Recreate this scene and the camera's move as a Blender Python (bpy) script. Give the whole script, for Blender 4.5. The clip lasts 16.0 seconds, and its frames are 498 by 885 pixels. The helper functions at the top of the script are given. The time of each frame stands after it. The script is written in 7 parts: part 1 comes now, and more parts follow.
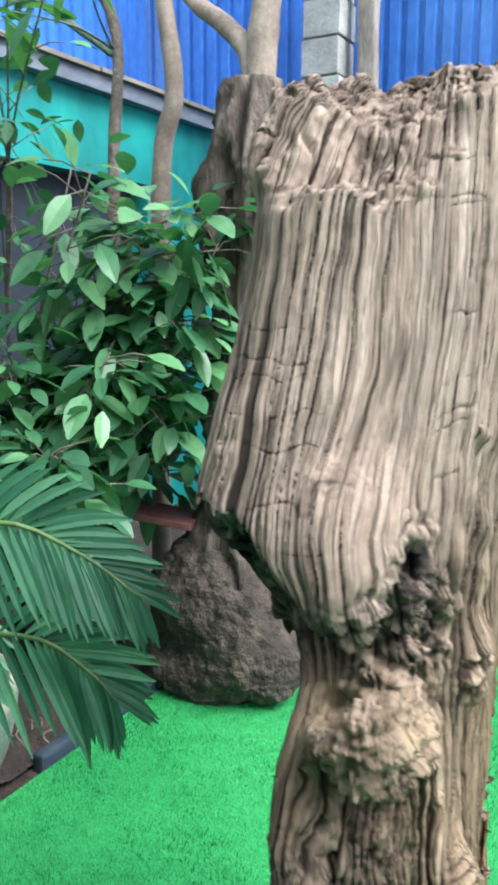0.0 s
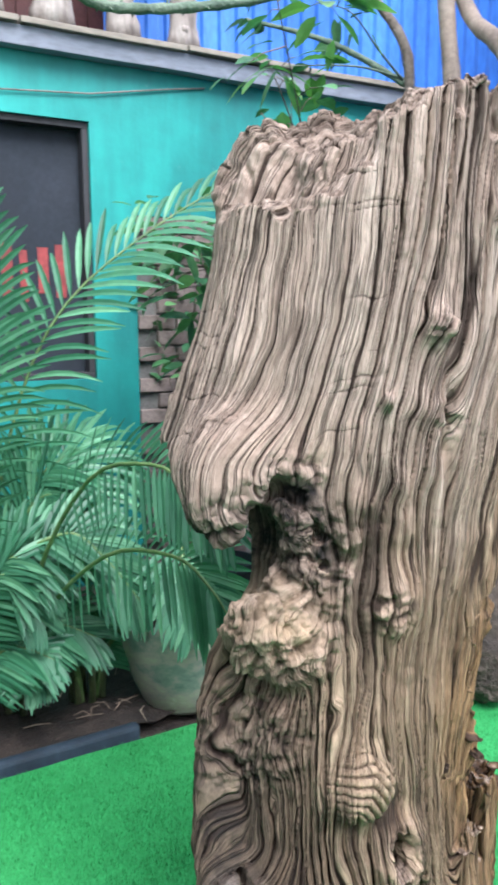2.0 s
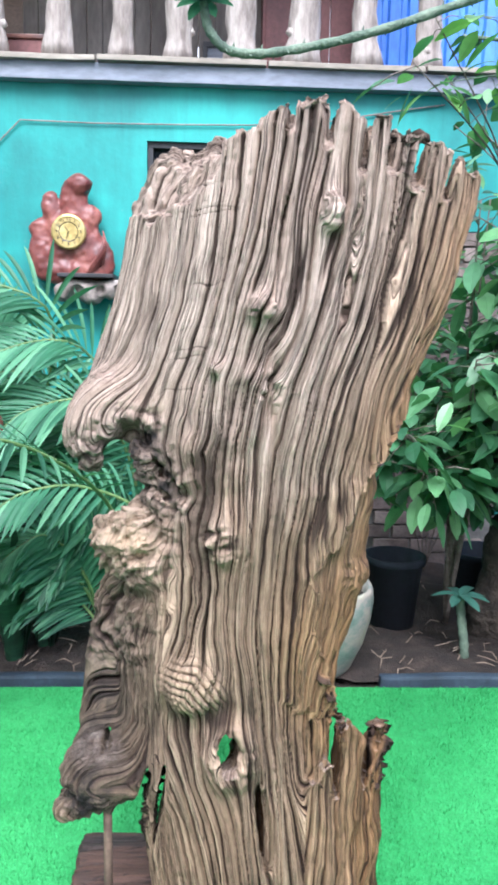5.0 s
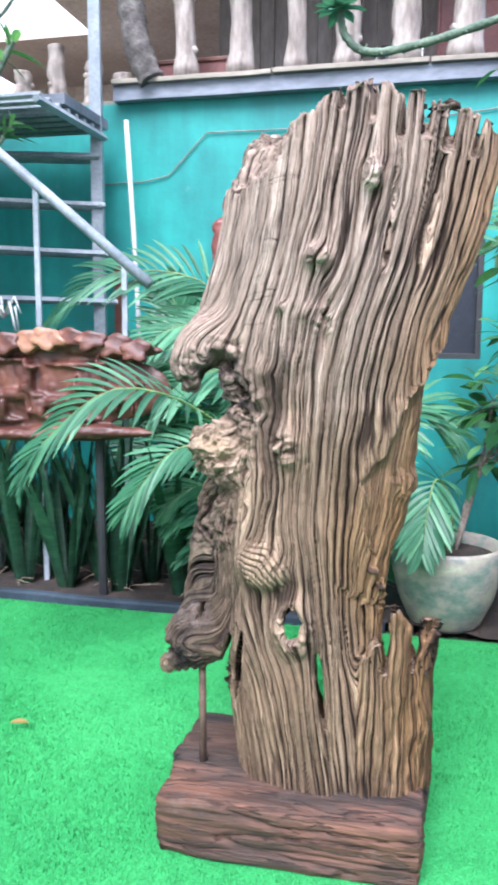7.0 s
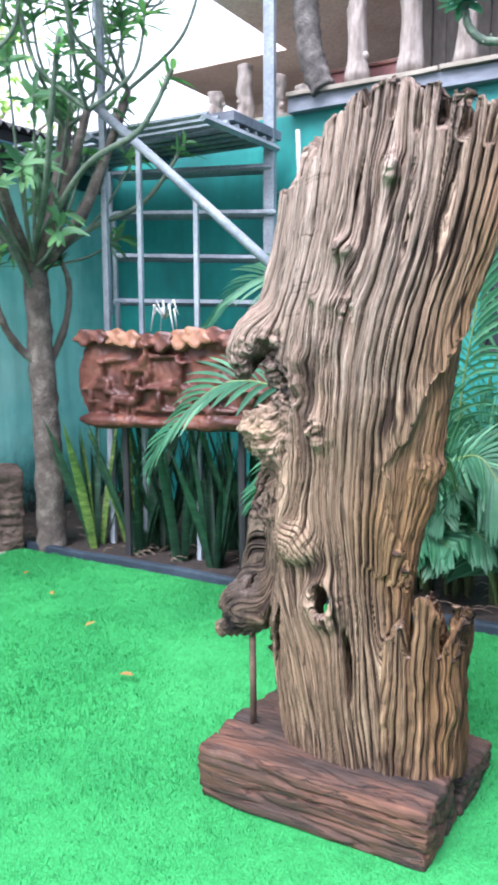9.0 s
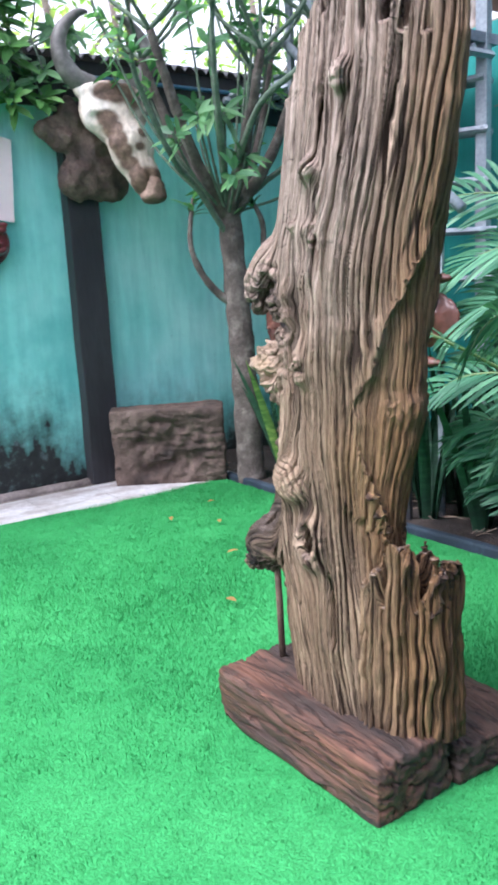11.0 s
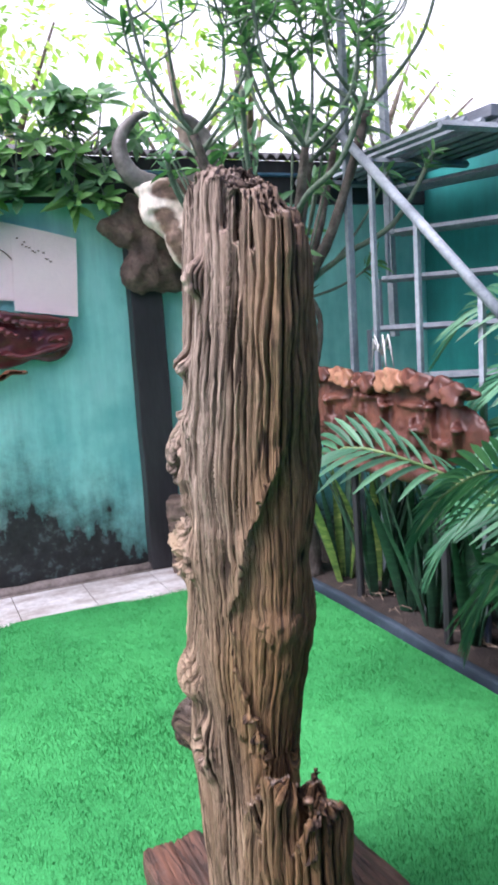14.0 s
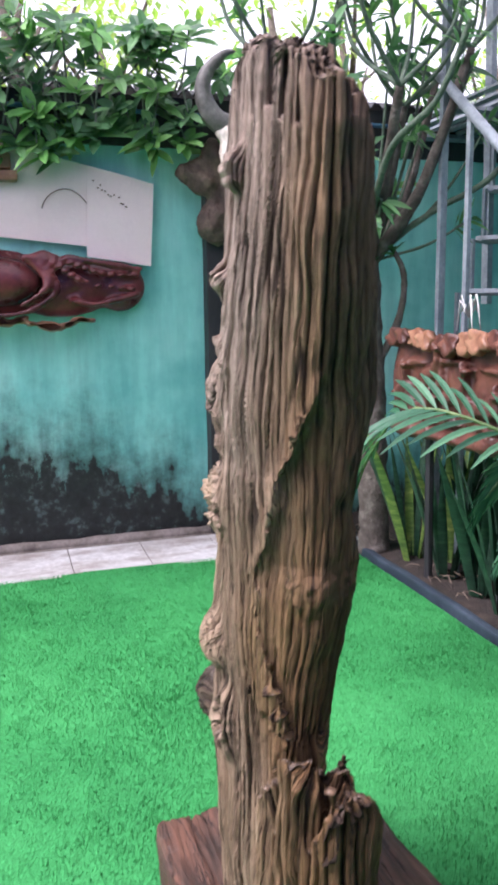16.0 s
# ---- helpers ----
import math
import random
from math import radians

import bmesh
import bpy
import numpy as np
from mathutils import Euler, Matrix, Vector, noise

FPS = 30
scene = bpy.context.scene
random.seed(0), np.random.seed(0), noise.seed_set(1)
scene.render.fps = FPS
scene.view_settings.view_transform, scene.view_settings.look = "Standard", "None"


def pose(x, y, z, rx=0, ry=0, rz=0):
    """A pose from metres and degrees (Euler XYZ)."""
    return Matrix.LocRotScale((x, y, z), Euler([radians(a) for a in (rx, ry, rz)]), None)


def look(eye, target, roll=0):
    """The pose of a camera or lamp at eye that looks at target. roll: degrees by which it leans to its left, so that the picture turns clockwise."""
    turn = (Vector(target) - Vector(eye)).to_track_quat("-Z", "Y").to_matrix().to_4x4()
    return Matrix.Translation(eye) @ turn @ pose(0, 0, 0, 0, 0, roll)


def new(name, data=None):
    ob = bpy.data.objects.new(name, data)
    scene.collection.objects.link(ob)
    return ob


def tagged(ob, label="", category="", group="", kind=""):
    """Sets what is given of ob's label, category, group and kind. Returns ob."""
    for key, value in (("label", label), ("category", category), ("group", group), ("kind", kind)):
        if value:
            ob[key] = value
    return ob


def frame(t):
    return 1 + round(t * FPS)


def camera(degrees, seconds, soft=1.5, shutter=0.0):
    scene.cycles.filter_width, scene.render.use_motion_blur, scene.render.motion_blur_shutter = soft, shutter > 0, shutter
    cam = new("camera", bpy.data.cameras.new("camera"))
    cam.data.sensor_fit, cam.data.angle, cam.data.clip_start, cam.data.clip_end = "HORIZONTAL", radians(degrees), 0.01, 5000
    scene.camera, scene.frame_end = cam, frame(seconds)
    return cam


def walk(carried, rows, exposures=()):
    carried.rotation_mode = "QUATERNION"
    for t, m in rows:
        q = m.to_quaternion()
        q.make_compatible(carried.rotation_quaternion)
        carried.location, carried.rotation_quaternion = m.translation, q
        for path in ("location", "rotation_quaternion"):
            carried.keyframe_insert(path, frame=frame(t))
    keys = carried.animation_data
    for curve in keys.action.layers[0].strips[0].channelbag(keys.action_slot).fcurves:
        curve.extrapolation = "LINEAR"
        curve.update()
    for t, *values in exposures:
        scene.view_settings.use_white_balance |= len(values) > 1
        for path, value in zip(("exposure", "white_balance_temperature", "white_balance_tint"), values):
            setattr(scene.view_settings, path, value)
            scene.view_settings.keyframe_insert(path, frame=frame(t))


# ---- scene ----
cam = camera(35.1, 16.0, soft=3.3, shutter=0.4)
METRES, EYE, TILT, LEAN, TURN = 4.8, 1.41, -10.6, -0.3, 30.0
ROWS = [
    (0.0, 0.0, 0.0, 0.0, 0.0, 0.0, -0.0),
    (0.5, 0.0344, -0.0234, -0.006, 6.5, 0.6, -2.25),
    (1.0, 0.0723, -0.0188, -0.0068, 17.22, 0.49, -3.48),
    (1.5, 0.1054, -0.019, -0.0097, 24.88, 0.69, -4.4),
    (2.0, 0.1369, -0.0245, -0.013, 29.78, -0.13, -4.92),
    (2.5, 0.1685, -0.0087, -0.0099, 39.19, -0.36, -7.18),
    (3.0, 0.1978, 0.0013, -0.0102, 44.65, -0.86, -7.97),
    (3.5, 0.2288, 0.0065, -0.0112, 47.17, -0.93, -8.52),
    (4.0, 0.2553, 0.025, -0.009, 50.82, -1.69, -9.23),
    (6.5, 0.3715, 0.0714, -0.0272, 67.38, -3.67, -10.27),
    (7.0, 0.3952, 0.0818, -0.0326, 72.97, -4.62, -10.37),
    (7.5, 0.4158, 0.0981, -0.0305, 78.56, -4.57, -10.69),
    (8.0, 0.4217, 0.1192, -0.0283, 81.67, -5.9, -10.63),
    (8.5, 0.4256, 0.143, -0.0268, 85.41, -6.5, -10.29),
    (9.0, 0.438, 0.1721, -0.023, 90.63, -7.45, -10.42),
    (11.5, 0.3756, 0.3718, 0.0073, 120.12, -17.1, -6.95),
    (12.0, 0.3556, 0.3969, 0.0161, 123.46, -18.08, -7.87),
    (12.5, 0.3613, 0.3914, 0.0336, 123.09, -16.3, -7.52),
    (13.0, 0.3637, 0.3874, 0.0468, 122.68, -16.07, -7.33),
    (13.5, 0.3393, 0.4046, 0.0665, 123.95, -15.57, -6.21),
    (14.0, 0.3112, 0.4053, 0.0773, 125.97, -14.46, -5.19),
    (14.5, 0.2783, 0.3941, 0.0824, 128.8, -14.01, -5.76),
    (15.0, 0.2467, 0.394, 0.0749, 131.85, -14.0, -5.49),
    (15.5, 0.2407, 0.4006, 0.0628, 134.54, -15.28, -6.54),
    (16.0, 0.2689, 0.3967, 0.0519, 132.82, -16.83, -7.17),
]
walk(cam, [(t, pose(0, 0, EYE, TILT, LEAN, TURN) @ pose(METRES * x, METRES * y, METRES * z, 90 + pitch, roll, yaw)) for t, x, y, z, yaw, pitch, roll in ROWS],
     exposures=[(0.0, 1.42, 5850, 8), (2.0, 1.28, 5780, 13), (3.0, 1.46, 5700, 15), (4.0, 1.52, 5620, 15), (7.0, 1.55, 5620, 18), (7.6, 1.44, 5640, 18), (9.0, 1.52, 5680, 20), (11.5, 1.26, 5700, 22), (13.0, 1.25, 5850, 27), (16.0, 1.1, 6000, 28)])

# ---- world and light ----
world = bpy.data.worlds.new("sky_world")
scene.world = world
world.use_nodes = True
_wn = world.node_tree
_sky = _wn.nodes.new("ShaderNodeTexSky")
_sky.sky_type = "NISHITA"
_sky.sun_disc = False
_sky.sun_elevation, _sky.sun_rotation = radians(55), radians(82)
_sky.air_density, _sky.dust_density, _sky.ozone_density = 1.0, 3.0, 1.0
_cloud = _wn.nodes.new("ShaderNodeMix")
_cloud.data_type = "RGBA"
_cloud.inputs[0].default_value = 0.75
_cloud.inputs[7].default_value = (7.1, 6.95, 6.75, 1)
_wn.links.new(_sky.outputs[0], _cloud.inputs[6])
_wn.links.new(_cloud.outputs[2], _wn.nodes["Background"].inputs[0])
_wn.nodes["Background"].inputs[1].default_value = 0.15
sun_data = bpy.data.lights.new("sun", "SUN")
sun_data.energy, sun_data.angle, sun_data.color = 2.8, radians(35), (1.0, 0.97, 0.92)
sun = new("sun", sun_data)
sun.matrix_world = look((2.4, -0.2, 3.2), (0, 0, 0))


# ---- materials ----
def nodes_of(name, rough=0.8, metal=0.0):
    m = bpy.data.materials.new(name)
    m.use_nodes = True
    t = m.node_tree
    b = t.nodes["Principled BSDF"]
    b.inputs["Roughness"].default_value = rough
    b.inputs["Metallic"].default_value = metal
    return m, t, b


def ramp(t, fac, stops):
    r = t.nodes.new("ShaderNodeValToRGB")
    e = r.color_ramp.elements
    while len(e) < len(stops):
        e.new(0.5)
    for i, (p, c) in enumerate(stops):
        e[i].position, e[i].color = p, (*c, 1)
    t.links.new(fac, r.inputs[0])
    return r.outputs[0]


def noise_at(t, vec, scale, detail=4, rough=0.55, stretch=None, distortion=0.0):
    if stretch:
        mp = t.nodes.new("ShaderNodeMapping")
        mp.inputs["Scale"].default_value = stretch
        t.links.new(vec, mp.inputs[0])
        vec = mp.outputs[0]
    n = t.nodes.new("ShaderNodeTexNoise")
    n.inputs["Scale"].default_value, n.inputs["Detail"].default_value = scale, detail
    n.inputs["Roughness"].default_value, n.inputs["Distortion"].default_value = rough, distortion
    t.links.new(vec, n.inputs["Vector"])
    return n.outputs[0]


def coords(t, kind="Object"):
    return t.nodes.new("ShaderNodeTexCoord").outputs[kind]


def mix(t, a, b, fac, mode="MIX"):
    m = t.nodes.new("ShaderNodeMix")
    m.data_type, m.blend_type = "RGBA", mode
    for sock, v in ((m.inputs[0], fac), (m.inputs[6], a), (m.inputs[7], b)):
        if isinstance(v, (int, float)):
            sock.default_value = v
        elif isinstance(v, tuple):
            sock.default_value = (*v, 1)
        else:
            t.links.new(v, sock)
    return m.outputs[2]


def bump(t, b, height, strength=0.4, dist=0.01):
    n = t.nodes.new("ShaderNodeBump")
    n.inputs["Strength"].default_value, n.inputs["Distance"].default_value = strength, dist
    t.links.new(height, n.inputs["Height"])
    t.links.new(n.outputs[0], b.inputs["Normal"])


def surface(name, dark, mid, light, scale=6.0, fine=60.0, rough=0.8, metal=0.0, relief=0.3, depth=0.004, stretch=None, piece=0.0):
    """Two-scale mottled surface: broad stains and fine grain; piece varies it from object to object."""
    m, t, b = nodes_of(name, rough, metal)
    v = coords(t)
    a = noise_at(t, v, scale, 5, 0.6, stretch)
    f = noise_at(t, v, fine, 3, 0.6, stretch)
    c = ramp(t, a, [(0.28, dark), (0.5, mid), (0.74, light)])
    g = ramp(t, f, [(0.3, (0.72, 0.72, 0.72)), (0.7, (1.15, 1.15, 1.15))])
    c = mix(t, c, g, 0.8, "MULTIPLY")
    if piece:
        info = t.nodes.new("ShaderNodeObjectInfo")
        p = ramp(t, info.outputs["Random"], [(0, (1 - piece,) * 3), (1, (1 + piece,) * 3)])
        c = mix(t, c, p, 1.0, "MULTIPLY")
    t.links.new(c, b.inputs["Base Color"])
    r = t.nodes.new("ShaderNodeMapRange")
    r.inputs[3].default_value, r.inputs[4].default_value = max(0.05, rough - 0.12), min(1, rough + 0.12)
    t.links.new(a, r.inputs[0])
    t.links.new(r.outputs[0], b.inputs["Roughness"])
    bump(t, b, f, relief, depth)
    return m


def leaf_material(name, dark, mid, light, rough=0.45, through_light=0.3):
    m, t, b = nodes_of(name, rough)
    info = t.nodes.new("ShaderNodeObjectInfo")
    geo = t.nodes.new("ShaderNodeNewGeometry")
    isl = ramp(t, geo.outputs["Random Per Island"], [(0, dark), (0.55, mid), (1, light)])
    ob = ramp(t, info.outputs["Random"], [(0, (0.8, 0.8, 0.8)), (1, (1.2, 1.2, 1.2))])
    n = noise_at(t, coords(t), 25, 3)
    g = ramp(t, n, [(0.3, (0.8, 0.8, 0.8)), (0.7, (1.15, 1.15, 1.1))])
    c = mix(t, mix(t, isl, ob, 1.0, "MULTIPLY"), g, 0.7, "MULTIPLY")
    t.links.new(c, b.inputs["Base Color"])
    b.inputs["Specular IOR Level"].default_value = 0.5
    b.inputs["Subsurface Weight"].default_value = 0.0
    tr = t.nodes.new("ShaderNodeBsdfTranslucent")
    t.links.new(mix(t, c, (1.3, 1.5, 0.6), 0.6, "MULTIPLY"), tr.inputs[0])
    mx = t.nodes.new("ShaderNodeMixShader")
    mx.inputs[0].default_value = through_light
    t.links.new(b.outputs[0], mx.inputs[1])
    t.links.new(tr.outputs[0], mx.inputs[2])
    t.links.new(mx.outputs[0], t.nodes["Material Output"].inputs[0])
    return m


def painted_wall(name, dark, mid, light, grime=0.0):
    """Old painted plaster: broad fading, vertical runs, fine pits; grime adds a ragged black mould band above the floor."""
    m, t, b = nodes_of(name, 0.62)
    v = coords(t)
    a = noise_at(t, v, 1.6, 6, 0.6)
    runs = noise_at(t, v, 3.0, 5, 0.65, (3.0, 3.0, 0.35))
    c = ramp(t, a, [(0.3, dark), (0.5, mid), (0.72, light)])
    c = mix(t, c, ramp(t, runs, [(0.35, (0.72, 0.78, 0.8)), (0.62, (1.08, 1.06, 1.05))]), 0.7, "MULTIPLY")
    spots = noise_at(t, v, 14, 5, 0.7)
    c = mix(t, c, (0.16, 0.3, 0.29), ramp(t, spots, [(0.66, (0, 0, 0)), (0.8, (0.5, 0.5, 0.5))]))
    if grime:
        sep = t.nodes.new("ShaderNodeSeparateXYZ")
        t.links.new(v, sep.inputs[0])
        hgt = t.nodes.new("ShaderNodeMapRange")
        hgt.inputs[1].default_value, hgt.inputs[2].default_value = 0.05, grime
        hgt.inputs[3].default_value, hgt.inputs[4].default_value = 0.74, 0.0
        t.links.new(sep.outputs[2], hgt.inputs[0])
        tall = noise_at(t, v, 1.0, 6, 0.62, (5.5, 1.0, 1.1))
        spot = noise_at(t, v, 9.0, 9, 0.72)
        both = t.nodes.new("ShaderNodeMix")
        both.inputs[0].default_value = 0.42
        t.links.new(tall, both.inputs[2])
        t.links.new(spot, both.inputs[3])
        blot = both.outputs[0]
        add = t.nodes.new("ShaderNodeMath")
        add.operation = "ADD"
        t.links.new(hgt.outputs[0], add.inputs[0])
        t.links.new(blot, add.inputs[1])
        side = t.nodes.new("ShaderNodeMapRange")
        side.inputs[1].default_value, side.inputs[2].default_value = -1.0, -0.3
        side.inputs[3].default_value, side.inputs[4].default_value = -0.22, 0.06
        t.links.new(sep.outputs[0], side.inputs[0])
        add2 = t.nodes.new("ShaderNodeMath")
        t.links.new(add.outputs[0], add2.inputs[0])
        t.links.new(side.outputs[0], add2.inputs[1])
        add = add2
        msk = ramp(t, add.outputs[0], [(0.62, (0, 0, 0)), (0.74, (0.16, 0.16, 0.16)), (0.86, (0.5, 0.5, 0.5)), (0.98, (0.86, 0.86, 0.86)), (1.1, (1, 1, 1))])
        c = mix(t, c, ramp(t, spots, [(0.35, (0.004, 0.005, 0.005)), (0.55, (0.014, 0.018, 0.017)), (0.70, (0.09, 0.13, 0.125))]), msk)
    t.links.new(c, b.inputs["Base Color"])
    fine = noise_at(t, v, 45, 4, 0.6)
    bump(t, b, fine, 0.25, 0.006)
    return m


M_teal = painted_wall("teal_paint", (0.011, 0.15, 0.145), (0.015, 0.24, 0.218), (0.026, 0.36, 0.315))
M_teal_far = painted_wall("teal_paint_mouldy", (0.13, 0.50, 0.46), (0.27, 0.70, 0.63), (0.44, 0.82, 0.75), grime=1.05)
M_fascia = surface("grey_fascia", (0.10, 0.12, 0.15), (0.18, 0.20, 0.24), (0.28, 0.30, 0.34), 3, 40, 0.7, stretch=(1, 0.3, 1))
M_plank = surface("weathered_plank", (0.12, 0.10, 0.08), (0.24, 0.21, 0.17), (0.38, 0.34, 0.28), 4, 60, 0.85, stretch=(1, 0.2, 1))
M_dark_panel = surface("dark_painted_board", (0.008, 0.012, 0.02), (0.014, 0.02, 0.03), (0.024, 0.03, 0.042), 3, 40, 0.8, relief=0.1)
M_dark_wood = surface("dark_stained_wood", (0.012, 0.012, 0.014), (0.025, 0.025, 0.028), (0.05, 0.05, 0.055), 5, 50, 0.6, stretch=(1, 1, 0.2))
M_soil = surface("soil", (0.012, 0.009, 0.007), (0.03, 0.021, 0.016), (0.062, 0.044, 0.034), 12, 70, 0.95, relief=0.9, depth=0.02)
M_kerb = surface("blue_painted_kerb", (0.009, 0.016, 0.025), (0.016, 0.030, 0.046), (0.038, 0.058, 0.080), 6, 60, 0.7)
M_tile = surface("white_floor_tile", (0.42, 0.40, 0.38), (0.60, 0.58, 0.57), (0.74, 0.73, 0.73), 3, 30, 0.4, relief=0.05)
_t = M_tile.node_tree
_bsdf = _t.nodes["Principled BSDF"]
_old = _bsdf.inputs["Base Color"].links[0].from_socket
_dirt = ramp(_t, noise_at(_t, coords(_t), 5, 8, 0.72, (0.6, 1.4, 1)), [(0.46, (0, 0, 0)), (0.56, (0.45, 0.45, 0.45)), (0.7, (0.8, 0.8, 0.8))])
_t.links.new(mix(_t, _old, (0.20, 0.135, 0.10), _dirt), _bsdf.inputs["Base Color"])
M_grout = surface("dirty_grout", (0.10, 0.08, 0.07), (0.2, 0.17, 0.15), (0.3, 0.26, 0.24), 8, 60, 0.9)
M_blue = surface("blue_sheet_metal", (0.025, 0.10, 0.36), (0.045, 0.165, 0.54), (0.08, 0.25, 0.65), 1.5, 30, 0.5, relief=0.05, stretch=(1, 1, 0.4))
M_steel = surface("grey_painted_steel", (0.16, 0.19, 0.22), (0.27, 0.31, 0.34), (0.4, 0.44, 0.47), 5, 50, 0.5, relief=0.1)
M_pale_wood = surface("bleached_driftwood", (0.07, 0.05, 0.04), (0.28, 0.24, 0.21), (0.44, 0.40, 0.36), 13, 60, 0.85, relief=0.8, depth=0.01, stretch=(1, 1, 0.25))


def turf_material(name, blades):
    """Bright plastic grass: trodden paler lanes, dirt specks and, on the blades, a tint for each."""
    m, t, b = nodes_of(name, 0.75)
    v = coords(t)
    c = ramp(t, noise_at(t, v, 1.3, 5, 0.62), [(0.3, (0.027, 0.235, 0.064)), (0.5, (0.040, 0.305, 0.085)), (0.7, (0.056, 0.36, 0.106))])
    c = mix(t, c, ramp(t, noise_at(t, v, 26, 5, 0.75), [(0.3, (0.78, 0.8, 0.78)), (0.5, (1, 1, 1)), (0.72, (1.15, 1.12, 1.15))]), 0.85, "MULTIPLY")
    c = mix(t, c, ramp(t, noise_at(t, v, 120, 3, 0.7), [(0.3, (0.6, 0.66, 0.6)), (0.7, (1.25, 1.2, 1.25))]), 0.8, "MULTIPLY")
    if blades:
        geo = t.nodes.new("ShaderNodeNewGeometry")
        c = mix(t, c, ramp(t, geo.outputs["Random Per Island"], [(0, (0.65, 0.7, 0.65)), (0.6, (1.0, 1.0, 1.0)), (1, (1.5, 1.25, 1.45))]), 1.0, "MULTIPLY")
    dirt = ramp(t, noise_at(t, v, 7, 7, 0.75), [(0.62, (0, 0, 0)), (0.76, (0.2, 0.2, 0.2))])
    c = mix(t, c, (0.03, 0.10, 0.035), dirt)
    t.links.new(c, b.inputs["Base Color"])
    b.inputs["Specular IOR Level"].default_value = 0.2
    if not blades:
        bump(t, b, noise_at(t, v, 160, 3), 0.8, 0.01)
    return m


M_turf_base = turf_material("turf_backing", False)


def beam_material(name, tint):
    """Old split beam: red-brown worn wood, dark weathered streaks and fine cracks along its length."""
    m, t, b = nodes_of(name, 0.68)
    v = coords(t)
    c = ramp(t, noise_at(t, v, 3.0, 6, 0.65, (2.2, 0.6, 2.4)), [(0.34, (0.018, 0.012, 0.010)), (0.46, (0.055, 0.032, 0.023)), (0.58, (0.125, 0.058, 0.036)), (0.72, (0.21, 0.105, 0.065))])
    fibre = noise_at(t, v, 1.0, 6, 0.7, (70, 5, 90))
    c = mix(t, c, ramp(t, fibre, [(0.34, (0.45, 0.42, 0.4)), (0.52, (1, 1, 1)), (0.72, (1.45, 1.4, 1.35))]), 0.9, "MULTIPLY")
    split = noise_at(t, v, 1.0, 5, 0.65, (14, 1.6, 17), 0.3)
    gap = ramp(t, split, [(0.486, (0, 0, 0)), (0.5, (0.85, 0.85, 0.85)), (0.514, (0, 0, 0))])
    c = mix(t, c, (0.008, 0.006, 0.005), gap)
    c = mix(t, c, (0.20, 0.17, 0.145), ramp(t, noise_at(t, v, 11, 6, 0.7), [(0.6, (0, 0, 0)), (0.78, (0.5, 0.5, 0.5))]))
    c = mix(t, c, tint, 1.0, "MULTIPLY")
    t.links.new(c, b.inputs["Base Color"])
    h = mix(t, fibre, (0, 0, 0), gap)
    bump(t, b, h, 1.0, 0.008)
    return m


M_base_wood = beam_material("old_beam_wood", (0.95, 0.9, 0.86))
M_slab_wood = beam_material("old_slab_wood", (0.66, 0.72, 0.76))
M_rust = surface("rusty_rebar", (0.05, 0.03, 0.02), (0.11, 0.07, 0.05), (0.2, 0.13, 0.09), 20, 120, 0.8)
M_brick = surface("old_brick", (0.09, 0.070, 0.062), (0.175, 0.135, 0.118), (0.27, 0.22, 0.195), 6, 60, 0.9, relief=0.6, piece=0.35)
M_mortar = surface("grey_mortar", (0.08, 0.08, 0.075), (0.15, 0.145, 0.135), (0.24, 0.23, 0.21), 7, 70, 0.95)
M_bark = surface("grey_bark", (0.07, 0.055, 0.045), (0.16, 0.13, 0.105), (0.30, 0.26, 0.22), 9, 60, 0.9, relief=1.0, depth=0.012)
M_red_wood = surface("oiled_red_wood", (0.03, 0.010, 0.007), (0.095, 0.032, 0.022), (0.19, 0.075, 0.045), 7, 50, 0.48, relief=0.3)
M_orange_wood = surface("pale_orange_wood", (0.13, 0.055, 0.032), (0.27, 0.125, 0.07), (0.40, 0.22, 0.13), 6, 50, 0.45, relief=0.3)
M_palm = leaf_material("palm_leaf", (0.022, 0.098, 0.052), (0.052, 0.188, 0.100), (0.13, 0.32, 0.18))
# lightened copy of the broad leaf: light on the shrub put into its colour
M_lit_leaf = leaf_material("lit_shrub_leaf", (0.035, 0.125, 0.06), (0.075, 0.22, 0.10), (0.18, 0.40, 0.17), 0.38, 0.35)
M_leaf = leaf_material("broad_leaf", (0.024, 0.095, 0.043), (0.05, 0.17, 0.072), (0.13, 0.32, 0.12))


# ---- building helpers ----
def mesh_of(name, bm, material, smooth=False):
    me = bpy.data.meshes.new(name)
    bm.to_mesh(me)
    bm.free()
    me.materials.append(material)
    if smooth:
        me.polygons.foreach_set("use_smooth", [True] * len(me.polygons))
    return me


def part(name, bm, material, parent=None, label="", smooth=False):
    ob = new(name, mesh_of(name, bm, material, smooth))
    if parent:
        ob.parent = parent
    if label:
        ob["label"] = label
    return ob


def thing(name, at, label, category, group="", kind=""):
    ob = new(name)
    ob.empty_display_size = 0.1
    ob.matrix_world = at if isinstance(at, Matrix) else Matrix.Translation(at)
    return tagged(ob, label, category, group, kind)


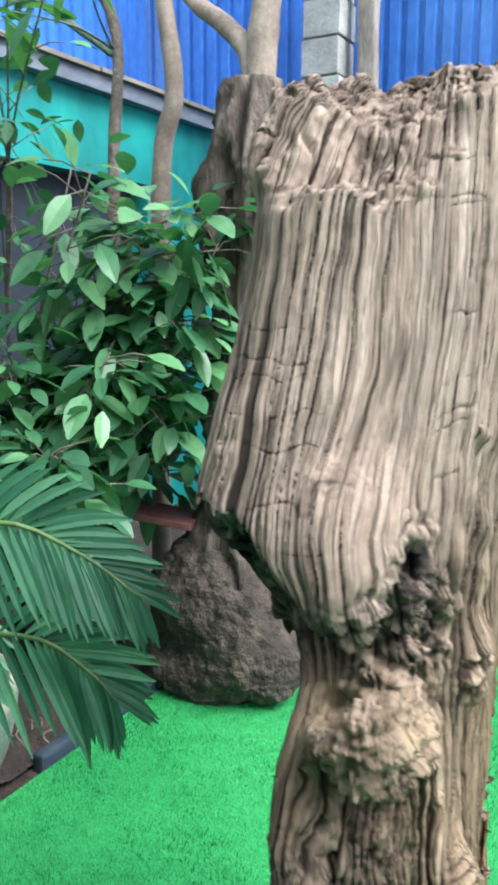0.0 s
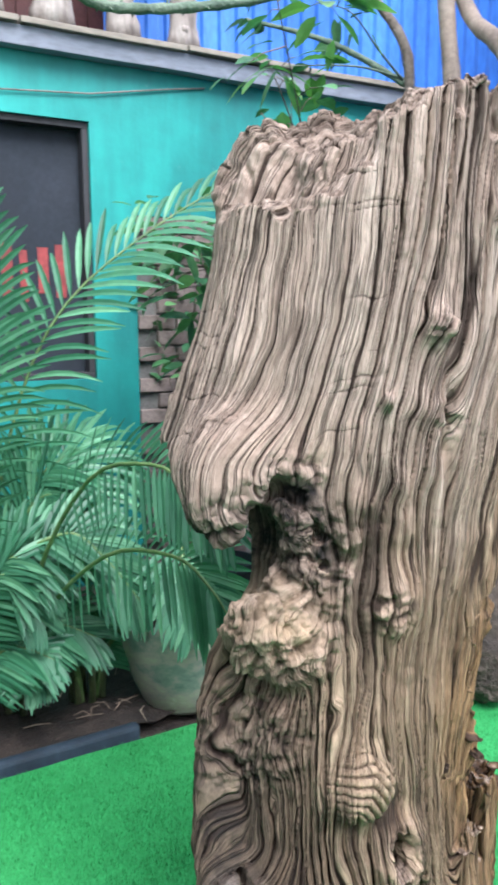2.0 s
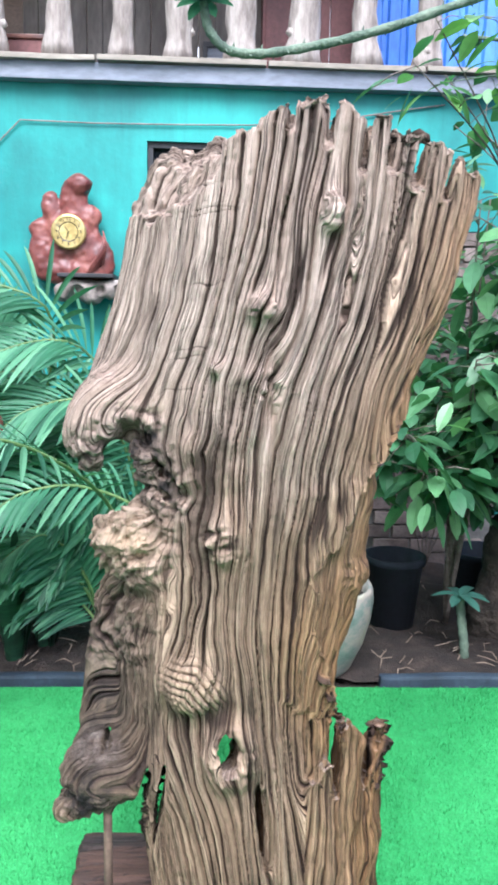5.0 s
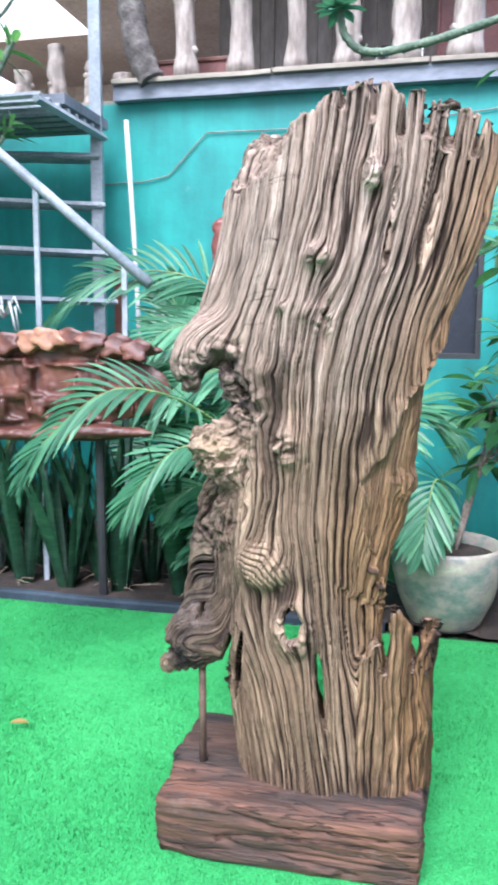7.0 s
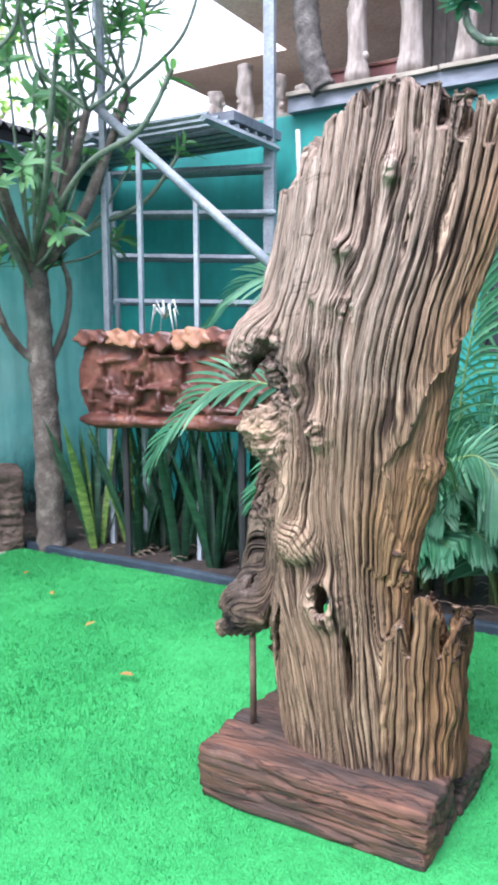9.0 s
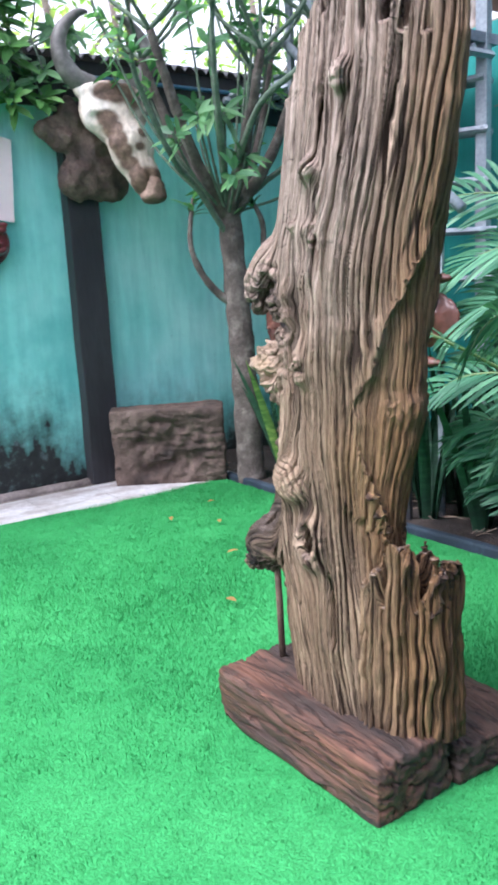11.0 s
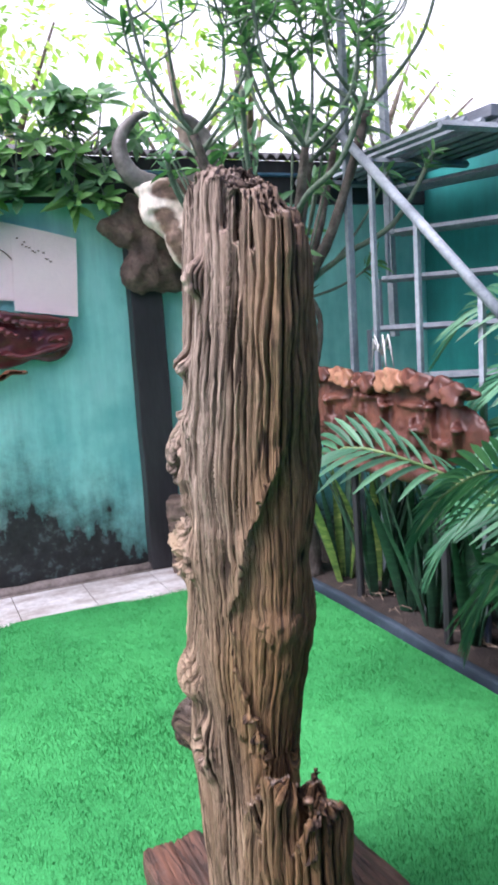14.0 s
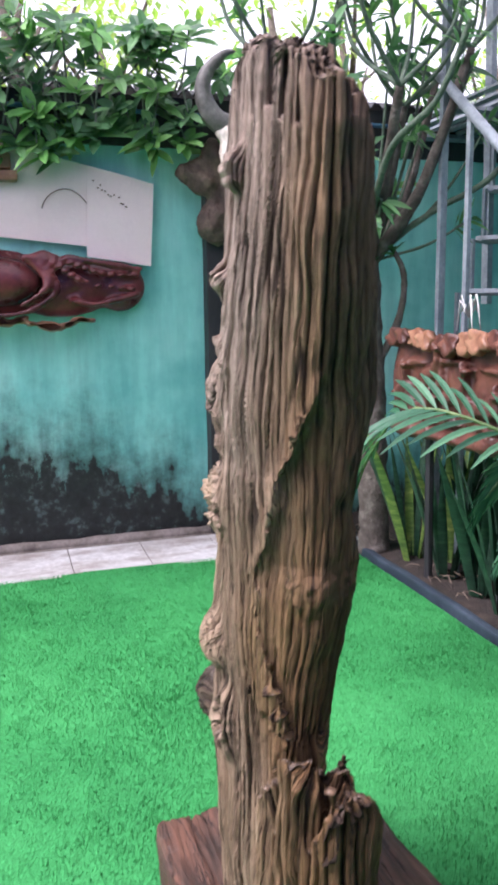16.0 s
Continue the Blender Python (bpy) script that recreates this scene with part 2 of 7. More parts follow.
def box(bm, lo, hi, bevel=0.0, m=None):
    r = bmesh.ops.create_cube(bm, size=1)
    vs = r["verts"]
    for v in vs:
        v.co = Vector([lo[i] + (v.co[i] + 0.5) * (hi[i] - lo[i]) for i in range(3)])
    if bevel:
        es = list({e for v in vs for e in v.link_edges})
        out = bmesh.ops.bevel(bm, geom=es, offset=bevel, segments=2, affect="EDGES", profile=0.6)
        vs = list({v for f in out["faces"] for v in f.verts} | {v for v in vs if v.is_valid})
    if m is not None:
        bmesh.ops.transform(bm, matrix=m, verts=vs)
    return vs


def tube(bm, pts, radii, sides=8, cap=True):
    """A round bar along pts; radii one number or one for each point."""
    pts = [Vector(p) for p in pts]
    if isinstance(radii, (int, float)):
        radii = [radii] * len(pts)
    rings = []
    up = Vector((0.13, 0.21, 0.97)).normalized()
    for i, p in enumerate(pts):
        d = (pts[min(i + 1, len(pts) - 1)] - pts[max(i - 1, 0)]).normalized()
        a = d.cross(up)
        if a.length < 0.05:
            a = d.cross(Vector((1, 0, 0)))
        a.normalize()
        b = d.cross(a)
        rings.append([bm.verts.new(p + radii[i] * (math.cos(2 * math.pi * k / sides) * a + math.sin(2 * math.pi * k / sides) * b)) for k in range(sides)])
    for r0, r1 in zip(rings, rings[1:]):
        for k in range(sides):
            bm.faces.new((r0[k], r0[(k + 1) % sides], r1[(k + 1) % sides], r1[k]))
    if cap:
        bm.faces.new(rings[0][::-1])
        bm.faces.new(rings[-1])
    return rings


def plain(name, lo, hi, material, bevel=0.0, parent=None, label=""):
    bm = bmesh.new()
    box(bm, lo, hi, bevel)
    return part(name, bm, material, parent, label)


def displaced(bm, along, n, amp, seed):
    es = [e for e in bm.edges if abs((e.verts[0].co - e.verts[1].co)[along]) > 0.8 * max(abs((a.co - b.co)[along]) for a, b in [e.verts for e in bm.edges])]
    bmesh.ops.subdivide_edges(bm, edges=es, cuts=n, use_grid_fill=True)
    for v in bm.verts:
        p = v.co * 3.0 + Vector((seed, seed * 2, 0))
        w = Vector((noise.noise(p), noise.noise(p + Vector((7, 0, 0))), noise.noise(p + Vector((0, 7, 0)))))
        w[along] = 0
        v.co += amp * w
    return bm


# ---- ground ----
def structure(ob, label, category):
    return tagged(ob, label, category, kind="structure")


bm = bmesh.new()
box(bm, (-60, -60, -0.35), (60, 60, -0.03))
structure(part("ground", bm, M_soil), "dark trodden soil around the yard", "ground")

KERB_X, TURF_S, TURF_N = -1.62, -1.56, 2.95
bm = bmesh.new()
bmesh.ops.create_grid(bm, x_segments=120, y_segments=150, size=0.5)
for v in bm.verts:
    x = KERB_X + 0.02 + (v.co.x + 0.5) * 4.4
    y = TURF_S + (v.co.y + 0.5) * (TURF_N - TURF_S)
    h = 0.006 * noise.noise((x * 1.3, y * 1.3, 0)) + 0.003 * noise.noise((x * 5, y * 5, 2))
    v.co = Vector((x, y + (0.012 * noise.noise((x * 6, 0, 3)) if v.co.y < -0.49 else 0), h))
turf = structure(part("turf", bm, M_turf_base, smooth=True), "bright green artificial grass carpet", "artificial grass")

for y0, y1 in ((TURF_S, 1.10), (1.57, 2.3)):
    bm = bmesh.new()
    box(bm, (KERB_X - 0.042, y0, -0.05), (KERB_X, y1, 0.034), 0.012)
    structure(part("kerb", displaced(bm, 1, 30, 0.008, y0 + 5), M_kerb), "low dark blue painted kerb along the planting bed", "kerb")

bm = bmesh.new()
bmesh.ops.create_grid(bm, x_segments=40, y_segments=130, size=0.5)
for v in bm.verts:
    x = -3.1 + (v.co.x + 0.5) * 1.44
    y = -2.1 + (v.co.y + 0.5) * 5.6
    v.co = Vector((x, y, 0.01 + 0.05 * noise.noise((x * 2, y * 2, 7)) + 0.02 * noise.noise((x * 9, y * 9, 4))))
structure(part("planting_bed", bm, M_soil, smooth=True), "dark soil of the planting bed", "soil")

# ---- walls ----
def wall_with_hole(name, x0, x1, ya, yb, z0, z1, holes, material, label):
    """A wall along y between x0 and x1, cut by openings (y0, y1, z0, z1)."""
    bm = bmesh.new()
    ys = sorted({ya, yb, *[h[0] for h in holes], *[h[1] for h in holes]})
    for a, b in zip(ys, ys[1:]):
        cuts = sorted((h[2], h[3]) for h in holes if h[0] <= a and h[1] >= b)
        z = z0
        for c0, c1 in cuts:
            if c0 > z:
                box(bm, (x0, a, z), (x1, b, c0))
            z = c1
        if z < z1:
            box(bm, (x0, a, z), (x1, b, z1))
    bmesh.ops.remove_doubles(bm, verts=bm.verts, dist=0.0005)
    return structure(part(name, bm, material), label, "wall")


WX = -3.1
wall_with_hole("wall_west", WX - 0.2, WX, -2.3, 6.0, -0.1, 2.52, [(0.57, 1.50, 1.05, 2.25), (1.72, 2.52, 0.0, 1.84), (2.74, 4.1, 0.0, 2.08)], M_teal, "bright teal painted plaster wall")
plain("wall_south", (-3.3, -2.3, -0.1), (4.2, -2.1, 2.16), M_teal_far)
structure(bpy.data.objects["wall_south"], "faded teal plaster wall with black mould above the floor", "wall")

# ---- driftwood sculpture ----
def lut(table, z):
    t = np.array(table, dtype=np.float32)
    return np.interp(z, t[:, 0], t[:, 1]).astype(np.float32)


def smooth_union(a, b, k):
    h = np.clip(0.5 + 0.5 * (b - a) / k, 0, 1)
    return b + (a - b) * h - k * h * (1 - h)


def lattice(seed, n):
    return np.random.RandomState(seed).rand(n).astype(np.float32)


def vnoise(p, seed=0):
    """Smooth value noise in -1..1 at points p (n, 3)."""
    tab = lattice(seed, 4096)
    i = np.floor(p).astype(np.int64)
    f = (p - i).astype(np.float32)
    f = f * f * (3 - 2 * f)
    out = 0
    for dx in (0, 1):
        for dy in (0, 1):
            for dz in (0, 1):
                hsh = ((i[:, 0] + dx) * 73856093 ^ (i[:, 1] + dy) * 19349663 ^ (i[:, 2] + dz) * 83492791) & 4095
                w = (f[:, 0] if dx else 1 - f[:, 0]) * (f[:, 1] if dy else 1 - f[:, 1]) * (f[:, 2] if dz else 1 - f[:, 2])
                out = out + w * tab[hsh]
    return out * 2 - 1


def surface_nets(d, origin, h):
    """Quads of the zero level of the volume d."""
    s = d < 0
    c = s[:-1, :-1, :-1]
    cnt = np.zeros(c.shape, np.int8)
    for i in (0, 1):
        for j in (0, 1):
            for k in (0, 1):
                cnt += s[i:s.shape[0] - 1 + i, j:s.shape[1] - 1 + j, k:s.shape[2] - 1 + k]
    act = (cnt > 0) & (cnt < 8)
    idx = -np.ones(act.shape, np.int64)
    cell = np.argwhere(act)
    idx[act] = np.arange(len(cell))
    pos, num = np.zeros((len(cell), 3), np.float32), np.zeros(len(cell), np.float32)
    corners = [(i, j, k) for i in (0, 1) for j in (0, 1) for k in (0, 1)]
    val = {q: d[cell[:, 0] + q[0], cell[:, 1] + q[1], cell[:, 2] + q[2]] for q in corners}
    for a in corners:
        for ax in range(3):
            if a[ax] == 0:
                b = tuple(1 if n == ax else a[n] for n in range(3))
                va, vb = val[a], val[b]
                cross = (va < 0) != (vb < 0)
                t = np.where(cross, va / np.where(cross, va - vb, 1), 0)
                p = np.tile(np.array(a, np.float32), (len(cell), 1))
                p[:, ax] = t
                pos[cross] += p[cross]
                num[cross] += 1
    verts = (cell + pos / num[:, None]) * h + origin
    quads = []
    for ax in range(3):
        u, v = (ax + 1) % 3, (ax + 2) % 3
        lo = [slice(None)] * 3
        hi = [slice(None)] * 3
        lo[ax], hi[ax] = slice(0, -1), slice(1, None)
        cross = s[tuple(lo)] != s[tuple(hi)]
        e = np.argwhere(cross)
        e = e[(e[:, u] > 0) & (e[:, v] > 0) & (e[:, u] < act.shape[u]) & (e[:, v] < act.shape[v])]
        inside = s[e[:, 0], e[:, 1], e[:, 2]]
        q = []
        for du, dv in ((-1, -1), (0, -1), (0, 0), (-1, 0)):
            w = e.copy()
            w[:, u] += du
            w[:, v] += dv
            q.append(idx[w[:, 0], w[:, 1], w[:, 2]])
        q = np.stack(q, 1)
        q[~inside] = q[~inside][:, ::-1]
        quads.append(q)
    return verts, np.concatenate(quads)


def subdivide(verts, quads):
    """Splits each quad into four."""
    e = np.stack([quads, np.roll(quads, -1, 1)], 2).reshape(-1, 2)
    e.sort(axis=1)
    uniq, inv = np.unique(e[:, 0] * len(verts) + e[:, 1], return_inverse=True)
    mids = (verts[uniq // len(verts)] + verts[uniq % len(verts)]) / 2
    mid = inv.reshape(-1, 4) + len(verts)
    cen = np.arange(len(quads)) + len(verts) + len(mids)
    out = np.concatenate([verts, mids, verts[quads].mean(1)])
    four = [np.stack([quads[:, k], mid[:, k], cen, mid[:, k - 1]], 1) for k in range(4)]
    return out, np.concatenate(four)


def normals_of(verts, quads):
    n = np.cross(verts[quads[:, 2]] - verts[quads[:, 0]], verts[quads[:, 3]] - verts[quads[:, 1]])
    out = np.zeros_like(verts)
    for k in range(4):
        for ax in range(3):
            out[:, ax] += np.bincount(quads[:, k], n[:, ax], len(verts))
    return out / (np.linalg.norm(out, axis=1, keepdims=True) + 1e-9)


def relax(verts, quads, rounds):
    for _ in range(rounds):
        acc, num = np.zeros_like(verts), np.zeros(len(verts))
        for k in range(4):
            for o in (1, 3):
                j = quads[:, (k + o) % 4]
                for ax in range(3):
                    acc[:, ax] += np.bincount(quads[:, k], verts[j, ax], len(verts))
                num += np.bincount(quads[:, k], minlength=len(verts))
        verts = 0.5 * verts + 0.5 * acc / num[:, None]
    return verts


EDGE_LOW = [(0.10, 0.84), (0.30, 0.815), (0.41, 0.80), (0.44, 0.76), (0.47, 0.69), (0.57, 0.672), (0.69, 0.682), (0.79, 0.70), (0.86, 0.725), (0.93, 0.76),
            (1.00, 0.79), (1.03, 0.79), (1.06, 0.69), (1.10, 0.668), (1.16, 0.668), (1.22, 0.688), (1.36, 0.735), (1.45, 0.758), (1.55, 0.77), (1.75, 0.79)]
EDGE_HIGH = [(0.10, 1.25), (0.30, 1.225), (0.45, 1.175), (0.57, 1.172), (0.69, 1.18), (0.79, 1.205), (0.94, 1.228), (1.04, 1.247), (1.11, 1.262),
             (1.22, 1.285), (1.33, 1.332), (1.46, 1.365), (1.53, 1.383), (1.75, 1.40)]
STUB_CREST = [(1.10, 0.42), (1.16, 0.50), (1.185, 0.565), (1.205, 0.555), (1.225, 0.50), (1.24, 0.445), (1.252, 0.46), (1.264, 0.53), (1.275, 0.545), (1.29, 0.50)]
ERODED = [(0.60, 1.50), (0.86, 1.51), (0.90, 1.55), (0.95, 1.61), (1.00, 1.66), (1.05, 1.75), (1.50, 1.80)]
OVERLAP = [(0.54, 0.20), (0.62, 0.44), (0.695, 0.66), (0.80, 0.94), (0.895, 0.93), (0.966, 0.88), (1.043, 0.70), (1.10, 0.45), (1.16, 0.21), (1.24, -0.05)]
LANE_LOW = [(0.10, 0.80), (0.30, 0.78), (0.60, 0.735), (0.90, 0.72), (1.10, 0.70), (1.22, 0.705), (1.36, 0.745), (1.55, 0.775), (1.75, 0.79)]
LANE_HIGH = [(0.10, 1.27), (0.40, 1.22), (0.57, 1.18), (0.75, 1.178), (0.94, 1.205), (1.11, 1.248), (1.22, 1.285), (1.33, 1.332), (1.46, 1.365), (1.75, 1.40)]
HALF_DEPTH = [(0.10, 0.085), (0.30, 0.085), (0.45, 0.07), (0.62, 0.075), (0.90, 0.095), (1.05, 0.118), (1.15, 0.142), (1.40, 0.130), (1.70, 0.105)]
MID_DEPTH = [(0.10, -0.285), (0.45, -0.275), (0.70, -0.29), (0.95, -0.308), (1.15, -0.337), (1.70, -0.332)]
SLANT = [(0.10, 0.0), (0.60, 0.02), (0.95, 0.08), (1.15, 0.22), (1.70, 0.22)]
CREST = [(0.70, 1.46), (0.76, 1.49), (0.79, 1.575), (0.83, 1.63), (0.90, 1.645), (0.98, 1.66), (1.03, 1.68), (1.115, 1.692), (1.21, 1.672), (1.27, 1.648), (1.37, 1.60), (1.42, 1.56)]


def driftwood(step=0.004):
    org = np.array((-0.60, 0.56, 0.10), np.float32)
    n = [int(v / step) for v in (0.52, 0.90, 1.65)]
    ax = [org[i] + step * np.arange(n[i], dtype=np.float32) for i in range(3)]
    x, y, z = ax[0][:, None, None], ax[1][None, :, None], ax[2][None, None, :]
    zz = ax[2]
    lo, hi = lut(EDGE_LOW, zz)[None, None, :], lut(EDGE_HIGH, zz)[None, None, :]
    hx, xm, sl = [lut(t, zz)[None, None, :] for t in (HALF_DEPTH, MID_DEPTH, SLANT)]
    yc, hy = (lo + hi) / 2, (hi - lo) / 2
    plate = np.clip((0.85 - y) / 0.10, 0, 1) * np.clip((z - 0.47) / 0.10, 0, 1) * np.clip((0.96 - z) / 0.1, 0, 1)
    xc = xm + sl * (y - 1.03) - 0.05 * plate
    hx = hx * (1 - 0.52 * plate) * (1 - 0.38 * np.clip((y - 1.05) / 0.3, 0, 1))
    p = 2.3
    behind = 1 + 0.55 * (x < xc) * np.clip((0.98 - z) / 0.12, 0, 1) * np.clip((z - 0.2) / 0.35, 0.15, 1) * np.clip((y - 0.95) / 0.1, 0, 1)
    r = (np.abs((y - yc) / hy) ** p + np.abs((x - xc) / (hx * behind)) ** p) ** (1 / p)
    d = (r - 1) * np.minimum(hx, hy)
    d = np.maximum(d, 0.128 - z)
    yy = ax[1]
    gx, gy = np.meshgrid(ax[0], ax[1], indexing="ij")
    flat = np.stack([gx.ravel(), gy.ravel(), 0 * gx.ravel()], 1)
    chip = vnoise(flat * (45, 75, 1), 41).reshape(gx.shape) + 0.6 * vnoise(flat * (90, 150, 1), 42).reshape(gx.shape)
    jag = np.interp(yy * 55, np.arange(100), lattice(41, 100)) - 0.5
    crest = lut(CREST, yy)[None, :] + 0.011 * chip + 0.03 * jag[None, :] * np.clip((gy - 0.98) / 0.1, 0.3, 1)
    back = np.clip((xc - x) / hx, 0, 1)
    brow = crest[:, :, None] - 0.11 * back * back * (3 - 2 * back) * np.clip((y - 0.95) / 0.25, 0, 1)
    d = np.maximum(d, (z - brow) * 0.75)
    # eroded recess along the upper rim
    line = lut(ERODED, yy)[None, :] + 0.016 * vnoise(flat * (28, 28, 1), 43).reshape(gx.shape) + 0.012 * vnoise(flat * (80, 80, 1), 44).reshape(gx.shape)
    rise = z - line[:, :, None]
    facing = np.clip((x - xc + 0.035) / 0.05, 0, 1)
    d = d + facing * np.where(rise > 0, np.clip(0.026 * np.clip(rise / 0.012, 0, 1) + 0.16 * rise, 0, 0.06), 0)
    # smooth flank behind the overlapping front shell
    lap = lut(OVERLAP, zz)[None, None, :]
    wob = 0.006 * vnoise(np.stack([0 * zz, 0 * zz, zz * 16], 1), 63)[None, None, :] + 0.0015 * vnoise(np.stack([0 * zz, 0 * zz, zz * 90], 1), 64)[None, None, :]
    wob = wob * np.clip((zz[None, None, :] - 0.72) / 0.12, 0, 1)
    theta = np.arctan2((x - xc) / hx, (y - yc) / hy)
    past = (lap - theta) * 0.10
    on = np.clip((zz[None, None, :] - 0.56) / 0.08, 0, 1) * np.clip((1.24 - zz[None, None, :]) / 0.12, 0, 1) * (theta > -1.2)
    scoop = 0.4 + 0.6 * np.clip((zz[None, None, :] - 0.76) / 0.14, 0, 1)
    d = d + on * np.where(past > wob, 0.010 * scoop * np.clip((past - wob) / 0.016, 0, 1) * np.clip(1.2 - past / 0.09, 0.0, 1), -0.006 * np.exp(-((past - wob) / 0.013) ** 2))
    torn = 0.603 + 0.02 * np.abs(gy - 1.14) / 0.04 + 0.03 * chip.clip(-0.6, 0.6) * 0.5
    d = d + 0.009 * np.clip((y - 1.06) / 0.01, 0, 1) * np.clip((1.155 - y) / 0.07, 0, 1) * np.clip((x + 0.29) / 0.02, 0, 1) * np.clip((torn[:, :, None] - z) / 0.012, 0, 1) * np.clip((x + 0.36) / 0.04, 0, 1)

    # broken stub that stands beside the trunk
    sx = -0.305 - 0.55 * (y - 1.21)
    st = lut(STUB_CREST, yy)[None, :] + 0.022 * chip + 0.02 * jag[None, :]
    rs = (np.abs((y - 1.195) / 0.088) ** 2.4 + np.abs((x - sx) / (0.062 + 0.02 * np.clip(0.4 - z, 0, 1))) ** 2.4) ** (1 / 2.4)
    d = smooth_union(d, np.maximum(np.maximum((rs - 1) * 0.06, (z - st[:, :, None] - 0.4 * (x - sx)) * 0.6), 0.128 - z), 0.008)

    def blob(c, rad, k=0.03, turn=0.0):
        nonlocal d
        a, b = y - c[1], z - c[2]
        ca, sa = math.cos(turn), math.sin(turn)
        q = np.sqrt(((x - c[0]) / rad[0]) ** 2 + ((a * ca + b * sa) / rad[1]) ** 2 + ((b * ca - a * sa) / rad[2]) ** 2)
        d = smooth_union(d, (q - 1) * min(rad), k)

    def hollow(c, rad, turn=0.0, k=0.015):
        nonlocal d
        a, b = y - c[1], z - c[2]
        ca, sa = math.cos(turn), math.sin(turn)
        q = np.sqrt(((x - c[0]) / rad[0]) ** 2 + ((a * ca + b * sa) / rad[1]) ** 2 + ((b * ca - a * sa) / rad[2]) ** 2)
        d = -smooth_union(-d, (q - 1) * min(rad), k)

    # knots and burls on the broad face
    blob((-0.298, 0.778, 0.935), (0.060, 0.074, 0.064), 0.03)
    blob((-0.285, 0.815, 0.885), (0.058, 0.060, 0.052), 0.02)
    blob((-0.205, 1.01, 1.354), (0.022, 0.022, 0.024), 0.025)
    blob((-0.195, 1.125, 1.515), (0.022, 0.02, 0.028), 0.02)
    blob((-0.222, 0.955, 0.955), (0.026, 0.030, 0.04), 0.03)
    for ny, nz, nr in ((0.985, 1.235, 0.015), (1.014, 1.228, 0.016), (0.955, 1.13, 0.015), (1.0, 1.138, 0.014), (0.968, 1.06, 0.017), (0.897, 1.105, 0.017), (1.05, 1.20, 0.011), (0.93, 1.25, 0.010), (0.88, 0.99, 0.018)):
        blob((-0.222 + 0.06 * (nz - 1.1) - 0.3 * max(0, 0.93 - ny), ny, nz), (nr, nr * 0.95, nr * 1.3), 0.016)
    blob((-0.29, 1.183, 0.866), (0.017, 0.018, 0.018), 0.04)
    blob((-0.225, 0.895, 0.668), (0.043, 0.062, 0.052), 0.025, -0.35)
    blob((-0.30, 0.80, 0.74), (0.04, 0.035, 0.06), 0.03)
    # shell's slanted lower edge, thin arched lip and the hollow under it
    foot = np.interp(ax[0], (-0.46, -0.385, -0.35, -0.315, -0.28, -0.24), (1.19, 1.18, 1.138, 1.105, 1.072, 1.062)).astype(np.float32)[:, None, None] + 0.010 * chip[:, :, None]
    d = -smooth_union(-d, np.maximum(np.maximum(z - foot, 0.98 - z), y - 0.775) * 0.8, 0.006)
    hollow((-0.42, 0.745, 1.10), (0.075, 0.085, 0.10))
    hollow((-0.40, 0.72, 1.00), (0.12, 0.09, 0.09))
    blob((-0.315, 0.742, 1.155), (0.062, 0.080, 0.070), 0.05, 0.45)
    blob((-0.292, 0.698, 1.105), (0.036, 0.030, 0.045), 0.03, 0.3)
    hollow((-0.29, 0.762, 1.062), (0.22, 0.036, 0.050), 0.35, 0.008)
    hollow((-0.40, 0.78, 1.045), (0.12, 0.045, 0.055), 0.2, 0.008)
    hollow((-0.235, 0.785, 1.118), (0.070, 0.040, 0.040), 0.5, 0.008)
    hollow((-0.25, 0.748, 1.10), (0.045, 0.026, 0.020), 0.7, 0.008)
    for q in range(9):
        f = q / 8
        blob((-0.275 + 0.015 * math.sin(q), 0.792 + 0.045 * f + 0.010 * math.sin(q * 1.9), 1.10 - 0.11 * f), (0.022, 0.013, 0.016), 0.008)
    hollow((-0.25, 0.835, 1.065), (0.05, 0.012, 0.02), 0.4, 0.006)
    # charred back wall that hangs below the lip
    wall = np.interp(yy, (0.69, 0.77, 0.83, 0.87, 0.97), (1.175, 1.105, 1.04, 0.98, 0.92)).astype(np.float32)[None, :, None] + 0.012 * chip[:, :, None]
    d = smooth_union(d, np.maximum(np.maximum(np.abs(x + 0.435) - 0.013, (wall - z) * 0.7), np.maximum(z - 1.25, np.abs(y - 0.835) - 0.135)), 0.008)
    # foot with its blunt tip, prong and gaps
    blob((-0.275, 0.715, 0.46), (0.062, 0.062, 0.06), 0.04, 0.5)
    blob((-0.28, 0.675, 0.405), (0.05, 0.05, 0.028), 0.02, 0.5)
    hollow((-0.28, 0.745, 0.345), (0.2, 0.055, 0.055), 0.25)
    hollow((-0.28, 0.69, 0.33), (0.2, 0.06, 0.05), 0.3)
    hollow((-0.28, 0.795, 0.40), (0.25, 0.011, 0.10), -0.25, 0.004)
    hollow((-0.28, 0.838, 0.42), (0.25, 0.008, 0.10), -0.12, 0.004)
    hollow((-0.28, 0.735, 0.53), (0.2, 0.008, 0.016), 0.0, 0.004)
    for q in range(5):
        hollow((-0.17 - 0.06 * q, 1.040 - 0.009 * q, 0.39), (0.06, 0.010, 0.105), 0.10, 0.004)
    # round hole with a raised rim
    blob((-0.215, 0.968, 0.535), (0.04, 0.052, 0.068), 0.02)
    hollow((-0.22, 0.968, 0.54), (0.08, 0.024, 0.032), 0.1, 0.006)
    hollow((-0.29, 0.955, 0.51), (0.08, 0.027, 0.034), 0.1, 0.006)
    hollow((-0.36, 0.945, 0.48), (0.08, 0.03, 0.036), 0.1, 0.006)
    hollow((-0.165, 0.968, 0.54), (0.04, 0.033, 0.045), 0.1)
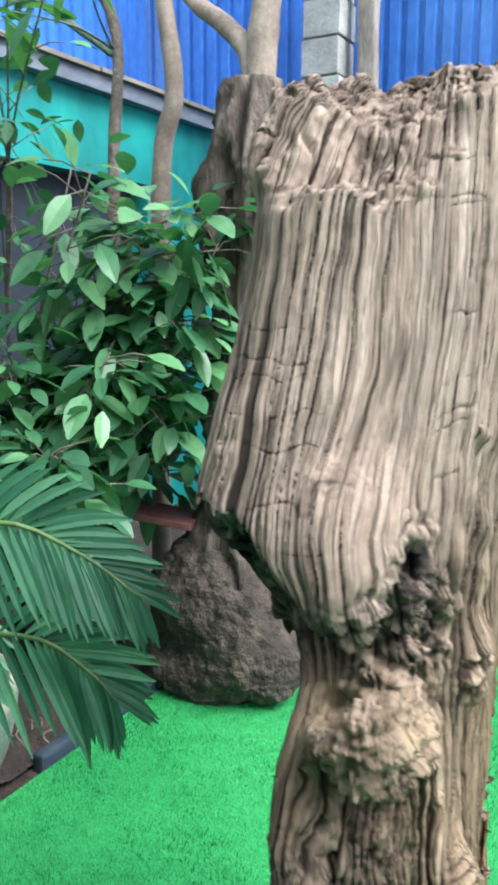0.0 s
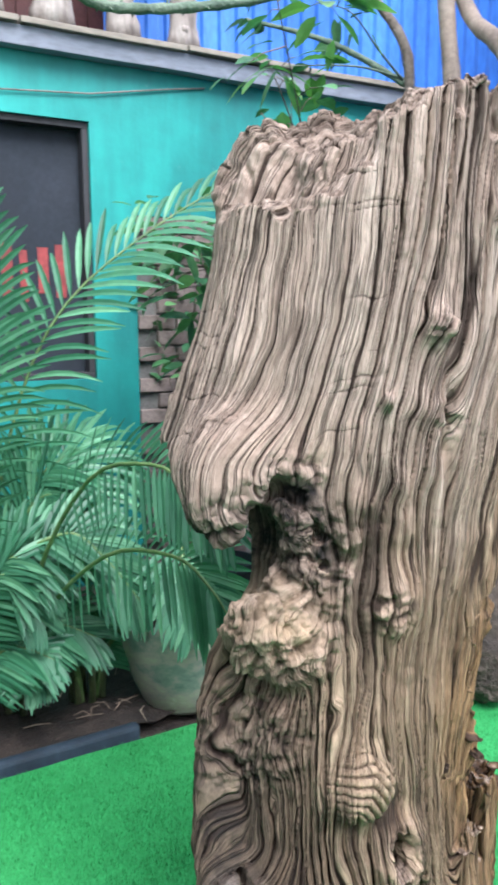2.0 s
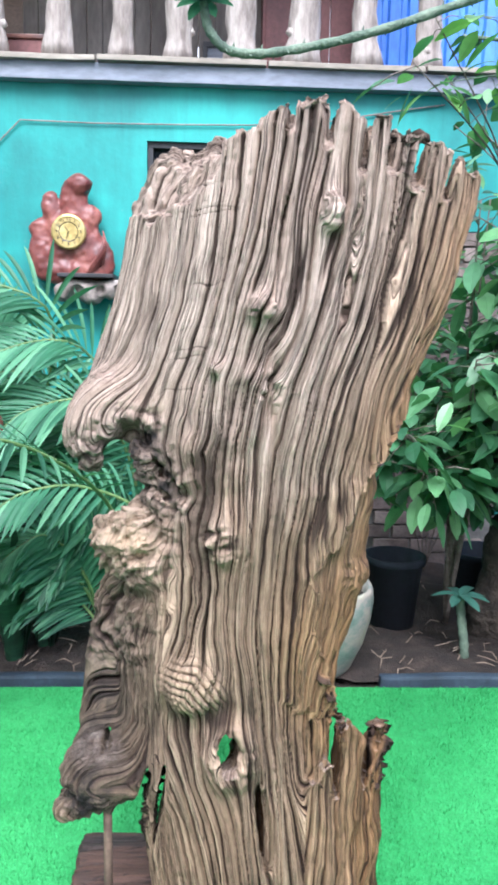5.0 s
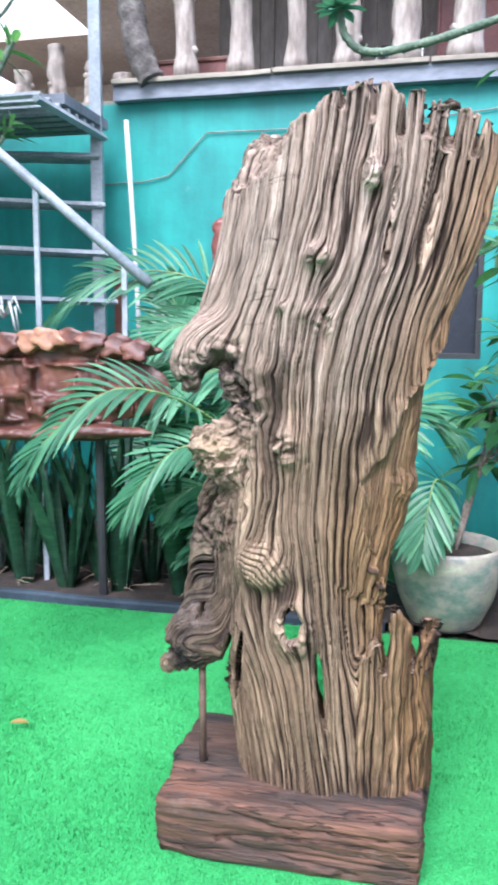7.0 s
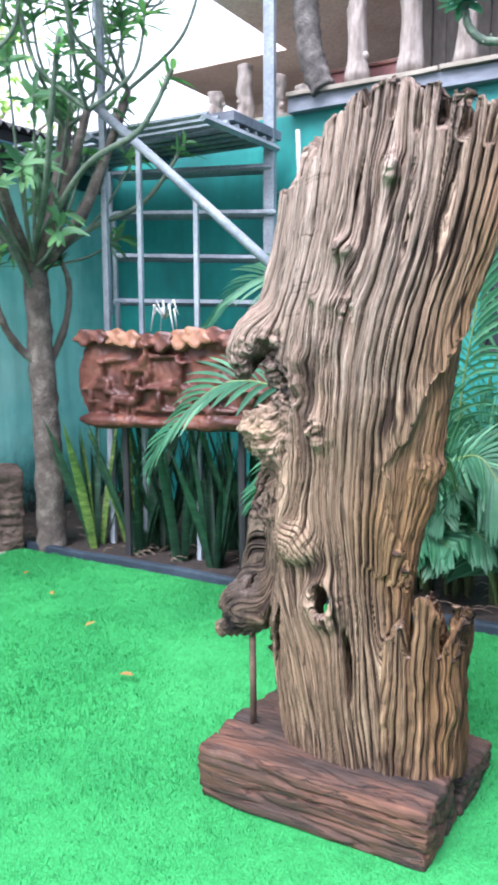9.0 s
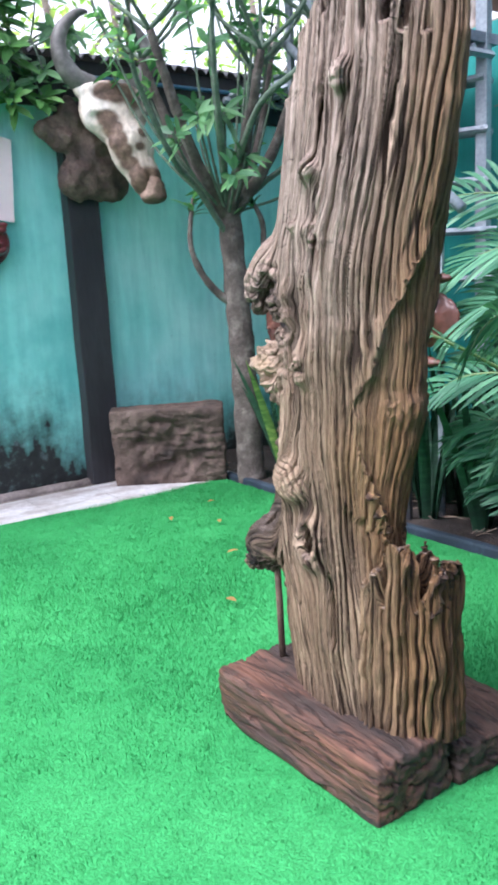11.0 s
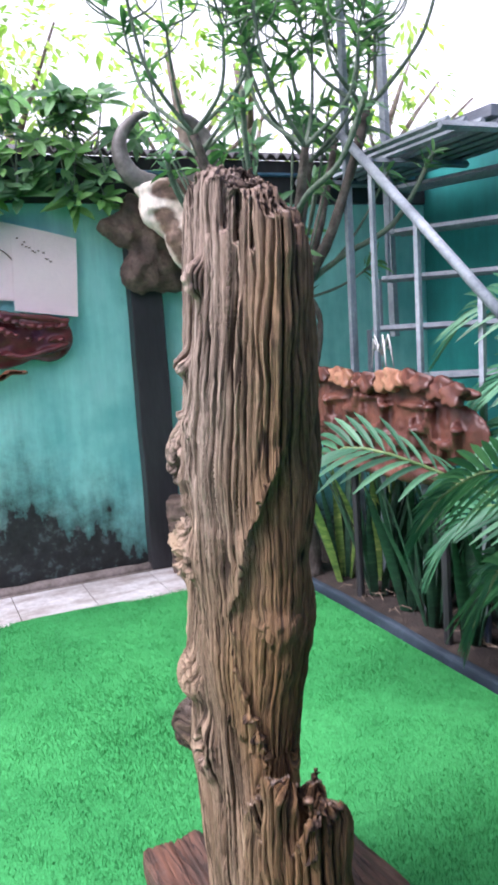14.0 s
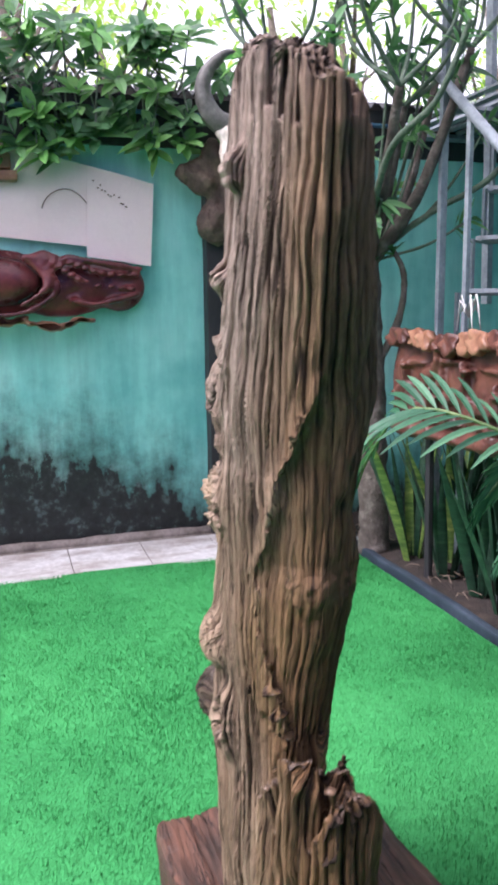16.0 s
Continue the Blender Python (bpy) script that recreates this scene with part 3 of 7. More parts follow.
    # broken splinters beside the trunk
    hollow((-0.28, 1.232, 0.49), (0.15, 0.008, 0.06), 0.05, 0.006)
    hollow((-0.28, 1.172, 0.50), (0.15, 0.010, 0.07), 0.05, 0.006)
    hollow((-0.315, 1.225, 0.56), (0.028, 0.035, 0.13), 0.1, 0.006)
    # gaps between the teeth of the crest, cracks down the face
    for c, w, foot, lean in ((1.122, 0.0075, 1.635, 0.05), (1.182, 0.009, 1.60, 0.10), (1.226, 0.009, 1.60, 0.14), (1.286, 0.0085, 1.575, 0.2), (1.345, 0.008, 1.555, 0.22), (1.06, 0.005, 1.66, 0.02)):
        q = np.abs(y - c - lean * (z - 1.65) - 0.006 * np.sin(x * 40 + c * 90)) - w - 0.05 * np.clip(z - 1.66, 0, 1)
        d = -smooth_union(-d, np.maximum(q, (foot - z - 0.5 * (x + 0.25)) * 0.7), 0.003)
    for c, zc, w, dep, lean in ((1.045, 1.47, 0.010, 0.15, 0.04), (1.03, 1.20, 0.011, 0.10, 0.0), (1.155, 1.42, 0.010, 0.15, 0.14), (1.235, 1.40, 0.010, 0.13, 0.2)):
        hollow((-0.175, c, zc), (0.045, w, dep), -lean, 0.012)
    verts, quads = surface_nets(d, org, step)
    verts = relax(verts.astype(np.float64), quads, 2)
    verts, quads = subdivide(verts, quads)
    verts = relax(verts, quads, 1)
    nor = normals_of(verts, quads)
    # grain: ridges that fan out with the trunk, run round it and bend round the knots
    z = verts[:, 2]
    lo, hi = lut(LANE_LOW, z), lut(LANE_HIGH, z)
    sly = verts[:, 1].copy()
    for ky, kz, kr, amp in ((1.01, 1.354, 0.05, 0.5), (1.125, 1.515, 0.045, 0.5), (0.94, 0.94, 0.06, 0.5), (0.968, 0.54, 0.08, 0.6), (0.78, 0.92, 0.10, 0.5), (0.90, 0.672, 0.09, 0.5)):
        rr = np.exp(-((verts[:, 1] - ky) ** 2 + ((z - kz) * 0.6) ** 2) / kr ** 2)
        sly -= amp * (verts[:, 1] - ky) * rr
    mx = lut(MID_DEPTH, z) + lut(SLANT, z) * (verts[:, 1] - 1.03)
    turn = (np.arctan2((verts[:, 0] - mx) / lut(HALF_DEPTH, z), (sly - (lo + hi) / 2) / ((hi - lo) / 2)) + math.pi / 2) % (2 * math.pi)
    th = np.linspace(0, 2 * math.pi, 400)
    arc = np.cumsum(np.hypot(0.26 * np.cos(th), 0.115 * np.sin(th))) * (th[1] - th[0])
    lane = np.interp(turn, th, arc)
    side = np.zeros(len(verts))
    # the stub has its own flutes
    stx = -0.305 - 0.55 * (verts[:, 1] - 1.21)
    on_stub = np.clip((verts[:, 1] - 1.112) / 0.008, 0, 1) * np.clip((0.60 - z) / 0.02, 0, 1) * np.clip((verts[:, 0] - stx + 0.20) / 0.02, 0, 1)
    around = np.arctan2((verts[:, 0] - stx) / 0.075, (verts[:, 1] - 1.195) / 0.088) * 0.085
    lane = np.where(on_stub > 0.5, 2.0 + around + 0.006 * vnoise(verts * (16, 16, 7), 56) + 0.003 * vnoise(verts * (40, 40, 22), 57), lane)
    wild = np.exp(-((verts[:, 1] - 0.78) / 0.13) ** 2 - ((z - 0.80) / 0.33) ** 2)
    wav = np.stack([lane * 8, z * 3.5, side], 1)
    lane = lane + (0.007 + 0.030 * wild) * vnoise(wav * (1, 0.6, 1), 3) + (0.0026 + 0.017 * wild) * vnoise(wav * (3, 3, 1), 4) + (0.0012 + 0.006 * wild) * vnoise(wav * (7, 9, 1), 5)
    plain = np.clip((1.0 - verts[:, 1]) / 0.12, 0, 1) * np.clip((z - 1.07) / 0.1, 0, 1)
    phase = lane * 50 + 0.75 * vnoise(np.stack([lane * 21, z * 0.8, side], 1), 11) + 0.22 * vnoise(np.stack([lane * 60, z * 3.0, side], 1), 10)
    dist = np.abs(phase % 1 - 0.5)
    wide = 4 * dist - 1
    narrow = vnoise(np.stack([lane * 125, z * 2.6, side], 1), 12)
    lump = vnoise(verts * (18, 18, 12), 14)
    rough = vnoise(verts * 70, 15)
    girth = np.clip(0.088 + 0.05 * vnoise(np.stack([np.floor(phase + 0.5) * 1.7, z * 2.6, side], 1), 65), 0.055, 0.15) * (1 - 0.25 * plain)
    fan = np.clip((verts[:, 1] - 0.93) / 0.08, 0, 1) * np.clip((z - 0.95) / 0.15, 0, 1) * np.clip((-turn + 2.6) / 0.4, 0, 1)
    girth = girth * (1 + 0.45 * fan)
    groove = -np.clip(1.3 - dist / girth, 0, 1)
    groove2 = -np.clip(1.15 - np.abs(narrow) / 0.2, 0, 1)
    deep = np.clip(0.95 - 0.2 * plain + (1.0 - 0.3 * plain) * vnoise(np.stack([np.floor(phase + 0.5) * 1.3, z * 3.2, side], 1), 21) + 0.3 * fan, 0.1, 1.8)
    deep2 = np.clip(0.55 + 0.9 * vnoise(np.stack([lane * 22, z * 6.0, side], 1), 22), 0.0, 1.3)
    valley = np.clip(vnoise(np.stack([lane * 21, z * 1.0, side + 5], 1), 24) * 2.2 - 0.6, 0, 1) * (1 - plain) * np.clip((z - 0.7) / 0.2, 0.15, 1)
    hgt = (0.016 - 0.009 * plain) * groove * deep + 0.008 * groove2 * deep2 * (1 - 0.5 * plain) - 0.012 * valley + (0.0032 * np.clip(wide, -1, 0.35) * np.clip(deep, 0.3, 1.2) + 0.0026 * narrow) * (1 - 0.85 * plain) + 0.0035 * lump + 0.0016 * rough * (1 - 0.5 * plain) + 0.0016 * vnoise(np.stack([lane * 230, z * 9, side], 1), 47)
    # the narrow end face has finer, closer grain
    edge = np.clip(1.3 - np.abs(turn - math.pi / 2) / 1.0, 0, 1) * np.clip((z - 0.62) / 0.1, 0, 1)
    hairline = -np.clip(1.1 - np.abs(vnoise(np.stack([lane * 150 + 0.8 * vnoise(verts * (22, 22, 9), 59), z * 4.5, side], 1), 58)) / 0.22, 0, 1) * np.clip(0.7 + vnoise(np.stack([lane * 40, z * 7, side], 1), 60), 0.1, 1.2)
    hgt = hgt * (1 - 0.5 * edge) + edge * (0.007 * hairline + 0.008 * vnoise(verts * (30, 30, 10), 61))
    # gnarled places: burl, curled lip, foot, swirl, rim, knots
    gnarl = np.zeros(len(verts))
    for gx, gy, gz, gr, weight in ((-0.27, 0.775, 0.92, 0.088, 1.0), (-0.27, 0.695, 1.09, 0.05, 0.55), (-0.26, 0.735, 1.125, 0.04, 0.5), (-0.255, 0.78, 1.165, 0.03, 0.5), (-0.255, 0.82, 1.15, 0.03, 0.5), (-0.26, 0.82, 1.06, 0.06, 0.6), (-0.28, 0.70, 0.44, 0.07, 0.8), (-0.31, 0.76, 0.75, 0.10, 0.5), (-0.19, 0.968, 0.535, 0.06, 0.3), (-0.19, 0.94, 0.94, 0.045, 0.5),
                                   (-0.2, 1.01, 1.354, 0.03, 0.35), (-0.19, 1.125, 1.515, 0.03, 0.35), (-0.31, 1.2, 0.868, 0.05, 0.15), (-0.2, 0.9, 1.02, 0.03, 0.4), (-0.24, 0.84, 1.03, 0.06, 0.7), (-0.2, 1.03, 1.22, 0.03, 0.4)):
        q = ((verts[:, 0] - gx) ** 2 + (verts[:, 1] - gy) ** 2 + (z - gz) ** 2) / gr ** 2
        gnarl = np.maximum(gnarl, weight * np.exp(-q * q))
    warp = verts + 0.02 * np.stack([vnoise(verts * 14, 31), vnoise(verts * 14, 32), vnoise(verts * 14, 33)], 1)
    crease = -np.clip(1 - np.abs(vnoise(warp * (52, 52, 40), 16)) / 0.24, 0, 1)
    crease2 = -np.clip(1 - np.abs(vnoise(warp * 115, 17)) / 0.25, 0, 1)
    flank = np.clip((lut(OVERLAP, z) - turn + math.pi / 2) / 0.15, 0, 1) * np.clip((z - 0.60) / 0.06, 0, 1) * np.clip((1.2 - z) / 0.1, 0, 1) * (turn > 0.6)
    knob = np.exp(-(((verts[:, 1] - 1.2) / 0.035) ** 2 + ((z - 0.868) / 0.035) ** 2) ** 2)
    hgt = hgt * (1 - 0.6 * flank) * (1 - 0.7 * knob) + knob * (0.006 * vnoise(verts * 60, 52) + 0.004 * vnoise(verts * 130, 53)) + on_stub * (0.008 * vnoise(verts * (42, 42, 13), 54) + 0.004 * vnoise(verts * (90, 90, 35), 55)) + flank * (0.006 * vnoise(verts * (50, 50, 12), 51) + 0.004 * vnoise(verts * (110, 110, 30), 66))
    hgt = hgt * (1 - 0.75 * gnarl) + gnarl * (0.005 * crease + 0.005 * crease2 + 0.017 * vnoise(warp * (26, 26, 34), 34) + 0.016 * vnoise(warp * (55, 55, 75), 48) + 0.009 * vnoise(verts * (110, 110, 150), 49) + 0.006)
    # layered swirl of pale wood above the round hole
    sa, sb = (verts[:, 1] - 0.90) * 0.85 - (z - 0.672) * 0.5, (z - 0.672) * 0.85 + (verts[:, 1] - 0.90) * 0.5
    swirl = np.exp(-((sa / 0.060) ** 2 + (sb / 0.048) ** 2) ** 2) * (verts[:, 0] > -0.27)
    layers = np.abs(((sb + 0.7 * np.abs(sa + 0.01) ** 1.15 + 0.003 * vnoise(verts * 40, 35)) * 75) % 1 - 0.5) * 2
    hgt = hgt * (1 - swirl) + swirl * (0.004 - 0.011 * np.clip((layers - 0.55) / 0.35, 0, 1))
    checks = vnoise(np.stack([lane * 3 + 9, z * 34 - 6 * verts[:, 1] + 0.35 * vnoise(verts * 40, 38), side], 1), 18)
    zone = np.clip((z - 1.12) / 0.1, 0, 1) * np.clip((1.02 - verts[:, 1]) / 0.1, 0, 1)
    check = zone * np.clip(1 - np.abs(checks) / 0.06, 0, 1) * np.clip(0.45 + 1.1 * vnoise(np.stack([lane * 18, z * 9, side], 1), 36), 0, 1)
    hgt -= 0.002 * check
    top = np.clip((z - lut(ERODED, verts[:, 1])) / 0.03, 0, 1) * (verts[:, 1] < 1.03)
    bite = -np.clip(1 - np.abs(vnoise(np.stack([lane * 40 + 1.2 * vnoise(verts * 22, 45), z * 3, side], 1), 19)) / 0.3, 0, 1)
    hgt = hgt + top * (0.008 * bite + 0.008 + 0.010 * vnoise(verts * (34, 34, 16), 46) + 0.003 * vnoise(verts * 90, 50))
    flatness = np.clip((nor[:, 2] - 0.55) / 0.25, 0, 1) * (z > 0.35)
    hgt = hgt * (1 - 0.8 * flatness) + flatness * (0.006 * vnoise(verts * (60, 90, 30), 37) + 0.004 * crease2)
    verts = verts + nor * hgt[:, None]
    verts = 0.5 * verts + 0.5 * relax(verts, quads, 1)
    me = bpy.data.meshes.new("driftwood")
    me.vertices.add(len(verts))
    me.vertices.foreach_set("co", verts.astype(np.float32).ravel())
    me.loops.add(quads.size)
    me.loops.foreach_set("vertex_index", quads.astype(np.int32).ravel())
    me.polygons.add(len(quads))
    me.polygons.foreach_set("loop_start", np.arange(0, quads.size, 4, dtype=np.int32))
    me.update(calc_edges=True)
    me.polygons.foreach_set("use_smooth", np.ones(len(quads), bool))
    uv = me.uv_layers.new(name="grain")
    uvs = np.stack([lane * 2, z], 1)[quads.ravel()]
    uv.data.foreach_set("uv", uvs.astype(np.float32).ravel())
    # dirt and crease shade put into the colour of grooves, valleys and gnarls
    band = me.attributes.new("groove_shade", "FLOAT", "POINT")
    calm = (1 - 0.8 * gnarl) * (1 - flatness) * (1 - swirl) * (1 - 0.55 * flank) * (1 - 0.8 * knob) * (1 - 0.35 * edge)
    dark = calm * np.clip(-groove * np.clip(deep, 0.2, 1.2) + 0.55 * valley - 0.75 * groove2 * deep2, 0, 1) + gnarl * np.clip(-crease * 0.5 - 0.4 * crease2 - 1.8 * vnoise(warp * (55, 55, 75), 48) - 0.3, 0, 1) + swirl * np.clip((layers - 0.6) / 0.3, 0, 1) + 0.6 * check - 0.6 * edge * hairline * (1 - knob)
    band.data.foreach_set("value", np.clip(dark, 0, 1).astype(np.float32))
    cream = np.exp(-((verts[:, 1] - 0.775) / 0.07) ** 2 - ((z - 0.94) / 0.06) ** 2) + 0.6 * np.exp(-((verts[:, 1] - 0.9) / 0.05) ** 2 - ((z - 0.69) / 0.05) ** 2)
    # charred wall and dark foot; shade of notch and hollow painted in too
    char_shade = 0.75 * np.exp(-((verts[:, 1] - 0.71) / 0.085) ** 2 - ((z - 0.60) / 0.22) ** 2) + 0.9 * np.exp(-((verts[:, 1] - 0.70) / 0.07) ** 2 - ((z - 0.43) / 0.05) ** 2) + 1.1 * np.exp(-((verts[:, 1] - 0.825) / 0.06) ** 2 - ((z - 1.04) / 0.07) ** 2) * (nor[:, 2] < 0.45)
    char_shade += 1.2 * np.exp(-(((verts[:, 0] + 0.25) / 0.05) ** 2 + ((verts[:, 1] - 0.805) / 0.036) ** 2 + ((z - 1.115) / 0.034) ** 2) ** 2)
    char_shade += 1.3 * np.clip((-0.36 - verts[:, 0]) / 0.05, 0, 1) * np.exp(-((z - 1.02) / 0.14) ** 2) * np.clip((0.95 - verts[:, 1]) / 0.1, 0, 1)
    # faces turned down under the lip are darkened as well
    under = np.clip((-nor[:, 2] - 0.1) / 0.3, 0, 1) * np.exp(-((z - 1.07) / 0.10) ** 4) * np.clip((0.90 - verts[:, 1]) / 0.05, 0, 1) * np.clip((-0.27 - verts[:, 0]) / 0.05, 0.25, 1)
    char_shade = np.maximum(char_shade, 1.6 * under)
    char_shade = np.maximum(char_shade, 0.55 * np.exp(-((verts[:, 1] - 0.70) / 0.03) ** 2 - ((z - 1.08) / 0.028) ** 2))
    cream = np.maximum(cream, 0.7 * swirl)
    brown = np.clip(1 - np.abs(turn - math.pi / 2) / 1.15, 0, 1) * np.clip((1.62 - z) / 0.15, 0, 1)
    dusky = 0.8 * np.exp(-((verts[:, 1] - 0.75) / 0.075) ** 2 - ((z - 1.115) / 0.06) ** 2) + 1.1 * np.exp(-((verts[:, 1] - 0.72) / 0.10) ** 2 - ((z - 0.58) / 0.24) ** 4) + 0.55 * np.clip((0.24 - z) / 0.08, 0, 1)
    ochre = 0.95 * brown * np.clip((z - 0.45) / 0.15, 0.5, 1) + np.exp(-((verts[:, 1] - 1.12) / 0.08) ** 2 - ((z - 0.72) / 0.15) ** 2) + 0.3 * on_stub + 0.2 * np.clip((0.5 - z) / 0.1, 0, 1)
    # narrow end tinted brown; shade on the back painted as darker wood
    end_tint = np.clip((math.pi / 2 + 0.85 - turn) / 0.6, 0, 1) * np.clip((turn + 0.4) / 0.4, 0, 1)
    back_shade = np.clip((math.pi / 2 - 0.15 - turn) / 0.3, 0, 1) + np.clip((turn - 5.2) / 0.5, 0, 1)
    for nm, val in (("cream", cream), ("end_tint", end_tint), ("back_shade", back_shade), ("char_shade", char_shade), ("knotty", np.maximum.reduce([0.6 * gnarl, 0.4 * top, 0.85 * flatness]) * (1 - swirl)), ("ochre", ochre), ("dusky", dusky), ("ridge", (0.5 + 0.5 * wide * (1 - 0.7 * plain) + 0.14 * plain) * calm + 0.5 * (1 - calm))):
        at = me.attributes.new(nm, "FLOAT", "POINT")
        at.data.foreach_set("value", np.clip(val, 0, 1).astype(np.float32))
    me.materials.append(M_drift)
    return me


def drift_material():
    m, t, b = nodes_of("weathered_driftwood", 0.82)
    uvn = t.nodes.new("ShaderNodeUVMap")
    uvn.uv_map = "grain"
    uv = uvn.outputs[0]
    v = coords(t)
    streak = noise_at(t, uv, 1.0, 5, 0.65, (34, 1.6, 1))
    hair = noise_at(t, uv, 1.0, 6, 0.72, (170, 6, 1))
    broad = noise_at(t, v, 3.2, 4, 0.55)
    grey = ramp(t, streak, [(0.25, (0.26, 0.195, 0.157)), (0.43, (0.41, 0.32, 0.26)), (0.6, (0.56, 0.455, 0.38)), (0.78, (0.73, 0.625, 0.54))])
    warm = ramp(t, streak, [(0.25, (0.14, 0.093, 0.063)), (0.43, (0.29, 0.207, 0.14)), (0.6, (0.42, 0.315, 0.22)), (0.78, (0.56, 0.445, 0.32))])
    sep = t.nodes.new("ShaderNodeSeparateXYZ")
    t.links.new(v, sep.inputs[0])
    mr = t.nodes.new("ShaderNodeMapRange")
    mr.inputs[1].default_value, mr.inputs[2].default_value = 0.6, 1.42
    mr.inputs[3].default_value, mr.inputs[4].default_value = 0.72, -0.15
    t.links.new(sep.outputs[2], mr.inputs[0])
    ad = t.nodes.new("ShaderNodeMath")
    ad.operation = "ADD"
    t.links.new(mr.outputs[0], ad.inputs[0])
    t.links.new(broad, ad.inputs[1])
    fac = ramp(t, ad.outputs[0], [(0.45, (0, 0, 0)), (0.95, (1, 1, 1))])
    c = mix(t, grey, warm, fac)
    c = mix(t, c, ramp(t, hair, [(0.3, (0.62, 0.58, 0.55)), (0.68, (1.15, 1.15, 1.15))]), 0.9, "MULTIPLY")
    grit = noise_at(t, v, 1.0, 5, 0.72, (150, 150, 42))
    c = mix(t, c, ramp(t, grit, [(0.3, (0.72, 0.69, 0.66)), (0.48, (1.0, 1.0, 1.0)), (0.68, (1.22, 1.2, 1.18))]), 0.9, "MULTIPLY")
    yellow = t.nodes.new("ShaderNodeAttribute")
    yellow.attribute_name = "ochre"
    c = mix(t, c, mix(t, c, (1.07, 0.94, 0.72), 1.0, "MULTIPLY"), yellow.outputs["Fac"])
    # brown tint of the end, then the back's shade put into the colour
    for nm, tint in (("end_tint", (0.74, 0.66, 0.57)), ("back_shade", (0.62, 0.58, 0.55))):
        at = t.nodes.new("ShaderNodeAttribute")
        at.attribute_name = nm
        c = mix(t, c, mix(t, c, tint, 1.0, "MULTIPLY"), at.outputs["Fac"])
    knotty = t.nodes.new("ShaderNodeAttribute")
    knotty.attribute_name = "knotty"
    lumps = ramp(t, noise_at(t, v, 38, 6, 0.7), [(0.30, (0.075, 0.052, 0.042)), (0.44, (0.23, 0.165, 0.13)), (0.57, (0.42, 0.325, 0.265)), (0.72, (0.62, 0.52, 0.44))])
    c = mix(t, c, lumps, knotty.outputs["Fac"])
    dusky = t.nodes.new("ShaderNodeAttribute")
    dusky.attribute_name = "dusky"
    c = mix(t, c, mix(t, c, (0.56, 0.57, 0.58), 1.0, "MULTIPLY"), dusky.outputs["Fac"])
    # highlight on the crests and shade in the troughs, put into the colour
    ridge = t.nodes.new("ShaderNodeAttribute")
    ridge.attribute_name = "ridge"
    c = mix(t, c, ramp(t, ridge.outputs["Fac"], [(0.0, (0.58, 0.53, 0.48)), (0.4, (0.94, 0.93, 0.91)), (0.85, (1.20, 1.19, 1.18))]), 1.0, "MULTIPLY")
    # painted groove shade over the wood colour
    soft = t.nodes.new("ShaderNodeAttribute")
    soft.attribute_name = "groove_shade"
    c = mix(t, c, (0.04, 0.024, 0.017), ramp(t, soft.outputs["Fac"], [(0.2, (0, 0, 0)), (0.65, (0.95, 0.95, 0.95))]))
    stain = noise_at(t, v, 9, 6, 0.7)
    c = mix(t, c, (0.06, 0.045, 0.04), ramp(t, stain, [(0.62, (0, 0, 0)), (0.8, (0.75, 0.75, 0.75))]))
    height = hair
    for fx, fz, wd, amt, hgt in ((44, 1.6, 0.026, 0.8, 1.0), (100, 3.5, 0.035, 0.7, 0.7)):
        f = t.nodes.new("ShaderNodeMath")
        f.operation = "SUBTRACT"
        f.inputs[1].default_value = 0.5
        t.links.new(noise_at(t, uv, 1.0, 2, 0.5, (fx, fz, 1), 0.3), f.inputs[0])
        g = t.nodes.new("ShaderNodeMath")
        g.operation = "ABSOLUTE"
        t.links.new(f.outputs[0], g.inputs[0])
        gap = ramp(t, g.outputs[0], [(0.0, (1, 1, 1)), (wd, (0, 0, 0))])
        fade = ramp(t, noise_at(t, uv, 1.0, 3, 0.6, (fx * 0.2, fz * 1.6, 1)), [(0.34, (0, 0, 0)), (0.54, (amt, amt, amt))])
        k = t.nodes.new("ShaderNodeMath")
        k.operation = "MULTIPLY"
        t.links.new(gap, k.inputs[0])
        t.links.new(fade, k.inputs[1])
        c = mix(t, c, (0.045, 0.03, 0.022), k.outputs[0])
        h = t.nodes.new("ShaderNodeMath")
        h.operation = "MULTIPLY_ADD"
        h.inputs[1].default_value = -hgt
        t.links.new(k.outputs[0], h.inputs[0])
        t.links.new(height, h.inputs[2])
        height = h.outputs[0]
    # pale burl wood, then charred wood with the painted dark of the hollows
    for nm, col in (("cream", (0.47, 0.345, 0.225)), ("char_shade", (0.016, 0.014, 0.013))):
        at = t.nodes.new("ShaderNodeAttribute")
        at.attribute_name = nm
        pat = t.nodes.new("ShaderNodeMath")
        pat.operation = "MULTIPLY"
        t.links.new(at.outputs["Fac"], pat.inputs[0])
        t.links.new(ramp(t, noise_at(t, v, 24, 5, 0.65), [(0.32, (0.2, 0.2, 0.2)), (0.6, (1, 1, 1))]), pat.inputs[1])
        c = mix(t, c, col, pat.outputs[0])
    t.links.new(c, b.inputs["Base Color"])
    b.inputs["Specular IOR Level"].default_value = 0.25
    flip = t.nodes.new("ShaderNodeMix")
    t.links.new(knotty.outputs["Fac"], flip.inputs[0])
    t.links.new(height, flip.inputs[2])
    t.links.new(noise_at(t, v, 90, 6, 0.7), flip.inputs[3])
    bump(t, b, flip.outputs[0], 1.0, 0.012)
    return m


M_drift = drift_material()
sculpture = thing("driftwood_sculpture", (-0.42, 0.97, 0), "tall weathered driftwood slab on a rough timber base", "sculpture")
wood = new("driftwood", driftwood())
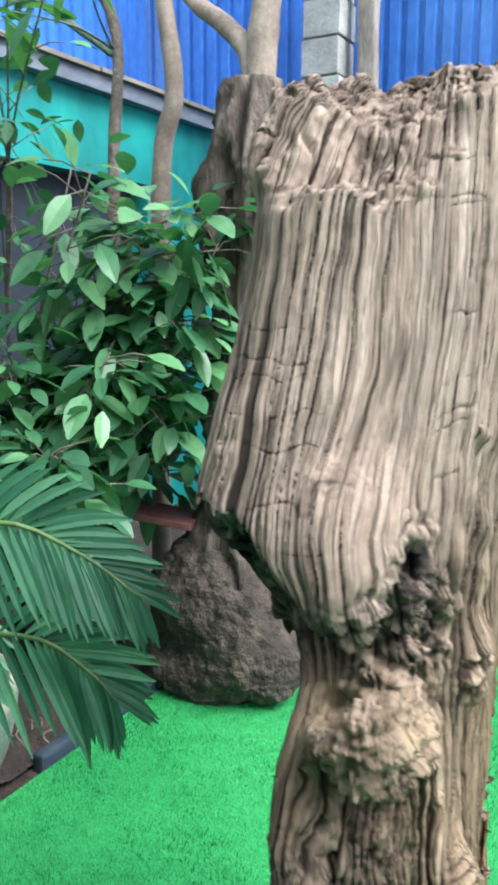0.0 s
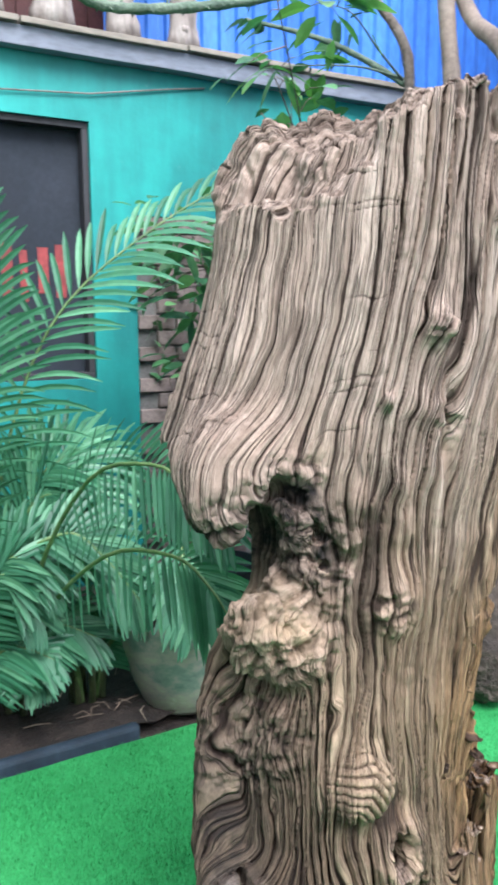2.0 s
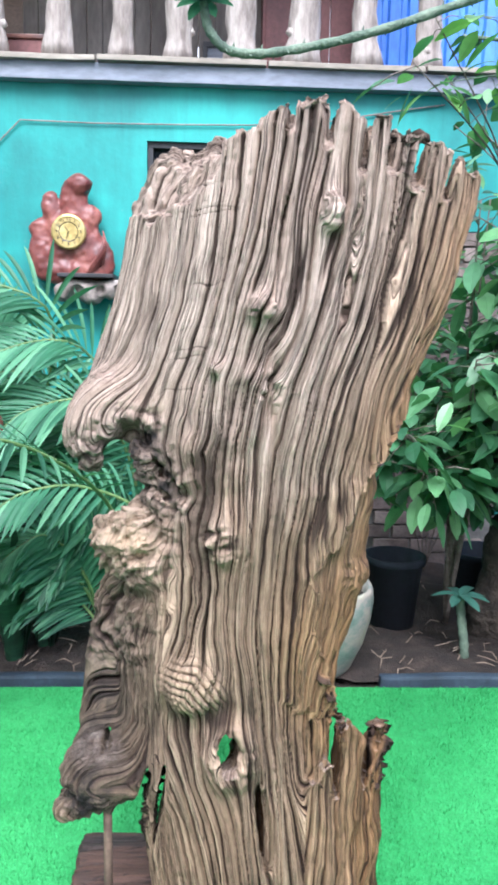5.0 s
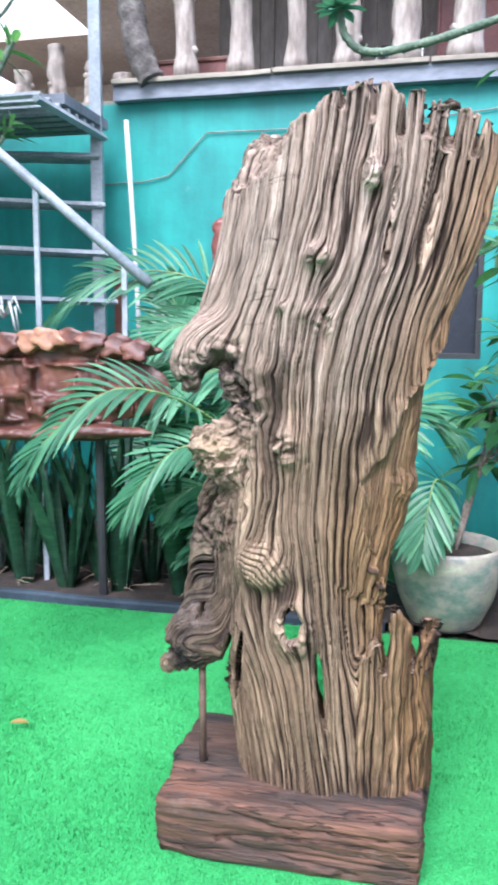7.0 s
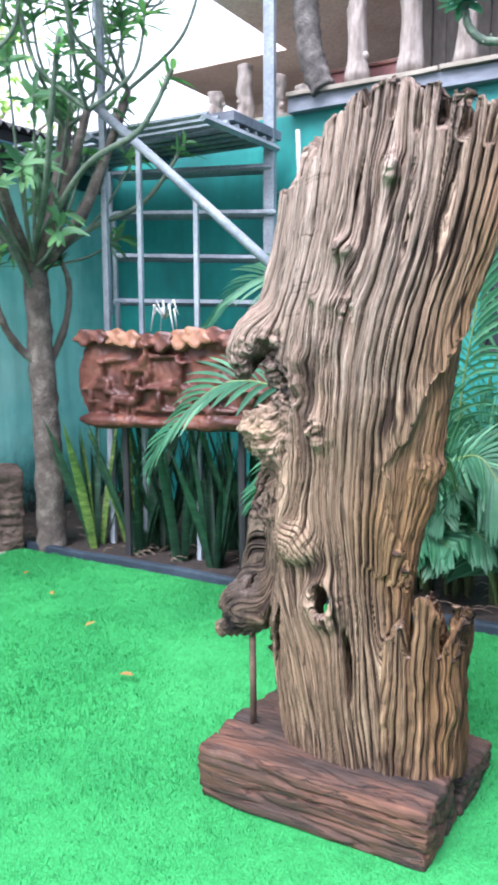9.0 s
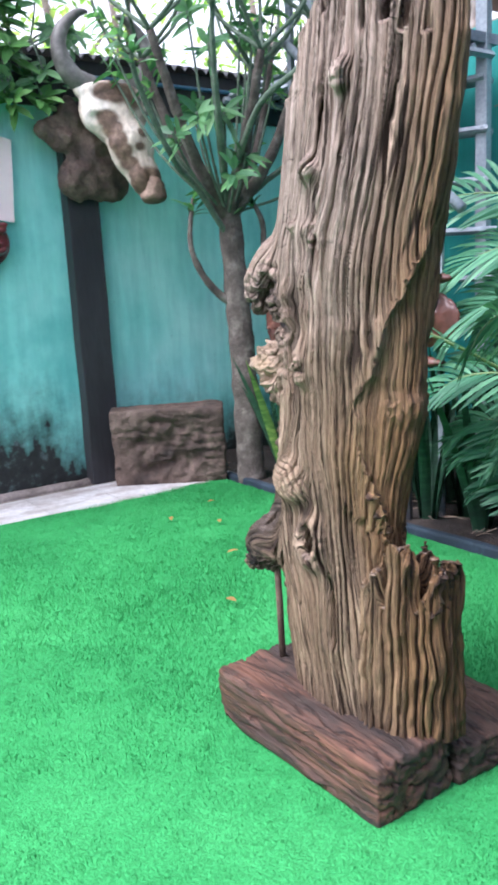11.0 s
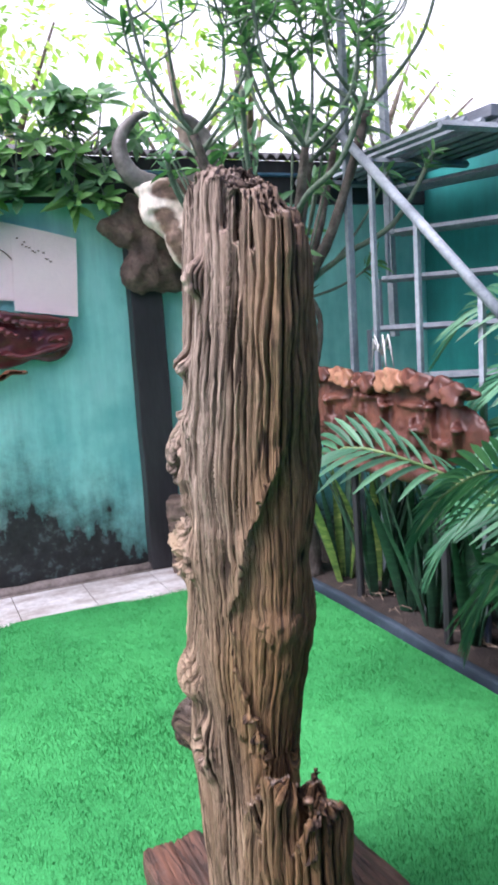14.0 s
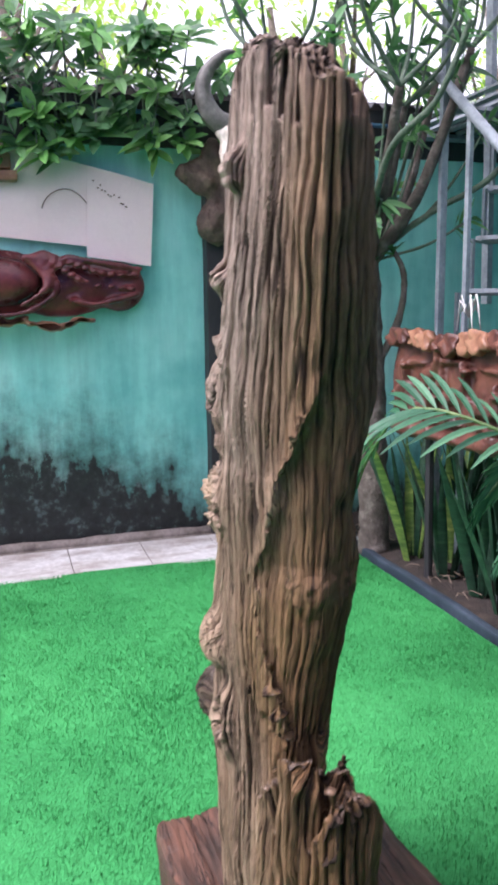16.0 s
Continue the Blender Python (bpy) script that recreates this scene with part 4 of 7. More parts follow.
wood.parent = sculpture
wood.matrix_parent_inverse = sculpture.matrix_world.inverted()
wood["label"] = "grey-brown fluted driftwood with knots"


def rough_block(lo, hi, cuts=(24, 30, 8), amp=0.012, seed=0.0, grain=1):
    """A worn timber block: rounded, split along its grain."""
    bm = bmesh.new()
    n = cuts
    grid = {}
    size = [hi[i] - lo[i] for i in range(3)]

    def vert(i, j, k):
        if (i, j, k) not in grid:
            p = Vector([lo[a] + size[a] * (i, j, k)[a] / n[a] for a in range(3)])
            c = Vector([(lo[a] + hi[a]) / 2 for a in range(3)])
            q = Vector([2 * (p[a] - c[a]) / size[a] for a in range(3)])
            r = 0.007
            for a in range(3):
                others = sum(abs(q[o]) ** 14 for o in range(3) if o != a)
                p[a] -= r * q[a] * others * 0.6
            g = [p[a] * (3.0 if a == grain else 22.0) for a in range(3)]
            w = noise.noise(Vector(g) + Vector((seed, 0, 0))) * amp + noise.noise(p * 7 + Vector((seed, 3, 0))) * amp * 1.1
            crack = noise.noise(Vector([p[a] * (2.2 if a == grain else 26.0) for a in range(3)]) + Vector((seed, 9, 4)))
            w -= amp * 1.5 * max(0, 0.09 - abs(crack)) / 0.09
            w += amp * 0.5 * noise.noise(Vector([p[a] * (9.0 if a == grain else 80.0) for a in range(3)]) + Vector((seed, 1, 8)))
            d = Vector([q[a] ** 9 for a in range(3)])
            if d.length > 0:
                p += d.normalized() * w
            p.z = max(p.z, lo[2]) if k else lo[2]
            grid[(i, j, k)] = bm.verts.new(p)
        return grid[(i, j, k)]

    for a in range(3):
        u, v = (a + 1) % 3, (a + 2) % 3
        for side in (0, n[a]):
            for i in range(n[u]):
                for j in range(n[v]):
                    ids = []
                    for di, dj in ((0, 0), (1, 0), (1, 1), (0, 1)):
                        t = [0, 0, 0]
                        t[a], t[u], t[v] = side, i + di, j + dj
                        ids.append(vert(*t))
                    bm.faces.new(ids if side else ids[::-1])
    return bm


def child(ob, parent):
    ob.parent = parent
    ob.matrix_parent_inverse = parent.matrix_world.inverted()
    return ob


child(part("front_beam", rough_block((-0.345, 0.668, 0.0), (-0.115, 1.268, 0.145), (44, 116, 28), 0.009, 3.0), M_base_wood, None, "dark red-brown split timber beam", True), sculpture)
rear = rough_block((-0.325, -0.325, 0.0), (0.0, 0.325, 0.118), (50, 116, 22), 0.008, 8.0)
for v in rear.verts:
    # worn down towards its far edge and its open end
    v.co.z *= 1 - 0.38 * min(1, max(0, -v.co.x / 0.32)) - 0.12 * min(1, max(0, (v.co.y - 0.2) / 0.12))
bmesh.ops.transform(rear, matrix=pose(-0.349, 0.955, 0, 0, 0, 1.0), verts=rear.verts)
child(part("rear_slab", rear, M_slab_wood, None, "dark weathered timber slab", True), sculpture)
bm = bmesh.new()
tube(bm, [(-0.285, 0.735, 0.12), (-0.283, 0.735, 0.3), (-0.28, 0.735, 0.43)], 0.009, 10)
child(part("support_rod", bm, M_rust, None, "rusty steel rod", True), sculpture)

# ---- roof edge, balcony and blue sheet walls ----
M_siding = surface("grey_brown_siding", (0.10, 0.09, 0.08), (0.19, 0.17, 0.155), (0.28, 0.26, 0.24), 3, 40, 0.8, stretch=(1, 1, 0.3))
M_maroon = surface("maroon_board", (0.06, 0.02, 0.02), (0.13, 0.045, 0.042), (0.2, 0.08, 0.07), 3, 40, 0.6)
M_ceiling = surface("tan_ply_ceiling", (0.48, 0.38, 0.31), (0.62, 0.52, 0.44), (0.72, 0.63, 0.55), 2, 40, 0.8)
M_cable = surface("dusty_cable", (0.10, 0.08, 0.07), (0.2, 0.17, 0.15), (0.3, 0.26, 0.24), 10, 60, 0.7)
M_red_paint = surface("red_paint", (0.10, 0.025, 0.025), (0.26, 0.04, 0.04), (0.40, 0.07, 0.065), 8, 60, 0.6, relief=0.1)
M_block = surface("concrete_block", (0.22, 0.22, 0.21), (0.36, 0.36, 0.34), (0.5, 0.5, 0.48), 6, 70, 0.9, relief=0.6, piece=0.15)


def wavy_slab(lo, hi, along, n, amp, seed, bevel=0.004):
    """A board whose edges wander a little along its length."""
    bm = bmesh.new()
    box(bm, lo, hi, bevel)
    return bm if n < 2 else displaced(bm, along, n, amp, seed)


structure(part("roof_fascia", wavy_slab((WX - 0.2, -0.62, 2.515), (WX + 0.07, 6.0, 2.60), 1, 40, 0.006, 1), M_fascia), "weathered grey roof edge board", "fascia")
edge_y = -0.62
for k, w in enumerate((0.95, 0.85, 0.8, 0.7, 0.9, 0.85, 0.95, 1.0)):
    structure(part("trim", wavy_slab((WX - 0.15, edge_y, 2.602 + 0.004 * (k % 2)), (WX + 0.10, edge_y + w - 0.01, 2.628 + 0.004 * (k % 2)), 1, 8, 0.006, k + 3), M_plank), "worn wooden edging plank on the roof", "trim")
    edge_y += w

bm = bmesh.new()
box(bm, (-4.6, -2.3, 2.42), (WX - 0.2, 2.2, 2.60))
structure(part("balcony_floor", bm, M_plank), "wooden balcony floor above the teal wall", "floor")

siding = structure(new("wall_balcony"), "grey-brown boarded wall behind the balcony", "wall")
for k in range(15):
    y0 = -0.30 + 0.10 * k
    plain("board", (-4.22 + 0.012 * (k % 2), y0 + 0.003, 2.60), (-4.18 + 0.012 * (k % 2), y0 + 0.097, 4.6), M_siding, 0.004, siding)
mar = structure(new("wall_maroon"), "maroon boarded panel behind the balcony", "wall")
for k in range(6):
    plain("board", (-4.0, 1.21 + 0.2 * k, 2.60), (-3.96, 1.405 + 0.2 * k, 4.6), M_maroon, 0.005, mar)
bm = bmesh.new()
box(bm, (-4.25, 1.195, 2.60), (-3.94, 1.21, 4.6))
structure(part("trim", bm, M_maroon), "maroon corner board", "trim")
bm = bmesh.new()
box(bm, (-6.5, -1.3, 3.55), (-3.2, 1.9, 3.6))
for v in bm.verts:
    v.co.z += 0.22 * (v.co.y + 0.5)
box(bm, (-5.5, -2.5, 3.374), (-4.3, -1.302, 3.424))
structure(part("ceiling", bm, M_ceiling), "tan plywood ceiling over the balcony", "ceiling")


def corrugated(name, a, b, z0, z1, pitch, depth, material, label):
    """Ribbed sheet metal from a to b, with trapezoid ribs."""
    a, b = Vector(a), Vector(b)
    d = (b - a).normalized()
    nrm = Vector((d.y, -d.x, 0))
    length = (b - a).length
    s, prof = 0.0, []
    while s < length:
        prof += [(s, 0), (s + 0.55 * pitch, 0), (s + 0.65 * pitch, depth), (s + 0.9 * pitch, depth)]
        s += pitch
    bm = bmesh.new()
    rows = []
    for off in (0, -0.004):
        rows.append([[bm.verts.new(a + d * min(q, length) + nrm * (h + off) + Vector((0, 0, z))) for z in (z0, z1)] for q, h in prof])
    for side, r in enumerate(rows):
        for p, q in zip(r, r[1:]):
            bm.faces.new((p[0], q[0], q[1], p[1]) if side == 0 else (p[1], q[1], q[0], p[0]))
    return structure(part(name, bm, material), label, "sheet wall")


corrugated("wall_valance", (-5.44, -0.32, 0), (-5.44, -2.45, 0), 3.2, 3.372, 0.13, 0.02, M_ceiling, "tan ribbed sheet hanging under the balcony roof")
corrugated("wall_blue_west", (-3.55, 4.7, 0), (-3.55, 1.76, 0), 2.45, 4.8, 0.11, 0.022, M_blue, "bright blue ribbed sheet metal wall")
corrugated("wall_blue_north", (2.5, 4.9, 0), (-3.7, 4.9, 0), -0.05, 4.8, 0.11, 0.022, M_blue, "blue ribbed sheet metal fence")

# bleached trunks that stand as balcony posts
def knotted_post(name, base, top, r, seed, material, label, category, group="", sides=14, rings=16):
    ob = thing(name, base, label, category, group)
    bm = bmesh.new()
    a, b = Vector(base), Vector(top)
    rr = random.Random(seed)
    pts, rad = [], []
    ph = rr.random() * 9
    for i in range(rings + 1):
        f = i / rings
        p = a.lerp(b, f) - a
        p += Vector((0.02 * noise.noise((f * 3, seed, 0)), 0.02 * noise.noise((f * 3, seed, 5)), 0))
        pts.append(p)
        rad.append(r * (1.1 - 0.15 * f + 0.18 * noise.noise((f * 5, seed * 3, 2)) + (0.35 * (1 - f * 8) if f < 0.125 else 0)))
    rg = tube(bm, pts, rad, sides)
    for ring in rg:
        for v in ring:
            n = noise.noise(v.co * 22 + Vector((seed, 0, 0)))
            c = sum((w.co for w in ring), Vector()) / len(ring)
            v.co += (v.co - c) * 0.22 * n
    part("trunk", bm, material, ob, smooth=True)
    for k in range(3):
        bm = bmesh.new()
        f = 0.1 + 0.25 * k + 0.1 * rr.random()
        c = pts[int(f * rings)]
        ang = rr.random() * 6.3
        r2 = r * (0.35 + 0.2 * rr.random())
        tube(bm, [c + Vector((math.cos(ang), math.sin(ang), 0.2)) * r * 0.6, c + Vector((math.cos(ang), math.sin(ang), 0.35)) * r * 1.25], [r2, r2 * 0.6], 7)
        part("branch_stub", bm, material, ob, smooth=True)
    return ob


for k, y in enumerate((-0.2, 0.12, 0.43, 0.73, 1.04, 1.36, 1.68, 2.0)):
    knotted_post("balcony_post", (WX - 0.02, y, 2.63), (WX - 0.02 + 0.02 * (k % 3 - 1), y + 0.03 * ((k * 7) % 3 - 1), 3.75), (0.055, 0.06, 0.05, 0.06, 0.07, 0.075, 0.06, 0.06)[k], k + 1.3,
                 M_pale_wood, "bleached knotty tree trunk used as a balcony post", "post", "balcony posts")
for k, (x, y, h) in enumerate(((-3.5, -0.95, 0.3), (-3.5, -1.2, 0.42), (-3.5, -1.45, 0.28), (-3.5, -0.75, 0.22))):
    knotted_post("balcony_post", (x, y, 2.60), (x, y, 2.60 + h), 0.055, k + 20.3, M_pale_wood, "short bleached trunk along the balcony edge", "post", "balcony posts")

# cable along the wall
bm = bmesh.new()
tube(bm, [(WX + 0.012, y, z) for y, z in ((-0.75, 2.06), (-0.45, 2.07), (-0.3, 2.10), (-0.18, 2.22), (-0.07, 2.33), (0.3, 2.325), (0.7, 2.33), (1.1, 2.34), (1.5, 2.37), (1.9, 2.44), (2.1, 2.47))], 0.004, 6)
tagged(part("wall_cable", bm, M_cable, smooth=True), "thin dusty cable strung along the teal wall", "cable")

# boarded window and brick panel
win = structure(new("window_1"), "dark boarded window with red painted marks", "window")
plain("pane", (WX - 0.12, 0.57, 1.05), (WX - 0.09, 1.50, 2.25), M_dark_panel, 0, win)
bm = bmesh.new()
for lo, hi in (((WX - 0.13, 0.57, 2.22), (WX - 0.02, 1.50, 2.25)), ((WX - 0.13, 0.57, 1.05), (WX - 0.02, 1.50, 1.08)), ((WX - 0.13, 0.57, 1.08), (WX - 0.02, 0.60, 2.22)), ((WX - 0.13, 1.47, 1.08), (WX - 0.02, 1.50, 2.22))):
    box(bm, lo, hi, 0.003)
part("window_frame", bm, M_dark_wood, win)
rng = random.Random(4)
for k in range(9):
    y0, z0, z1 = 0.66 + 0.085 * k, 1.42 + 0.02 * ((k * 5) % 3), 1.66 + 0.015 * ((k * 7) % 3)
    y1 = y0 + (0.05 if k % 3 else 0.035)
    plain("painted_bar", (WX - 0.0895, y0, z0), (WX - 0.087, y1, z1), M_red_paint, 0, win)

# doorway further along; near-black boards stand in for its unlit inside
door = structure(new("door_1"), "doorway in the teal wall, its unlit inside drawn as dark boards", "door")
for k in range(5):
    plain("panel", (WX - 0.16 + 0.004 * (k % 2), 2.745 + 0.27 * k, 0.0), (WX - 0.12 + 0.004 * (k % 2), 2.745 + 0.27 * k + 0.265, 2.075), M_dark_panel, 0.004, door)

# stairs of grey steel
stair = thing("steel_stairs", (-2.4, -1.1, 0), "grey painted steel stairs with pipe handrail up to the balcony", "stairs")


def bar(name, a, b, r, parent=None, square=False, material=None, label=""):
    bm = bmesh.new()
    a, b = Vector(a), Vector(b)
    tube(bm, [a, b], r, 4 if square else 12)
    ob = part(name, bm, material or M_steel, None, label, not square)
    return child(ob, parent) if parent else ob


bar("column", (-2.87, -0.655, 0), (-2.87, -0.655, 4.2), 0.045, stair, True)
bar("column", (-2.5, -1.62, 1.3), (-2.45, -1.62, 4.2), 0.03, stair, True)
STEPS = [((-2.52, -1.60), 2.17), ((-2.38, -1.46), 1.90), ((-2.23, -1.33), 1.63), ((-2.05, -1.17), 1.36), ((-1.95, -1.05), 1.1)]
for k, ((lx, ly), z) in enumerate(STEPS):
    bm = bmesh.new()
    a, b = Vector((lx, ly, z)), Vector((-2.84, -0.63 + 0.03 * k, z))
    d = (b - a).normalized()
    nr = Vector((d.y, -d.x, 0))
    for off in (0.0, -0.07, -0.14):
        tube(bm, [a + nr * off, b + nr * off], 0.018, 4)
    for f in (0.03, 0.97):
        p = a.lerp(b, f)
        tube(bm, [p + nr * 0.02, p - nr * 0.16], 0.014, 4)
    child(part("tread", bm, M_steel, None), stair)
    if k < len(STEPS) - 1:
        n = STEPS[k + 1]
        bar("riser_bar", (lx + 0.04, ly + 0.03, z), (lx + 0.04, ly + 0.03, n[1]), 0.014, stair, True)
rail = [(-1.88, -1.15, 2.36), (-1.88, -0.5, 1.83), (-1.88, 0.02, 1.40)]
bm = bmesh.new()
tube(bm, rail, 0.024, 12)
child(part("handrail", bm, M_steel, None, "round grey pipe handrail", True), stair)
for y, z in ((-1.1, 2.3), (-0.87, 2.12), (-0.52, 1.83), (-0.1, 1.49)):
    bar("baluster", (-1.88, y, z), (-1.88, y, 0.0), 0.016, stair, True)
bm = bmesh.new()
for k in range(8):
    x = -2.85 + 0.10 * k
    tube(bm, [(x, -2.05, 2.31), (x, -0.62, 2.31)], 0.016, 4)
for y in (-2.05, -1.4, -0.62):
    tube(bm, [(-2.9, y, 2.28), (-2.1, y, 2.28)], 0.022, 4)
child(part("landing_grille", bm, M_steel, None, "steel bar landing"), stair)
bm = bmesh.new()
box(bm, (-2.95, -2.08, 2.335), (-2.4, -0.62, 2.39), 0.004)
child(part("landing_edge", bm, M_fascia, None), stair)
bar("column", (-1.9, -1.12, 0.0), (-1.9, -1.12, 3.9), 0.022, stair, True)

pipe = thing("white_pipe", (-2.95, -0.5, 0), "thin white pipe leaning against the teal wall", "pipe")
bm = bmesh.new()
M_pvc = surface("old_white_plastic", (0.42, 0.42, 0.40), (0.58, 0.58, 0.56), (0.7, 0.7, 0.68), 6, 40, 0.45)
tube(bm, [(0.02, 0.0, 2.38), (0.05, 0.06, 1.5), (0.1, 0.13, 0.0)], 0.013, 10)
part("tube", bm, M_pvc, pipe, smooth=True)
batten = thing("wall_batten", (WX + 0.03, -0.62, 0), "red-brown wooden batten standing against the wall", "batten")
bm = bmesh.new()
box(bm, (-0.015, -0.025, 0.0), (0.015, 0.025, 1.6), 0.003)
part("plank", bm, M_red_wood, batten)

# south side: dark eave, post, tiles
bm = bmesh.new()
box(bm, (-3.3, -2.32, 2.162), (4.2, -2.085, 2.42), 0.006)
structure(part("eave_board", bm, M_dark_wood), "black stained eave board along the wall top", "fascia")
bm = bmesh.new()
rows = []
for k in range(300):
    x = -3.3 + 7.5 * k / 299
    h = 0.02 * math.sin(x * 2 * math.pi / 0.075)
    rows.append([bm.verts.new((x, y, z + h)) for y, z in ((-2.04, 2.44), (-2.9, 2.64), (-2.9, 2.63), (-2.04, 2.43))])
for p, q in zip(rows, rows[1:]):
    for i in range(4):
        bm.faces.new((p[i], p[(i + 1) % 4], q[(i + 1) % 4], q[i]))
structure(part("roof_sheet", bm, M_dark_wood), "dark corrugated roof sheet over the wall", "roof")
bm = bmesh.new()
tube(bm, [(-3.0, -2.06, 2.33), (1.0, -2.06, 2.33), (4.0, -2.06, 2.33)], 0.012, 8)
M_blue_pipe = surface("blue_pipe_paint", (0.03, 0.12, 0.2), (0.05, 0.18, 0.28), (0.08, 0.25, 0.36), 6, 40, 0.5)
tagged(part("water_pipe", bm, M_blue_pipe, smooth=True), "thin blue water pipe under the eave", "pipe")
bm = bmesh.new()
box(bm, (-1.16, -2.098, 0.0), (-0.965, -2.0, 2.16), 0.006)
tagged(part("door_post", displaced(bm, 2, 20, 0.005, 2), M_dark_wood), "black stained square timber post", "post")

paving = structure(new("paving"), "strip of white floor tiles along the wall", "tiled floor")
bm = bmesh.new()
box(bm, (-1.75, -2.1, -0.05), (4.2, TURF_S + 0.02, -0.006))
part("grout_bed", bm, M_grout, paving)
for k in range(15):
    x0 = -1.73 + 0.4 * k
    plain("tile", (x0 + 0.003, -1.99, -0.03), (x0 + 0.397, TURF_S + 0.03, 0.0), M_tile, 0.002, paving)
bm = bmesh.new()
tube(bm, [(-1.7 + 0.1 * k, -2.075 + 0.01 * noise.noise((k, 0, 0)), 0.0) for k in range(60)], [0.035 + 0.015 * noise.noise((k * 0.7, 3, 0)) for k in range(60)], 8)
structure(part("skirting_mortar", bm, M_grout, smooth=True), "crumbling mortar along the wall foot", "trim")

# concrete block pillar and pale pole at the back
pillar = thing("block_pillar", (-1.98, 4.3, 0), "grey concrete block pillar against the blue fence", "pillar")
for k in range(20):
    w = 0.003 * ((k * 7) % 5 - 2)
    plain("block", (-0.11 + w, -0.11, 0.2 * k), (0.11 + w, 0.11, 0.2 * k + 0.188), M_block, 0.006, pillar)
bm = bmesh.new()
box(bm, (-0.1, -0.1, 0), (0.1, 0.1, 4.0))
part("mortar_core", bm, M_mortar, pillar)
bm = bmesh.new()
box(bm, (-1.80, 4.28, 0), (-1.70, 4.36, 4.0), 0.01)
tagged(part("pale_pole", displaced(bm, 2, 20, 0.008, 5), M_pale_wood), "pale weathered pole beside the block pillar", "pole")

# old brick filling in the wall
brickwork = structure(new("brick_panel"), "old dark brick filling in the teal wall", "brickwork")
plain("mortar_back", (WX - 0.18, 1.72, 0.0), (WX - 0.03, 2.52, 1.84), M_mortar, 0, brickwork)
brick_mesh = mesh_of("brick", (lambda b: (box(b, (-0.02, -0.098, -0.035), (0.02, 0.098, 0.035), 0.006), b)[1])(bmesh.new()), M_brick)
rng = random.Random(7)
for r in range(23):
    for c in range(5):
        y = 1.72 + 0.105 + 0.21 * c + (0.105 if r % 2 else 0)
        if y > 2.44 or y < 1.81:
            continue
        ob = new("brick", brick_mesh)
        ob.parent = brickwork
        ob.location = (WX - 0.028 + 0.008 * rng.random(), y + 0.004 * rng.random(), 0.04 + 0.08 * r)
        ob.rotation_euler = (0.03 * (rng.random() - 0.5), 0, 0.04 * (rng.random() - 0.5))

# ---- plants ----
def leaf(bm, p, d, n, length, width, droop=0.25, fold=0.25, seg=4, point=1.0):
    """A folded leaf from p along d, its upper side towards n."""
    d = d.normalized()
    s = d.cross(n)
    if s.length < 1e-4:
        s = d.cross(Vector((0.3, 0.9, 0.2)))
    s.normalize()
    n = s.cross(d)
    rows = []
    for i in range(seg + 1):
        f = i / seg
        w = width * 0.5 * (math.sin(math.pi * min(1, f * 0.93 + 0.05)) ** (0.75 * point)) if 0 < i < seg else width * 0.06
        c = p + d * length * f + Vector((0, 0, -droop * length * f * f))
        rows.append((bm.verts.new(c + s * w + n * fold * w), bm.verts.new(c), bm.verts.new(c - s * w + n * fold * w)))
    for a, b in zip(rows, rows[1:]):
        bm.faces.new((a[0], a[1], b[1], b[0]))
        bm.faces.new((a[1], a[2], b[2], b[1]))


def curve_at(pts, f):
    """A point on a smooth curve through pts."""
    n = len(pts) - 1
    t = max(0.0, min(0.9999, f)) * n
    i = int(t)
    u = t - i
    p = [pts[max(0, min(n, k))] for k in (i - 1, i, i + 1, i + 2)]
    return 0.5 * ((2 * p[1]) + (p[2] - p[0]) * u + (2 * p[0] - 5 * p[1] + 4 * p[2] - p[3]) * u * u + (3 * p[1] - p[0] - 3 * p[2] + p[3]) * u ** 3)


M_cane = surface("dull_palm_cane", (0.03, 0.045, 0.015), (0.06, 0.08, 0.03), (0.11, 0.12, 0.05), 8, 60, 0.6)
M_rachis = surface("palm_stem", (0.05, 0.10, 0.03), (0.10, 0.18, 0.055), (0.19, 0.27, 0.10), 8, 60, 0.5)


def frond(parent, pts, length=0.34, width=0.020, pairs=36, start=0.27, seed=0, hang=0.28, lift=0.22, face=(0.62, -0.18, 0.76)):
    """A feather palm leaf: an arched stem with two rows of narrow leaflets."""
    rr = random.Random(seed)
    pts = [Vector(p) for p in pts]
    bm = bmesh.new()
    path = [curve_at(pts, i / 20) for i in range(21)]
    tube(bm, path, [0.008 * (1 - 0.85 * i / 20) + 0.0012 for i in range(21)], 5)
    stem = child(part("palm_frond", bm, M_rachis, None, "", True), parent)
    bm = bmesh.new()
    for i in range(pairs):
        f = start + (0.995 - start) * (i + 0.5) / pairs
        p = curve_at(pts, f)
        d = (curve_at(pts, f + 0.02) - curve_at(pts, f - 0.02)).normalized()
        side = d.cross(Vector(face))
        side.normalize()
        up = side.cross(d).normalized()
        g = (f - start) / (1 - start)
        ln = length * (0.55 + 0.45 * math.sin(math.pi * min(1, 0.25 + 0.75 * g))) * (1 - 0.45 * g ** 3) * (0.9 + 0.2 * rr.random())
        for sgn in (-1, 1):
            q = (side * sgn * (0.95 - 0.45 * g) + d * (0.55 + 0.6 * g) + up * (lift * (1 - 0.3 * g) + 0.1 * (rr.random() - 0.5))).normalized()
            leaf(bm, p, q, up, ln, width * (0.75 + 0.5 * math.sin(math.pi * g)), hang * (0.6 + 0.8 * rr.random()), 0.3, 5, 0.7)
    blade = part("leaf_blade", bm, M_palm, stem)
    blade["kind"] = "stuff"
    return stem


